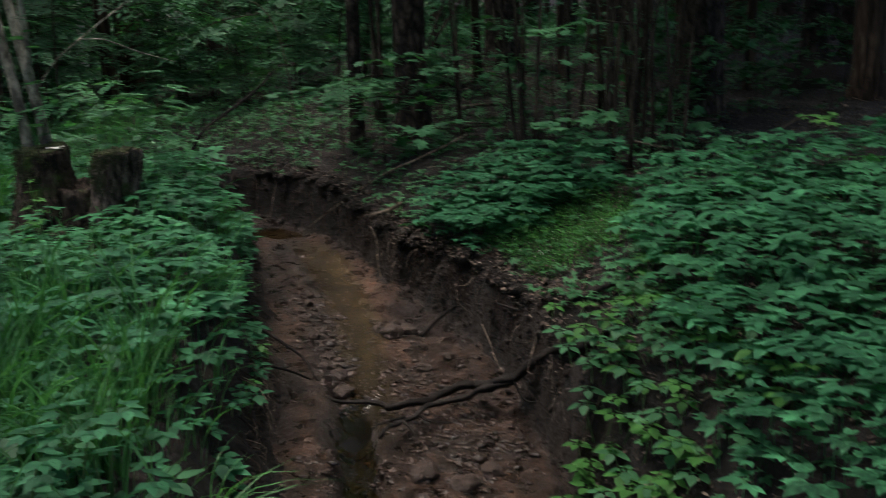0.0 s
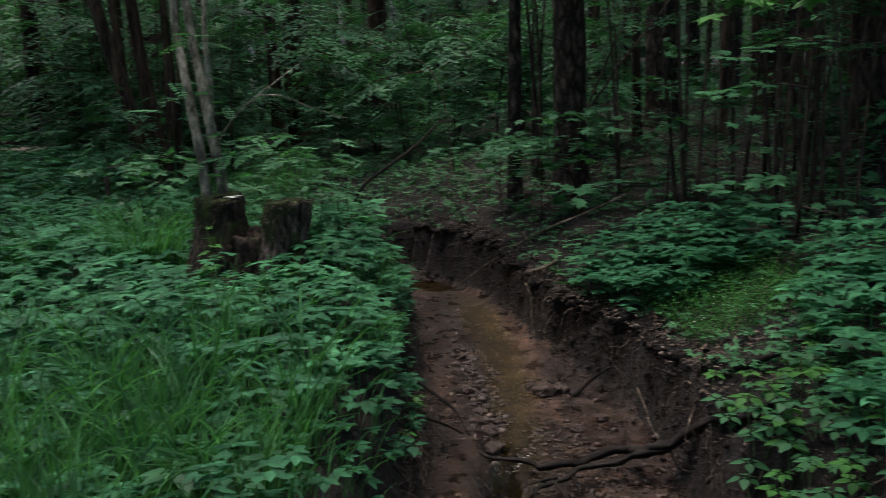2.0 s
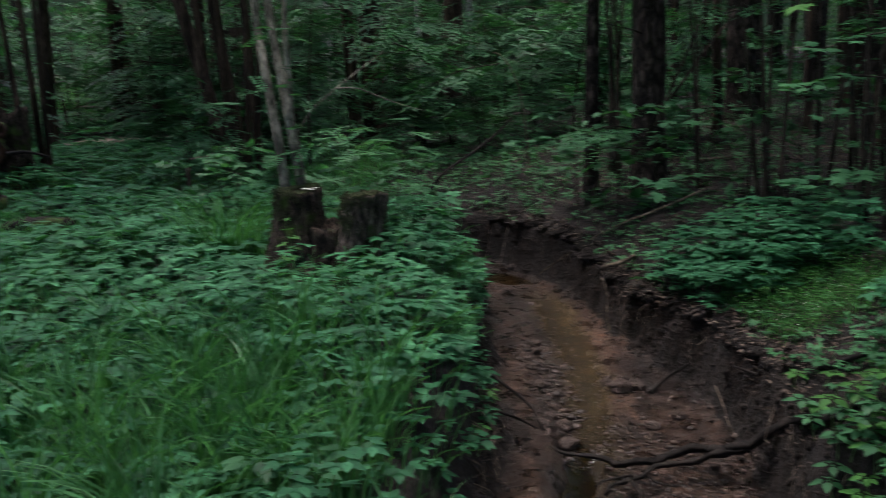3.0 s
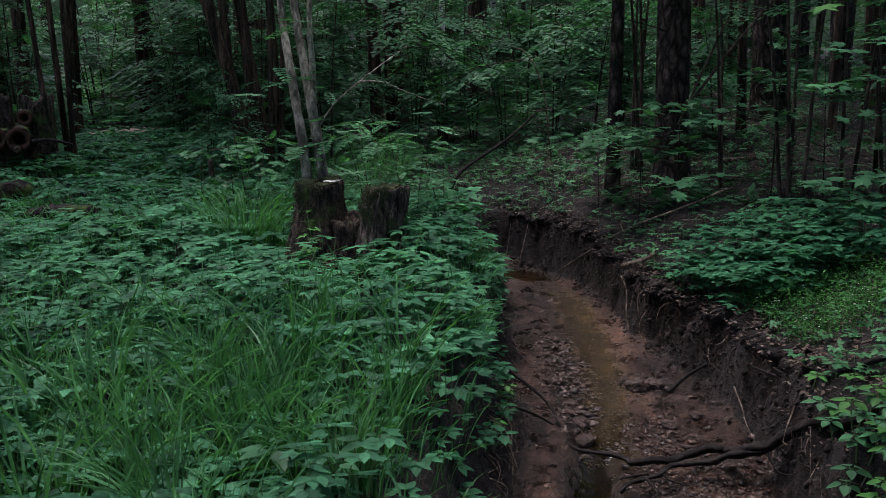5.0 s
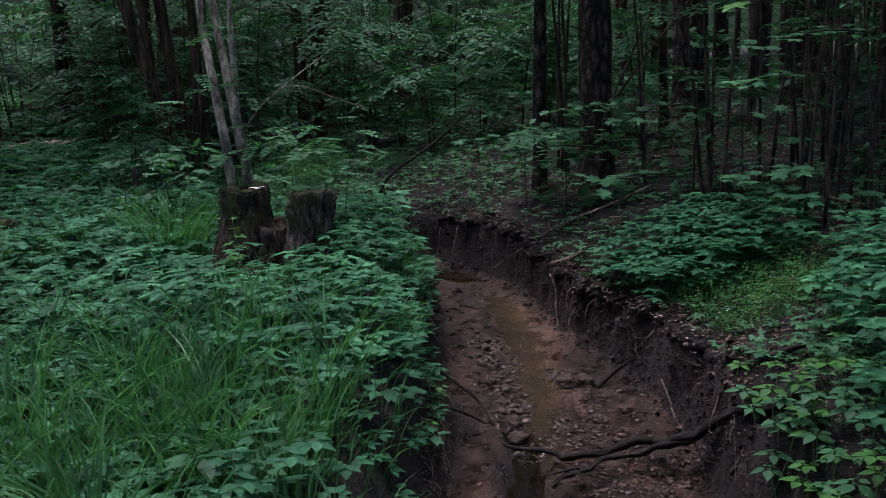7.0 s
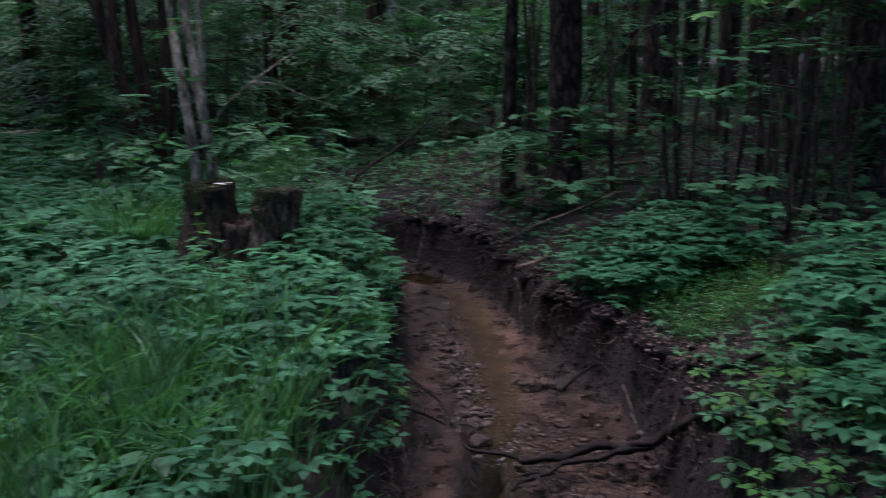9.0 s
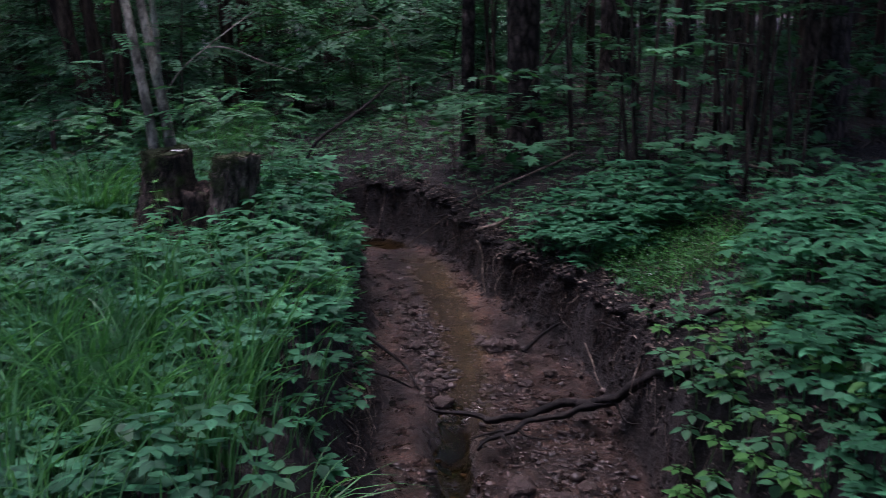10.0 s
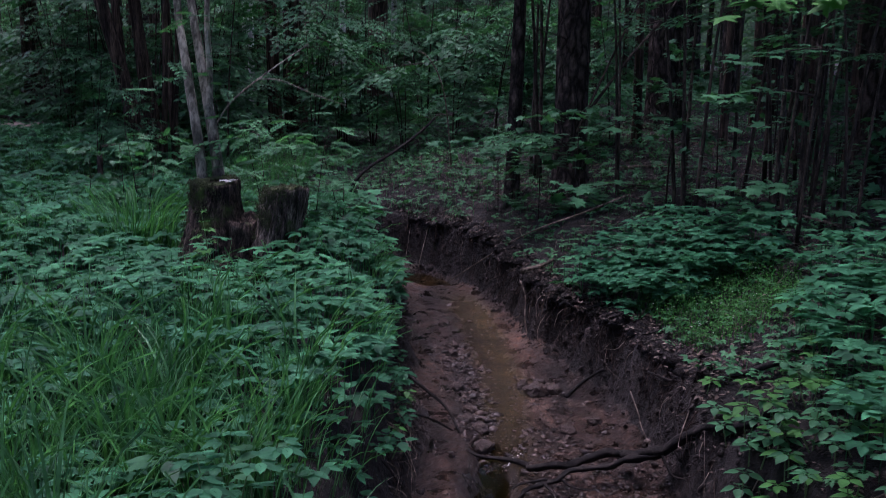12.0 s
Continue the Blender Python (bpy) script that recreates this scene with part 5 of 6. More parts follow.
    lit.spread(BLADE_SMALL, placed(p[:, 0], p[:, 1], p[:, 2] + 0.012, r.uniform(0.014, 0.034, 2600), r.uniform(0, 6.3, 2600), r.normal(size=2600) * 0.55, r.uniform(0, 6.3, 2600)))
    tagged(part("edge_litter", lit, LITTER), "brown dead leaves along the bank's edge", "leaf litter", kind="stuff")
    roots = Soup()
    for e in range(620):
        a = pts[3 * n + int(r.integers(n))] + np.array([0, 0, -0.02])
        ln = r.uniform(0.06, 0.34)
        d = np.array([r.normal() * 0.05, r.normal() * 0.05, -ln])
        tube(roots, bend([a, a + d * 0.5 + np.array([r.normal() * 0.025, r.normal() * 0.025, 0]), a + d], 5), np.linspace(0.001 + 0.005 * r.random() ** 4, 0.0008, 5), 4, 0.1, False, seed=e)
    tagged(part("hanging_rootlets", roots, ROOT_SKIN), "fine dark rootlets hanging under the turf edge", "roots", kind="stuff")


bank_overhang()


def lump(seed):
    r = np.random.default_rng(seed)
    bm = bmesh.new()
    bmesh.ops.create_icosphere(bm, subdivisions=1, radius=0.5)
    v = np.array([q.co[:] for q in bm.verts])
    v *= (1 + r.normal(size=(len(v), 1)) * 0.32)
    v[:, 2] *= 0.42
    f = np.array([[q.index for q in fa.verts] for fa in bm.faces])
    bm.free()
    return v.astype(np.float32), [f]


LUMPS = [lump(i) for i in range(6)]


def clods():
    r = np.random.default_rng(71)
    s = Soup()
    spots = [(0.43, 6.7, 0.09, 420), (0.45, 6.3, 0.09, 420), (0.47, 5.9, 0.08, 360), (0.5, 5.5, 0.07, 320), (0.48, 5.2, 0.07, 300), (0.8, 3.9, 0.3, 320), (1.05, 5.3, 0.24, 260), (0.9, 5.9, 0.11, 260), (0.92, 4.35, 0.18, 420), (0.92, 3.95, 0.14, 260), (0.3, 4.3, 0.12, 160), (0.6, 7.2, 0.25, 120), (0.7, 3.3, 0.35, 220), (0.8, 4.9, 0.35, 180), (1.0, 4.75, 0.2, 520), (1.12, 4.3, 0.2, 360), (0.75, 5.1, 0.14, 260)]
    for cx, cy, sp, n in spots:
        x, y = r.normal(cx, sp, n), r.normal(cy, sp * 1.2, n)
        a = brook_at(x, y)[0]
        w = a < -0.02
        x, y = x[w], y[w]
        z = ground_z(x, y)
        pick = r.integers(0, 6, len(x))
        sz = np.exp(r.normal(-3.95, 0.5, len(x)))
        z = z - 0.003
        for k in range(6):
            q = pick == k
            s.spread(LUMPS[k], placed(x[q], y[q], z[q], sz[q], r.uniform(0, 6.3, q.sum()), 0.2, 1.0))
    n = 5200
    k = r.integers(0, len(BROOK), n)
    tang = np.gradient(BROOK[:, :2], axis=0)
    tang /= np.linalg.norm(tang, axis=1)[:, None]
    off = np.where(r.random(n) < 0.7, 1, -1) * (BROOK[k, 2] + r.normal(0.04, 0.05, n))
    x, y = BROOK[k, 0] + tang[k, 1] * off, BROOK[k, 1] - tang[k, 0] * off
    w = (y > 2.5) & (x > -2.5)
    x, y = x[w], y[w]
    crumbs = Soup()
    pick = r.integers(0, 6, len(x))
    for k in range(6):
        q = pick == k
        crumbs.spread(LUMPS[k], placed(x[q], y[q], ground_z(x[q], y[q]), np.exp(r.normal(-3.95, 0.5, q.sum())), r.uniform(0, 6.3, q.sum()), r.uniform(0, 1.5, q.sum()), r.uniform(0, 6.3, q.sum())))
    tagged(part("soil_crumbs", crumbs, SOIL), "dark crumbling soil on the cut banks", "soil", kind="stuff")
    tagged(part("mud_clods", s, CLOD), "crumbled clods of wet brown mud in the brook bed", "mud", kind="stuff")


clods()


def big_clod(x, y, size, seed, label, mat):
    r = np.random.default_rng(seed)
    bm = bmesh.new()
    bmesh.ops.create_icosphere(bm, subdivisions=3, radius=0.5)
    for v in bm.verts:
        n = noise.noise(v.co * 3 + Vector((seed, 0, 0))) * 0.35 + noise.noise(v.co * 8 + Vector((0, seed, 0))) * 0.12
        v.co *= 1 + n
        v.co.z *= 0.55
    me = bpy.data.meshes.new("mud_lump")
    bm.to_mesh(me)
    bm.free()
    me.materials.append(mat)
    ob = new("mud_lump", me)
    ob.location = (x, y, gz(x, y) + size * 0.1)
    ob.scale = (size, size * 0.8, size)
    ob.rotation_euler = (0, 0, r.uniform(0, 6))
    return tagged(ob, label, "mud lump", "lumps in the brook bed")


for k, (x, y, sz) in enumerate([(0.88, 5.86, 0.16), (0.98, 5.9, 0.13), (0.81, 5.95, 0.09), (0.92, 6.0, 0.08), (0.49, 5.22, 0.13), (0.5, 5.4, 0.11), (0.43, 5.5, 0.09), (0.46, 5.65, 0.09), (0.4, 5.95, 0.09), (0.44, 6.1, 0.07), (0.36, 6.25, 0.08), (0.44, 6.75, 0.08), (0.75, 4.1, 0.16), (0.9, 3.95, 0.14),
                                (1.05, 4.05, 0.12), (0.98, 5.3, 0.1), (1.15, 5.4, 0.09), (0.36, 6.45, 0.07), (0.42, 6.6, 0.07)]):
    big_clod(x, y, sz, 3 + k, "dark wet lump of clay lying in the brook bed", CLOD)


def fallen_petals(x, y):
    """A few white petals stuck to the wet mud."""
    r = np.random.default_rng(77)
    s = Soup()
    px, py = x + r.normal(size=16) * 0.02, y + r.normal(size=16) * 0.015
    s.spread(BLADE_SMALL, placed(px, py, ground_z(px, py) + 0.006, r.uniform(0.008, 0.016, 16), r.uniform(0, 6.3, 16), r.normal(size=16) * 0.3, 0.0))
    tagged(part("fallen_petals", s, PETAL), "small white petals lying on the wet mud", "petals", kind="stuff")


fallen_petals(0.62, 5.02)


def dirt_path():
    """A pale trodden path that crosses the wood beyond the glade."""
    r = np.random.default_rng(78)
    line = bend([(-9.5, 14.2), (-7.6, 15.0), (-6.4, 15.6), (-5.2, 16.6), (-3.5, 18.5)], 40)
    tang = np.gradient(line, axis=0)
    tang /= np.linalg.norm(tang, axis=1)[:, None]
    nor = np.stack([-tang[:, 1], tang[:, 0]], 1)
    v = []
    for off in (-0.4, -0.2, 0.0, 0.2, 0.4):
        p = line + nor * (off + (0.08 * r.normal(size=40) if abs(off) > 0.3 else 0))[:, None] if abs(off) > 0.3 else line + nor * off
        v.append(np.column_stack([p, ground_z(p[:, 0], p[:, 1]) + 0.03 + 0.03 * (1 - abs(off) / 0.4)]))
    i, j = np.meshgrid(np.arange(39), np.arange(4))
    q = (j * 40 + i).ravel()
    s = Soup()
    s.add(np.concatenate(v), [np.stack([q, q + 1, q + 41, q + 40], 1)])
    m = plain_material("trodden_earth", (0.14, 0.11, 0.085), (0.3, 0.25, 0.2), 6.0, 0.9, 0.4)
    tagged(part("path", s, m, smooth=True), "pale trodden earth path through the wood", "path", kind="structure")


dirt_path()


# ---- logs on the left ----
def log_thing(a, b, radius, label, seed, mat=None, moss=False, cut=None):
    a, b = np.array(a, dtype=float), np.array(b, dtype=float)
    o = (a + b) / 2
    t = thing("log", o, label, "log")
    s = Soup()
    tube(s, bend([a - o, (a + b) / 2 - o + np.array([0, 0, 0.02]), b - o], 14), radius * np.array([0.92, 1.04, 1, .98, 1, 1.03, 1, 0.97, 1, 1.02, 1, 1, 1.03, 0.95]), 18, 0.2, True, seed)
    part("bark", s, mat or STUMP_WOOD, t)
    d = unit(b - a)
    if cut is not None:
        s = Soup()
        e = b - o + d * 0.004
        tube(s, [e - d * 0.01, e + d * 0.006, e + d * 0.002], [radius * 0.9, radius * 0.88, radius * 0.3], 18, 0.05, True, seed + 1)
        part("cut_end", s, cut, t, "rust-brown rotting cut end")
    return t


log_thing((-3.62, 7.50, 0.17), (-3.02, 7.28, 0.24), 0.085, "short mossy rotten log half buried in herbs", 1, MOSSY_LOG, cut=WET_WOOD)
log_thing((-4.62, 8.2, 0.2), (-4.0, 8.44, 0.24), 0.11, "dark mossy log lying in the ground elder", 2, MOSSY_LOG)
def hollow_log(a, b, outer, inner, label, seed):
    """An old log whose heart has rotted out: bark, a ring of cut wood at end a, and the dark hollow."""
    a, b = np.array(a, dtype=float), np.array(b, dtype=float)
    t = thing("log", a, label, "log", "old log pile")
    d = b - a
    s = Soup()
    tube(s, bend([(0, 0, 0), d * 0.5 + np.array([0, 0, 0.02]), d], 12), outer, 18, 0.12, False, seed)
    part("bark", s, MOSSY_LOG, t)
    u = unit(d)
    p = unit(np.cross(u, (0, 0, 1)))
    q = np.cross(p, u)
    r = np.random.default_rng(seed)
    n = 26
    ang = np.linspace(0, 2 * np.pi, n, endpoint=False)
    rough = 1 + 0.1 * np.sin(2 * ang + seed) + 0.06 * np.sin(5 * ang) + 0.06 * r.normal(size=n)
    loops = []
    for rad, back in ((outer * 0.97, 0.01), (outer * 0.94 * rough, -0.012), (inner * (2 - rough), -0.004), (inner * 0.85 * rough, 0.05), (inner * 0.7, 0.4)):
        loops.append(np.outer(np.cos(ang) * rad, p) + np.outer(np.sin(ang) * rad, q) + u * back)
    k = np.arange(n)
    s = Soup()
    s.add(np.concatenate(loops), [np.concatenate([np.stack([i * n + k, i * n + (k + 1) % n, (i + 1) * n + (k + 1) % n, (i + 1) * n + k], 1) for i in range(4)]), (4 * n + k)[None]])
    part("cut_end", s, CUT_WOOD, t, "rust-brown rotting ring of cut wood")
    return t


hollow_log((-5.21, 11.0, 0.72), (-5.75, 12.6, 0.66), 0.085, 0.045, "hollow old log lying on top of the pile", 3)
hollow_log((-5.2, 10.78, 0.5), (-5.8, 12.5, 0.45), 0.135, 0.085, "hollow old log with a rust-brown cut end", 4)
hollow_log((-5.47, 10.85, 0.5), (-6.1, 12.5, 0.45), 0.12, 0.05, "old log with a rust-brown cut end in the pile", 5)
log_thing((-5.75, 12.0, 0.36), (-5.19, 10.72, 0.4), 0.045, "thin sawn log poking from a hollow one", 6, WET_WOOD, cut=PALE_WOOD)


def earth_mound(x, y, rx, ry, height, seed, label):
    """Bare soil heaped on the forest floor."""
    r = np.random.default_rng(seed)
    s = Soup()
    n, m = 40, 12
    ang = np.linspace(0, 2 * np.pi, n, endpoint=False)
    v = []
    for i in range(m):
        w = i / (m - 1)
        k = (1 - w) * (1 + 0.12 * np.sin(3 * ang + 1) + 0.07 * np.sin(7 * ang + 2))
        z = height * (1 - (1 - w) ** 2) - 0.06 + 0.03 * r.normal(size=n) * (i > 0)
        v.append(np.stack([rx * k * np.cos(ang), ry * k * np.sin(ang), z], 1))
    k = np.arange(n)
    s.add(np.concatenate(v), [np.concatenate([np.stack([i * n + k, i * n + (k + 1) % n, (i + 1) * n + (k + 1) % n, (i + 1) * n + k], 1) for i in range(m - 1)])])
    ob = part("earth_mound", s, SOIL, smooth=True)
    ob.location = (x, y, gz(x, y))
    return tagged(ob, label, "earth mound")


earth_mound(-4.72, 10.25, 0.42, 0.5, 0.3, 3, "low heap of bare dark soil before the log pile")
earth_mound(5.9, 9.1, 0.9, 0.6, 0.28, 4, "low brown heap of soil and litter in the wood")
stick("mound_branch", [(-4.95, 10.6, 0.5), (-4.7, 10.5, 0.52), (-4.45, 10.45, 0.47)], 0.02, 0.012, WET_WOOD, "dark stick lying on the soil heap", 21, 10)
stick("cut_stem", [(-2.7, 9.52, 0.0), (-2.71, 9.5, 0.2), (-2.71, 9.5, 0.41)], 0.026, 0.024, TWIG_BARK, "short sawn-off stem in the herbs", 22, 8, "tree stump")


def broken_stump(x, y, height, radius, seed):
    t = thing("broken_stump", (x, y, gz(x, y)), "dark jagged stump standing by the old logs", "tree stump")
    s = Soup()
    stump_shell(s, 0, 0, -0.1, height, radius, radius * 1.1, seed, 0.1, (0.03, 0), 0.4, 40, 16, 0.12)
    part("trunk", s, STUMP_WOOD, t, smooth=True)


broken_stump(-5.27, 11.4, 0.85, 0.17, 31)
broken_stump(-5.66, 11.3, 0.8, 0.13, 33)


# ---- trees ----
def crown_leaf_clumps(r, centre, radii, count, size):
    p = r.normal(size=(count, 3))
    p /= np.linalg.norm(p, axis=1)[:, None]
    p *= (r.uniform(0.25, 1.0, count) ** 0.45)[:, None]
    hole = np.sin(3 * p[:, 0] + r.uniform(0, 6)) + np.sin(4 * p[:, 1] + r.uniform(0, 6)) + np.sin(3.5 * p[:, 2])
    p = p[hole > -1.1]
    p = p * radii + centre
    n = len(p)
    return placed(p[:, 0], p[:, 1], p[:, 2], size * r.uniform(0.6, 1.3, n), r.uniform(0, 6.3, n), r.normal(size=n) * 0.5, r.uniform(0, 6.3, n))


def twig_leaves(seed):
    r = np.random.default_rng(seed)
    s = Soup()
    n = 3
    s.spread(BLADE_SMALL, placed(r.normal(size=n) * 0.35, r.normal(size=n) * 0.35, r.normal(size=n) * 0.15, r.uniform(0.6, 0.9, n), r.uniform(0, 6.3, n), r.normal(size=n) * 0.3, 0.0))
    return s.template()


CLUMPS = [twig_leaves(i) for i in range(4)]


def tree(name, height, radius, mat, seed, label, crown_from=0.4, crown_r=2.2, lean=(0.0, 0.0), limbs=9, leafy=120, dead_low=0, ridges=16, rugged=0.07):
    """A forest tree: trunk with root flare, limbs, and a high crown of leafy twigs. Built at the origin."""
    r = np.random.default_rng(seed)
    t = thing(name, (0, 0, 0), label, "tree", "trees of the wood")
    n = 26
    zs = np.concatenate([[-0.15, 0, 0.06, 0.15, 0.3], np.linspace(0.6, height, n - 5)])
    w = zs / height
    line = np.stack([lean[0] * zs + 0.10 * np.sin(w * 5 + seed) * w, lean[1] * zs + 0.1 * np.sin(w * 4 + 2 * seed) * w, zs], 1)
    rad = radius * (1 - 0.8 * np.clip(w, 0, 1)) * (1 + 0.3 * np.exp(-np.clip(zs, 0, 99) / 0.12))
    s = Soup()
    tube(s, line, rad, ridges, rugged, seed=seed)
    part("trunk", s, mat, t, smooth=True)
    for k in range(limbs):
        z0 = height * r.uniform(crown_from * 0.9, 0.93)
        i = np.argmin(np.abs(zs - z0))
        ang = k * 2.4 + r.normal() * 0.3
        ln = crown_r * r.uniform(0.6, 1.0) * (1.1 - 0.5 * (z0 / height))
        d = np.array([np.cos(ang), np.sin(ang), 0.45])
        s = Soup()
        p = line[i]
        tube(s, bend([p, p + d * ln * 0.5 + np.array([0, 0, 0.05]), p + d * ln], 7), np.linspace(rad[i] * 0.4 + 0.01, 0.008, 7), 5, 0.1, seed=k)
        part("limb", s, mat, t)
    for k in range(dead_low):
        z0 = r.uniform(1.0, height * crown_from)
        i = np.argmin(np.abs(zs - z0))
        ang = r.uniform(0, 6.3)
        d = np.array([np.cos(ang), np.sin(ang), r.uniform(-0.2, 0.3)])
        s = Soup()
        tube(s, bend([line[i], line[i] + d * 0.3, line[i] + d * r.uniform(0.5, 1.0) + np.array([0, 0, -0.05])], 5), np.linspace(0.012, 0.004, 5), 4, 0.1, seed=k)
        part("dead_limb", s, mat, t)
    s = Soup()
    mats = crown_leaf_clumps(r, line[-1] * np.array([0.8, 0.8, 0.5 * (1 + crown_from)]) , np.array([crown_r, crown_r, height * (1 - crown_from) * 0.55]), leafy, 0.45)
    for k in range(4):
        s.spread(CLUMPS[k], mats[k::4])
    tagged(part("crown", s, CANOPY, t, "leafy green crown"), kind="stuff")
    return t


def set_tree(proto, x, y, turn=0.0, size=1.0):
    m = pose(x, y, gz(x, y), 0, 0, turn)
    ob = copy_thing(proto, m)
    ob.scale = (size, size, size)
    return ob


def drop(proto):
    """Removes a pattern that was only there to be copied."""
    for o in (*proto.children_recursive, proto):
        bpy.data.objects.remove(o)


def own_tree(x, y, *args, **kw):
    kw.setdefault("leafy", 60)
    kw.update(ridges=36, rugged=0.11)
    t = tree(*args, **kw)
    t.location = (x, y, gz(x, y))
    return t


own_tree(1.62, 8.95, "pine_tree", 15, 0.15, PINE_BARK, 1, "tall pine with coarse grey-brown furrowed bark", 0.6, 2.4, (-0.02, 0.0), dead_low=4, leafy=160)
own_tree(1.11, 9.1, "pine_tree", 12, 0.062, PINE_BARK, 2, "slender pine with flaking grey bark", 0.55, 1.5, (0.012, 0.0), dead_low=3)
own_tree(3.72, 7.5, "pine_tree", 15, 0.165, PINE_BARK, 3, "thick dark pine at the edge of the slope", 0.55, 2.8, (0.0, 0.0), dead_low=3, leafy=420)
own_tree(3.35, 12.2, "pine_tree", 15, 0.2, PINE_BARK, 4, "broad dark pine trunk deep in the wood", 0.4, 2.8, leafy=340)
own_tree(-1.42, 15.6, "linden_tree", 14, 0.17, DARK_BARK, 5, "dark straight linden trunk in the wood", 0.45, 2.4, (-0.006, 0))
own_tree(-1.68, 15.1, "linden_tree", 12, 0.095, DARK_BARK, 6, "slim dark trunk beside a thicker one", 0.5, 1.8, (-0.03, 0))
own_tree(-0.2, 18.2, "linden_tree", 14, 0.2, DARK_BARK, 7, "dark trunk standing far back in the wood", 0.45, 2.4)
own_tree(-2.62, 11.1, "linden_tree", 11, 0.08, DARK_BARK, 8, "dark leaning trunk with peeling bark", 0.45, 2.0, (-0.24, 0))
own_tree(-2.62, 11.4, "linden_tree", 11, 0.07, DARK_BARK, 9, "dark leaning trunk crossing its neighbour", 0.45, 2.0, (-0.09, 0.02))
own_tree(-2.35, 11.2, "linden_tree", 10, 0.05, DARK_BARK, 10, "thin dark trunk of a clump", 0.45, 1.6, (-0.03, 0.02))
own_tree(-7.4, 15.8, "linden_tree", 12, 0.11, DARK_BARK, 12, "dark linden trunk behind the log stack", 0.35, 2.4, leafy=120)
own_tree(-6.35, 15.2, "linden_tree", 12, 0.07, DARK_BARK, 13, "dark trunk beside the log stack", 0.3, 2.3, (0.02, 0), leafy=120)
for k, (x, y, rad, lean) in enumerate([(-5.2, 11.65, 0.034, -0.06), (-5.06, 11.75, 0.038, -0.03), (-4.93, 11.6, 0.03, 0.01), (-5.1, 11.95, 0.026, 0.04)]):
    own_tree(x, y, "linden_tree", 10, rad, DARK_BARK, 60 + k, "slim dark linden stem of a clump by the log pile", 0.5, 1.4, (lean, 0.0), limbs=6, leafy=24)
for k, (x, y, rad, lean) in enumerate([(-2.45, 11.0, 0.03, 0.03), (-2.38, 11.15, 0.026, 0.06), (-2.86, 11.35, 0.05, -0.06), (-2.5, 11.3, 0.045, -0.13)]):
    own_tree(x, y, "linden_tree", 9, rad, DARK_BARK, 70 + k, "thin dark linden stem in the leaning clump", 0.5, 1.3, (lean, 0.0), limbs=5, leafy=20)
own_tree(-5.35, 17.4, "linden_tree", 12, 0.1, DARK_BARK, 14, "slim dark trunk beyond the glade", 0.3, 2.2, (-0.02, 0), leafy=100)
own_tree(-4.3, 16.3, "linden_tree", 12, 0.12, DARK_BARK, 15, "dark trunk at the far side of the glade", 0.28, 2.3, (0.015, 0), leafy=110)
own_tree(-3.5, 14.6, "linden_tree", 11, 0.09, DARK_BARK, 16, "dark trunk at the edge of the glade", 0.25, 2.2, (-0.03, 0), leafy=110)
own_tree(-6.3, 18.4, "linden_tree", 12, 0.17, DARK_BARK, 11, "dark trunk at the edge of the clearing", 0.45, 2.2)

protos = [tree("linden_tree", 13, 0.13, DARK_BARK, 21, "dark-barked linden in the wood", 0.42, 2.2, (0.01, 0), leafy=80),
          tree("linden_tree", 12, 0.09, DARK_BARK, 22, "slim dark linden in the wood", 0.45, 1.8, (-0.02, 0.01), leafy=80),
          tree("pine_tree", 15, 0.17, PINE_BARK, 23, "tall furrowed pine in the wood", 0.55, 2.0, dead_low=5, leafy=80),
          tree("aspen_tree", 12, 0.07, GREY_BARK, 24, "slim grey aspen in the wood", 0.5, 1.6, (0.02, 0), leafy=80),
          tree("birch_tree", 13, 0.07, BIRCH_BARK, 25, "slender white birch in the wood", 0.5, 1.7, (-0.015, 0)),
          tree("linden_tree", 10, 0.05, DARK_BARK, 26, "thin dark young tree in the wood", 0.5, 1.4, (0.03, -0.01))]
taken = [(1.62, 8.95), (1.11, 9.1), (3.72, 7.5), (3.35, 12.2), (-1.42, 15.6), (-1.68, 15.1), (-0.2, 18.2), (-2.72, 11.1), (-2.62, 11.4), (-2.35, 11.2), (-6.3, 18.4), (-7.4, 15.8), (-6.3, 14.7), (-5.35, 17.4), (-4.3, 16.3), (-3.5, 14.6)]
rt = np.random.default_rng(81)


def in_glade(x, y):
    """The open herb-covered glade on the left, before the trees begin."""
    return x < -2.0 and y < 11.4 + 1.2 * (-2.2 - x) and (x > -0.4 * y or y < 12.5)


def clear_of(x, y, gap):
    return all((x - a) ** 2 + (y - b) ** 2 > gap * gap for a, b in taken)


# white birches seen between the trunks
for x, y in [(-2.55, 19.0), (-2.0, 20.5), (-0.9, 20.0), (0.1, 21.5), (-3.2, 23.0)]:
    taken.append((x, y))
    set_tree(protos[4], x, y, rt.uniform(0, 360), rt.uniform(0.85, 1.15))
count = 0
while count < 115:
    y = 9.5 + 38 * rt.random() ** 0.8
    x = rt.uniform(-0.62, 0.75) * (y + 2)
    if x < -0.5 and y < 13.5 and x > -0.55 * y:
        continue
    if -0.435 * y < x < -0.405 * y and y > 12:
        continue
    if (x < 1.2 and y < 12.5) or in_glade(x, y):
        continue
    if abs(x + 0.6) < 3.6 and y < 21 and rt.random() < 0.85:
        continue
    a, side, cy = sides_of([x], [y])
    if a[0] < 0.4 or not clear_of(x, y, 0.55 + 0.012 * y):
        continue
    taken.append((x, y))
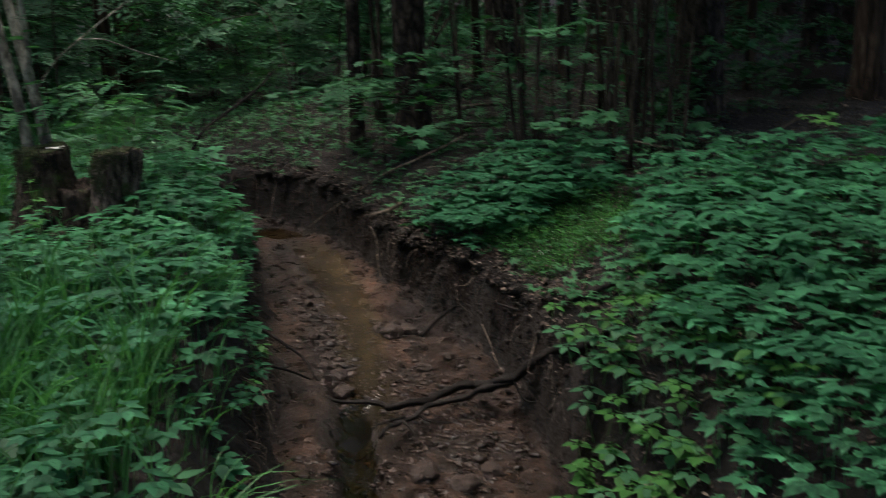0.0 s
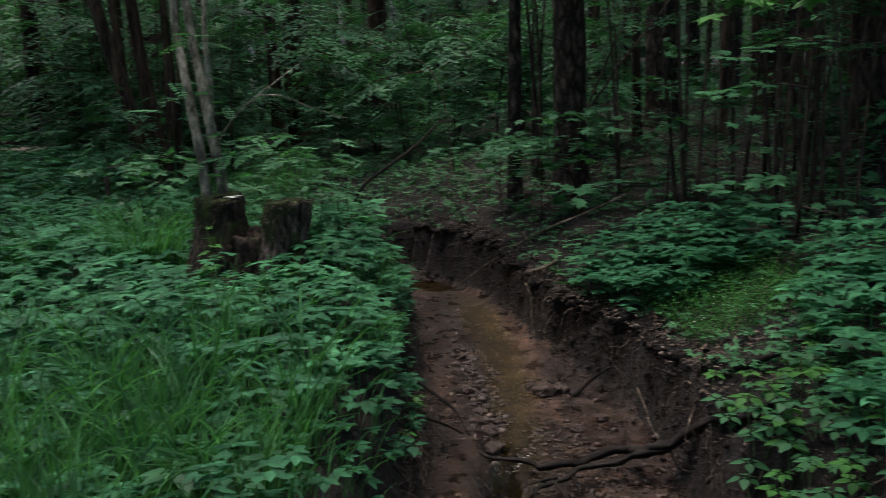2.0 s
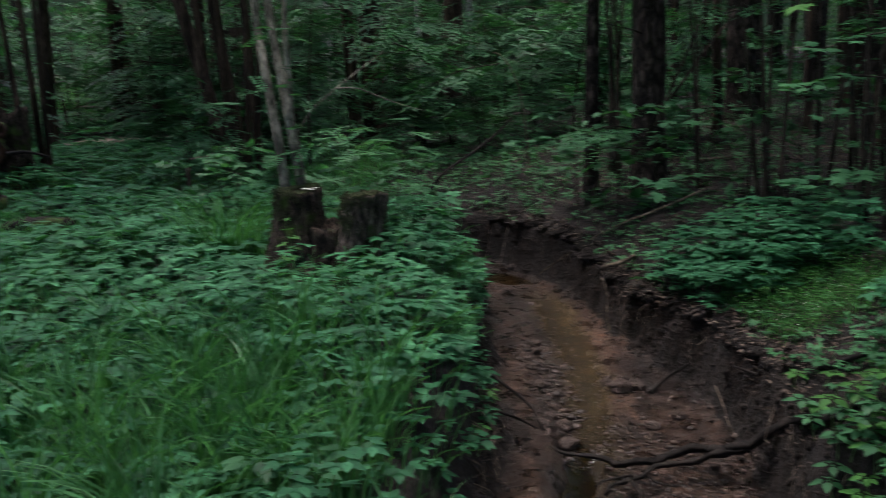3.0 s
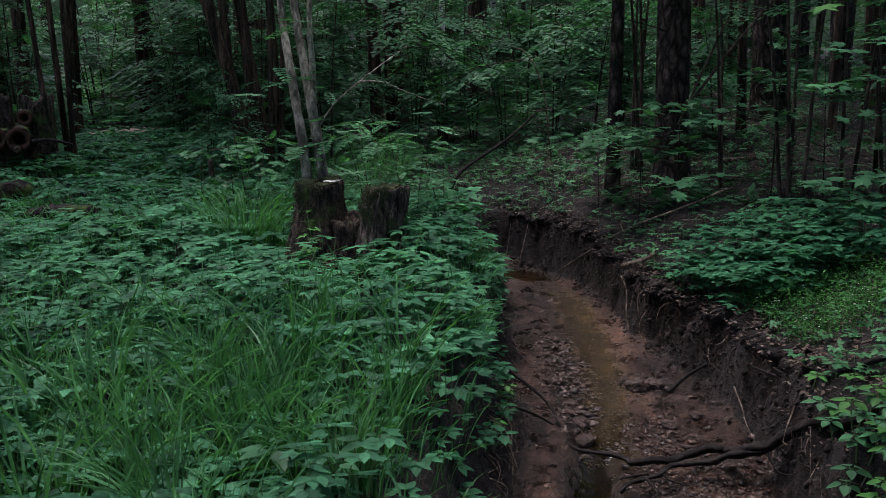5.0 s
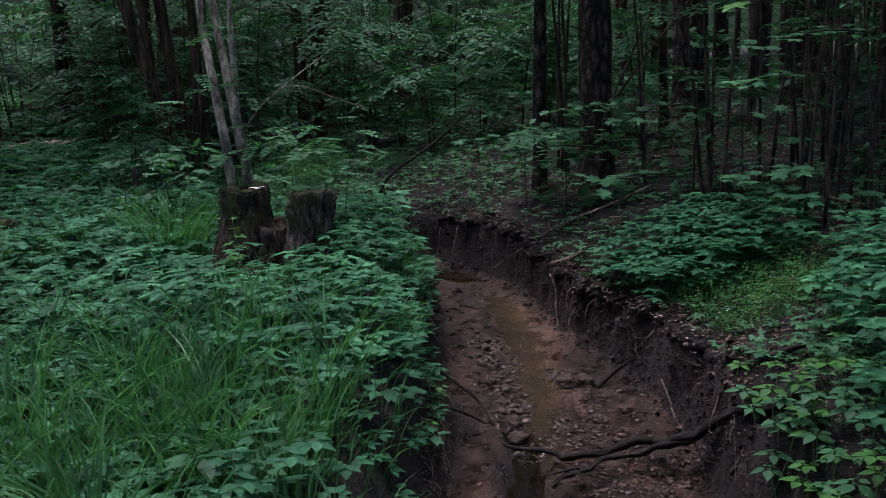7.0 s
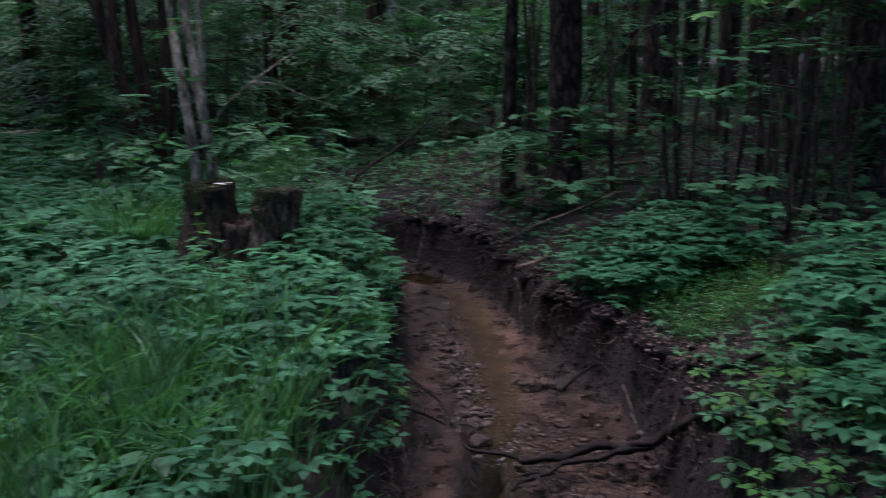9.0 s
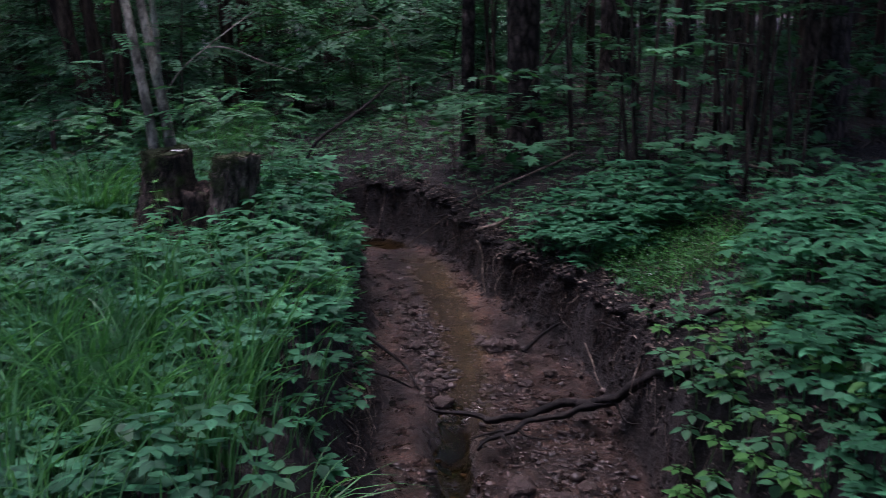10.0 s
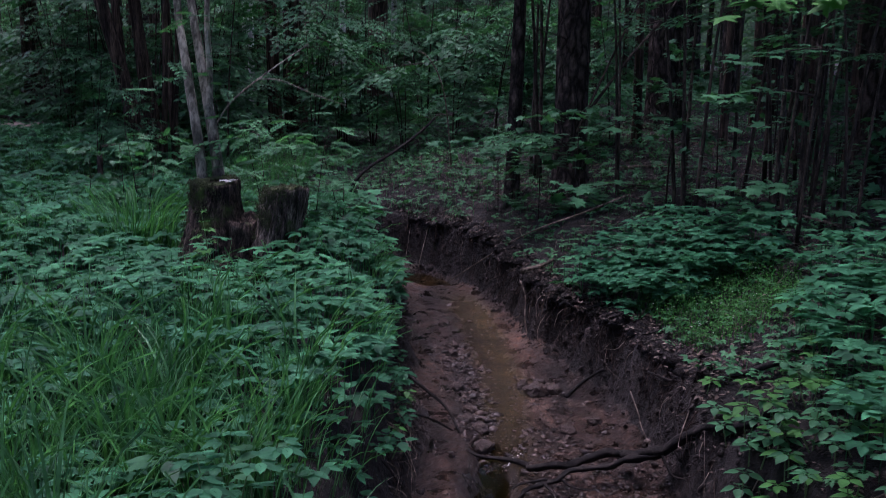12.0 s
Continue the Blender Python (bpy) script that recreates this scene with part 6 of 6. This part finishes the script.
    set_tree(protos[int(rt.choice([0, 1, 1, 2, 3, 4, 5, 5], p=[.19, .13, .11, .21, .12, .0, .12, .12]))], x, y, rt.uniform(0, 360), rt.uniform(0.8, 1.2))
    count += 1
shade_protos = [tree("linden_tree", 13, 0.14, DARK_BARK, 27, "leafy dark linden added at the sides to shade the wood", 0.35, 2.3, (0.01, 0), leafy=520),
               tree("pine_tree", 14, 0.15, PINE_BARK, 28, "leafy tall tree added at the sides to shade the wood", 0.4, 2.2, leafy=520)]
# two unseen trees added to lean over the near bank and shade it
own_tree(-4.7, 1.8, "linden_tree", 12, 0.13, DARK_BARK, 41, "leaning linden whose crown hangs over the bank", 0.4, 2.7, (0.22, 0.06), leafy=420)
own_tree(4.5, 1.9, "linden_tree", 12, 0.13, DARK_BARK, 42, "leaning linden whose crown hangs over the slope", 0.4, 2.5, (-0.2, 0.04), leafy=300)
# added trees beside and behind the path, mostly unseen; crowns close the shading canopy
for x, y in [(-2.4, -1.2), (1.9, -1.5), (-7.2, 3.2), (-8.5, 7.5), (7.2, 2.5), (7.4, 5.6), (-4.8, -4.5), (4.6, -4.0), (0.5, -8), (-8, -6), (8, -6), (-10, 1), (10, 0), (7.6, 8.6), (-2, -11), (4, -11), (6.4, 10.2), (8.2, 11.5), (9.5, 8), (7.0, 13), (9, 14), (-9.5, 10), (-11, 5), (-7.5, -1), (-12, 8), (-13, 2), (-10.5, -3), (9.5, 4), (11.5, 6), (6.5, -1.5), (2, -7), (-5, -8), (11, -3), (-11, 12.5), (-14, 11), (8.5, 16.5), (10.5, 12.5), (11, 17), (6.5, 15.2), (12.5, 10), (9.2, 19), (12, 20), (7.2, 18), (5.2, 13.6), (6.2, 9.2), (4.0, 14.6), (5.6, 16.4), (8.2, 9.8), (5.5, 7.9)]:
    set_tree(shade_protos[int(rt.integers(0, 2))], x, y, rt.uniform(0, 360), rt.uniform(0.9, 1.2))
# slim stems in the darker wood, their unseen leafy crowns kept dense for shade
slim = tree("linden_tree", 12, 0.05, DARK_BARK, 29, "slim dark linden in the thicket", 0.4, 2.0, (0.012, 0.01), leafy=420)
for x, y in [(4.4, 11.8), (4.9, 8.9), (3.9, 9.5), (5.4, 11.2), (4.7, 12.8), (4.2, 9.0), (3.5, 10.4), (5.0, 10.0), (2.7, 10.9)]:
    set_tree(slim, x, y, rt.uniform(0, 360), rt.uniform(0.85, 1.15))
for p in [slim] + protos + shade_protos:
    drop(p)


# ---- undergrowth bushes and saplings ----
def leaf_spray(seed, leaf, size, rows=6):
    """A flat spray of alternate leaves on side twigs, along +y, one unit long."""
    r = np.random.default_rng(seed)
    s = Soup()
    for i in range(rows):
        t = 0.16 + 0.8 * i / (rows - 1) + r.normal() * 0.02
        sg = 1 if i % 2 else -1
        ln = (0.42 - 0.3 * t) * r.uniform(0.8, 1.2)
        turn = -sg * r.uniform(0.75, 1.05)
        d = np.array([-np.sin(turn), np.cos(turn)])
        n = 4 if i < rows - 2 else 2
        w = (np.arange(n) + 0.6) / n
        side = np.where(np.arange(n) % 2, 1, -1)
        px, py = d[0] * ln * w, t + d[1] * ln * w
        s.spread(leaf, placed(px, py, -0.12 * py ** 2 - 0.05 * w + r.normal(size=n) * 0.012, size * r.uniform(0.75, 1.2, n), turn + side * 0.7 + r.normal(size=n) * 0.2, np.abs(r.normal(size=n)) * 0.2, turn + np.pi / 2))
        if i % 2 == 0:
            s.spread(leaf, placed([0.0], [t], [-0.12 * t * t], [size], [sg * 0.8], [0.12], [np.pi / 2]))
    s.spread(leaf, placed([0.0], [0.95], [-0.11], [size * 1.1], [r.normal() * 0.2], [0.2], [np.pi / 2]))
    tube(s, [(0, 0, 0), (0, 0.5, -0.035), (0, 0.97, -0.12)], [0.006, 0.004, 0.002], 3, close=False)
    return s.template()


SPRAYS = [leaf_spray(i, BLADE_SMALL, 0.17) for i in range(5)]


def sapling(name, height, stems, leaf, leaf_mat, leaf_size, seed, label, reach=0.6, layers=7, per=16, bark=None, low=0.25, flat=0.1):
    """Thin stems with flat sprays of leaves on side twigs. Built at the origin."""
    r = np.random.default_rng(seed)
    t = thing(name, (0, 0, 0), label, "sapling", "undergrowth saplings")
    for k in range(stems):
        ang = r.uniform(0, 6.3)
        lean = r.uniform(0.02, 0.16) * (1.5 if stems > 1 else 0.6)
        top = np.array([np.cos(ang) * lean * height, np.sin(ang) * lean * height, height * r.uniform(0.75, 1.05)])
        base = np.array([np.cos(ang) * 0.05 * (stems > 1), np.sin(ang) * 0.05 * (stems > 1), -0.05])
        s = Soup()
        line = bend([base, base * 0.5 + top * np.array([0.3, 0.3, 0.45]), top], 12)
        tube(s, line, np.linspace(0.003 + 0.0042 * height, 0.0025, 12), 6, 0.08, seed=k)
        part("stem", s, bark or TWIG_BARK, t)
        tw, lf = Soup(), Soup()
        for j in range(layers):
            u = low + (1 - low) * (j + r.random()) / layers
            p = line[min(int(u * 11), 11)]
            for q in range(2):
                a2 = r.uniform(0, 6.3)
                ln = reach * r.uniform(0.5, 1.0) * (1.15 - 0.6 * u)
                d = np.array([np.cos(a2), np.sin(a2), r.uniform(-0.05, 0.25)])
                e = p + d * ln
                tube(tw, bend([p, p + d * ln * 0.55 + np.array([0, 0, 0.03]), e], 4), np.linspace(0.005, 0.0018, 4), 3, 0, False)
                if leaf is BLADE_SMALL:
                    tip = r.uniform(0.0, 0.3)
                    lf.spread(SPRAYS[int(r.integers(5))], placed([p[0] + d[0] * ln * 0.1], [p[1] + d[1] * ln * 0.1], [p[2] + 0.02], [max(ln * 1.05, 0.42)], [a2 - np.pi / 2], [tip], [a2]))
                    continue
                m = per
                w = r.uniform(0.25, 1.08, m)
                sidew = r.normal(size=m) * 0.11
                px, py, pz = p[0] + d[0] * ln * w - d[1] * sidew, p[1] + d[1] * ln * w + d[0] * sidew, p[2] + d[2] * ln * w + r.normal(size=m) * 0.03
                lf.spread(leaf, placed(px, py, pz, leaf_size * r.uniform(0.65, 1.2, m), a2 - np.pi / 2 + np.sign(sidew) * 0.6 + r.normal(size=m) * 0.3, np.abs(r.normal(size=m)) * (flat + 0.32), r.uniform(0, 6.3, m)))
        tagged(part("twig_spray", tw, bark or TWIG_BARK, t), kind="stuff")
        tagged(part("foliage", lf, leaf_mat, t), kind="stuff")
    return t


bush_protos = [sapling("hazel_bush", 2.6, 3, BLADE_SMALL, HAZEL, 0.1, 1, "hazel bush with flat sprays of green leaves", 0.85, 7, 24),
               sapling("maple_sapling", 1.9, 1, LOBED, MAPLE, 0.11, 2, "young maple with tiers of lobed leaves", 0.5, 7, 9),
               sapling("linden_sapling", 3.2, 2, BLADE_SMALL, HAZEL, 0.095, 3, "tall linden sapling with thin dark stems", 0.85, 9, 24, low=0.15),
               sapling("maple_sapling", 1.1, 1, LOBED, MAPLE, 0.12, 4, "low maple sapling with spread leaves", 0.42, 4, 8),
               sapling("rowan_bush", 1.5, 2, PINNATE[0], ROWAN, 0.2, 5, "young rowan bush with feathered leaves", 0.4, 5, 5),
               sapling("bare_pole_sapling", 4.0, 2, BLADE_SMALL, HAZEL, 0.09, 6, "thin dark sapling poles with leaves high up", 0.7, 4, 12, low=0.55)]


def set_bush(k, x, y, size=1.0, turn=None, dz=0.0):
    ob = copy_thing(bush_protos[k], pose(x, y, gz(x, y) + dz, 0, 0, rt.uniform(0, 360) if turn is None else turn))
    ob.scale = (size, size, size)
    return ob


# placed by the clearing and the slope
for k, x, y, size in [(3, 1.25, 8.35, 0.85), (3, 1.55, 8.3, 0.8), (3, 0.95, 8.75, 0.7), (1, 2.15, 7.7, 0.75), (3, 2.7, 6.9, 0.5), (3, 4.16, 7.4, 0.5), (3, 4.4, 7.7, 0.55), (3, 5.2, 8.5, 0.6), (3, 4.9, 8.3, 0.5), (3, 3.58, 7.1, 0.55), (3, 3.15, 6.65, 0.4), (3, 3.0, 6.45, 0.35), (1, 5.9, 9.0, 0.6), (3, 4.7, 7.2, 0.4), (1, 2.45, 7.4, 0.65),
                      (5, 3.2, 8.3, 1.1), (5, 3.4, 8.1, 1.0), (5, 3.55, 8.5, 1.1), (5, 3.3, 7.7, 0.9), (5, 2.20, 7.30, 1.0), (5, 2.54, 6.50, 0.8), (5, 2.65, 6.40, 0.75), (5, 2.95, 6.60, 0.9), (5, 2.97, 6.30, 0.7), (5, 1.44, 9.40, 1.1), (5, 2.66, 7.60, 0.9),
                      (5, 2.25, 7.6, 0.9), (5, 2.0, 8.6, 0.9), (5, 2.95, 7.0, 0.8), (5, 3.0, 7.6, 0.8), (5, 1.35, 9.6, 1.0), (0, 0.8, 12.8, 0.9), (0, -0.2, 13.5, 0.9), (0, 1.6, 12.5, 0.9),
                      (0, -2.5, 10.3, 0.55), (0, -3.1, 10.7, 0.6), (1, -2.0, 10.6, 0.7), (0, 0.2, 12.2, 0.8), (0, 1.2, 11.9, 0.85), (2, -0.6, 14.2, 0.9), (0, -1.0, 13.2, 0.8), (2, 0.5, 14.5, 1.0), (3, 4.2, 7.6, 0.6), (3, 3.7, 7.3, 0.5), (4, -0.55, 6.75, 0.6), (4, -0.85, 7.0, 0.65), (4, -1.75, 7.1, 0.6), (4, -0.35, 7.3, 0.5), (3, -2.0, 7.6, 0.6), (3, -2.35, 7.9, 0.6),
                      (0, -3.0, 12.9, 0.9), (0, -3.6, 13.9, 1.0), (2, -4.6, 15.2, 1.0), (0, -2.0, 12.0, 0.9), (2, -3.0, 13.5, 1.0), (5, -2.9, 12.6, 0.8), (5, -1.9, 11.6, 0.8)]:
    set_bush(k, x, y, size)
for k in range(20):
    set_bush(int(rt.choice([3, 3, 1])), rt.uniform(3.5, 6.8), rt.uniform(6.9, 11.5), rt.uniform(0.45, 0.8))
for k in range(12):
    x, y = rt.uniform(-0.8, 3.4), rt.uniform(9.6, 14.5)
    if x < 0.9 and y < 11.8:
        continue
    set_bush(int(rt.choice([0, 1, 2, 3, 4], p=[0.3, 0.25, 0.15, 0.22, 0.08])), x, y, rt.uniform(0.55, 0.95))
for k in range(20):
    x, y = rt.uniform(-6.5, -1.6), rt.uniform(11.6, 16)
    if -0.46 < x / y < -0.39 or in_glade(x, y):
        continue
    set_bush(int(rt.choice([0, 2, 1])), x, y, rt.uniform(0.7, 1.1))
count = 0
while count < 160:
    y = 11.5 + 24 * rt.random() ** 0.85
    x = rt.uniform(-0.6, 0.72) * (y + 2)
    if -0.45 * y < x < -0.395 * y and 11 < y < 28:
        continue
    if (x < 1.5 and y < 13.2) or in_glade(x, y):
        continue
    if (x > 0.12 * y and rt.random() < 0.85) or (abs(x + 0.8) < 3.0 and y < 20 and rt.random() < 0.6):
        continue
    set_bush(int(rt.choice([0, 2, 1, 5, 4], p=[0.4, 0.3, 0.08, 0.17, 0.05])), x, y, rt.uniform(0.8, 1.35))
    count += 1
for x, y, size in [(-8.3, 18.2, 1.2), (-7.2, 20.5, 1.3), (-6.4, 19.6, 1.2), (-9.6, 20.8, 1.2), (-8.4, 23.5, 1.4), (-10.6, 23.0, 1.3), (-7.0, 17.6, 1.1), (-9.2, 26.5, 1.5)]:
    set_bush(0, x, y, size)
for p in bush_protos:
    drop(p)


def spray(name, origin, tip, leaves, size, seed, label, leaf=None, mat=None, fork=0.25, hang=0.3):
    """One leafy twig reaching into view."""
    r = np.random.default_rng(seed)
    o, e = np.array(origin, dtype=float), np.array(tip, dtype=float)
    t = thing(name, o, label, "branch")
    d = e - o
    s = Soup()
    tube(s, bend([(0, 0, 0), d * 0.5 + np.array([0, 0, 0.05]), d], 9), np.linspace(0.007, 0.002, 9), 5)
    part("twig", s, TWIG_BARK, t)
    for k in range(leaves):
        w = r.uniform(0.3, 1.05)
        l = Soup()
        ang = np.arctan2(d[1], d[0]) - np.pi / 2 + r.normal() * 0.8
        p = d * w + np.array([r.normal() * fork * 0.4, r.normal() * fork * 0.4, 0.05 * 4 * w * (1 - w) + r.normal() * 0.015])
        l.spread(leaf or LOBED, placed([p[0]], [p[1]], [p[2]], [size * r.uniform(0.7, 1.15)], [ang], [hang + r.normal() * 0.15], [-np.pi / 2 + r.normal() * 0.6]))
        part("leaf", l, mat or MAPLE, t)


# this lit twig gets its light from a paler leaf colour than other maples
spray("maple_branch", (2.57, 6.10, 1.20), (1.89, 5.90, 1.17), 12, 0.12, 1, "level maple twig with pale lit leaves", mat=ROWAN, fork=0.1, hang=0.12)
spray("maple_branch", (2.89, 6.30, 1.46), (2.06, 6.00, 1.39), 20, 0.1, 2, "level maple twig with pale lit leaves", mat=MAPLE, fork=0.24, hang=0.1)
# light coming through these two twigs' leaves is put into their bright colour
spray("maple_branch", (2.22, 4.25, 1.68), (1.33, 4.05, 1.65), 16, 0.125, 3, "overhanging maple twig with leaves coloured bright as if lit through", mat=BRIGHT, fork=0.22, hang=0.4)
spray("maple_branch", (2.29, 4.40, 1.75), (1.47, 4.20, 1.74), 12, 0.125, 4, "overhanging maple twig with leaves coloured bright as if lit through", mat=BRIGHT, fork=0.22, hang=0.4)
spray("maple_branch", (2.69, 6.60, 0.57), (2.01, 6.30, 0.53), 12, 0.13, 5, "low maple twig with broad leaves", mat=MAPLE, fork=0.22, hang=0.18)
spray("maple_branch", (2.66, 6.50, 0.41), (2.06, 6.20, 0.42), 10, 0.13, 6, "low maple twig with broad leaves", mat=MAPLE, fork=0.2, hang=0.18)
spray("maple_branch", (3.30, 6.40, 0.52), (2.83, 6.20, 0.41), 9, 0.13, 7, "low maple twig with broad leaves", mat=MAPLE, fork=0.2, hang=0.18)
spray("maple_branch", (2.81, 6.60, 0.96), (2.35, 6.50, 0.95), 8, 0.1, 8, "small level twig in the undergrowth", mat=MAPLE, fork=0.15)
spray("maple_branch", (1.49, 8.30, 0.67), (0.69, 8.10, 0.65), 30, 0.1, 21, "broad flat maple spray at the foot of the pine", mat=MAPLE, fork=0.55, hang=0.12)
spray("maple_branch", (1.43, 8.20, 0.59), (0.80, 8.00, 0.56), 16, 0.1, 22, "broad flat maple spray at the foot of the pine", mat=MAPLE, fork=0.45, hang=0.12)
spray("maple_branch", (2.27, 7.90, 0.94), (1.55, 7.70, 0.82), 18, 0.11, 23, "flat maple spray between thin stems", mat=MAPLE, fork=0.4, hang=0.15)
spray("maple_branch", (1.99, 7.60, 0.42), (1.34, 7.40, 0.38), 14, 0.11, 24, "low maple spray over the litter", mat=MAPLE, fork=0.35, hang=0.15)


def bough(origin, tip, sprays, seed, label, mat, size=0.52):
    """A leafy bough of flat sprays, hanging from a tree outside or above the view."""
    r = np.random.default_rng(seed)
    o, e = np.array(origin, dtype=float), np.array(tip, dtype=float)
    t = thing("overhanging_branch", o, label, "branch")
    d = e - o
    line = bend([(0, 0, 0), d * 0.5 + np.array([0, 0, 0.08]), d], 9)
    s = Soup()
    tube(s, line, np.linspace(0.009, 0.002, 9), 5)
    part("twig", s, TWIG_BARK, t)
    lf = Soup()
    head = np.arctan2(d[1], d[0])
    for k in range(sprays):
        p = line[min(8, int(1 + 7.9 * (k + r.random()) / sprays))]
        ang = head + (1 if k % 2 else -1) * r.uniform(0.4, 1.1)
        lf.spread(SPRAYS[int(r.integers(5))], placed([p[0]], [p[1]], [p[2] + r.normal() * 0.02], [size * r.uniform(0.8, 1.2)], [ang - np.pi / 2], [r.uniform(0.05, 0.4) if size > 0.4 else r.uniform(0.0, 0.12)], [ang]))
    tagged(part("foliage", lf, mat, t), kind="stuff")


rb = np.random.default_rng(301)
for k in range(62):
    y = rb.uniform(10.0, 15.5)
    u = rb.uniform(-0.47, 0.2)
    x, z = u * y, 1.5 + y * rb.uniform(-0.06, 0.06)
    if (u < -0.14 and y < 12.5) or -0.46 < u < -0.38:
        continue
    ang = rb.uniform(0, 6.3)
    reach = rb.uniform(0.5, 1.0)
    bough((x + np.cos(ang) * reach, y + np.sin(ang) * reach, z + rb.uniform(0.1, 0.6)), (x, y, z), int(rb.integers(5, 10)), 400 + k, "leafy linden branch drooping between the trunks", (HAZEL, HAZEL, MAPLE)[k % 3])
stick("thin_stem", [(3.51, 5.6, 0.0), (3.47, 5.6, 0.25), (3.38, 5.6, 0.45), (3.34, 5.6, 0.6)], 0.009, 0.004, TWIG_BARK, "thin brown sapling stem in the ground elder", 24, 10, "sapling")
spray("maple_branch", (3.34, 5.6, 0.56), (3.62, 5.58, 0.58), 7, 0.1, 62, "small leafy twig on a thin stem", mat=BRIGHT, fork=0.1, hang=0.1)
for k, (a, b, n) in enumerate([((1.5, 8.35, 0.72), (0.8, 8.05, 0.7), 9)]):
    bough(a, b, n, 520 + k, "broad flat leafy spray at the foot of the pine", MAPLE, 0.36)
spray("maple_branch", (-2.35, 8.3, 0.62), (-1.8, 7.9, 0.6), 12, 0.16, 61, "broad-leaved maple shoot in the herbs", mat=MAPLE, fork=0.2, hang=0.1)


# ---- far wood ----
def far_wood():
    """Leafy thicket far back between the trunks, plus unseen high leaves that block sky."""
    r = np.random.default_rng(91)
    s = Soup()
    n = 15000
    y = r.uniform(20, 62, n)
    x = r.uniform(-0.75, 0.85, n) * y
    z = 0.2 + 7.5 * r.random(n) ** 1.6
    keep = (wave(0.9 * x, 0.8 * y, 1) + 0.5 * wave(2.3 * x, z * 2.0, 3) > -0.25) & ~((x < -0.40 * y) & (x > -0.44 * y) & (z > 0.4 + 0.3 * np.sin(3 * y)) & (z < 3.0) & (y < 40))
    x, y, z = x[keep], y[keep], z[keep]
    m = placed(x, y, z, 0.32 * r.uniform(0.6, 1.4, len(x)), r.uniform(0, 6.3, len(x)), r.normal(size=len(x)) * 0.35, r.uniform(0, 6.3, len(x)))
    # high leaves above the view, added to dim the wood and the water's reflection
    n = 4200
    y2 = r.uniform(22, 60, n)
    x2, z2 = r.uniform(-0.1, 0.9, n) * y2, 5 + 14 * r.random(n)
    m = np.concatenate([m, placed(x2, y2, z2, r.uniform(0.7, 1.4, n), r.uniform(0, 6.3, n), r.normal(size=n) * 0.5, r.uniform(0, 6.3, n))])
    for k in range(4):
        s.spread(CLUMPS[k], m[k::4])
    tagged(part("far_thicket", s, CANOPY), "distant green thicket between the trunks, with unseen high leaves blocking sky", "woods", kind="stuff")


far_wood()


def backdrop():
    s = Soup()
    n = 96
    ang = np.linspace(0, 2 * np.pi, n, endpoint=False)
    rings = []
    r = np.random.default_rng(5)
    for z, rad in ((-1, 95), (4, 95.5), (9, 96), (14 , 97)):
        rings.append(np.stack([np.cos(ang) * rad, np.sin(ang) * rad + 5, z + (r.uniform(-2.5, 2.5, n) if z == 14 else 0) * np.ones(n)], 1))
    k = np.arange(n)
    s.add(np.concatenate(rings), [np.concatenate([np.stack([i * n + k, i * n + (k + 1) % n, (i + 1) * n + (k + 1) % n, (i + 1) * n + k], 1) for i in range(3)])])
    m = plain_material("distant_foliage", (0.012, 0.03, 0.012), (0.05, 0.1, 0.035), 0.9, 0.9, 0.3)
    tagged(part("backdrop", s, m), "edge of dark green woodland all around", "backdrop", kind="structure")


backdrop()
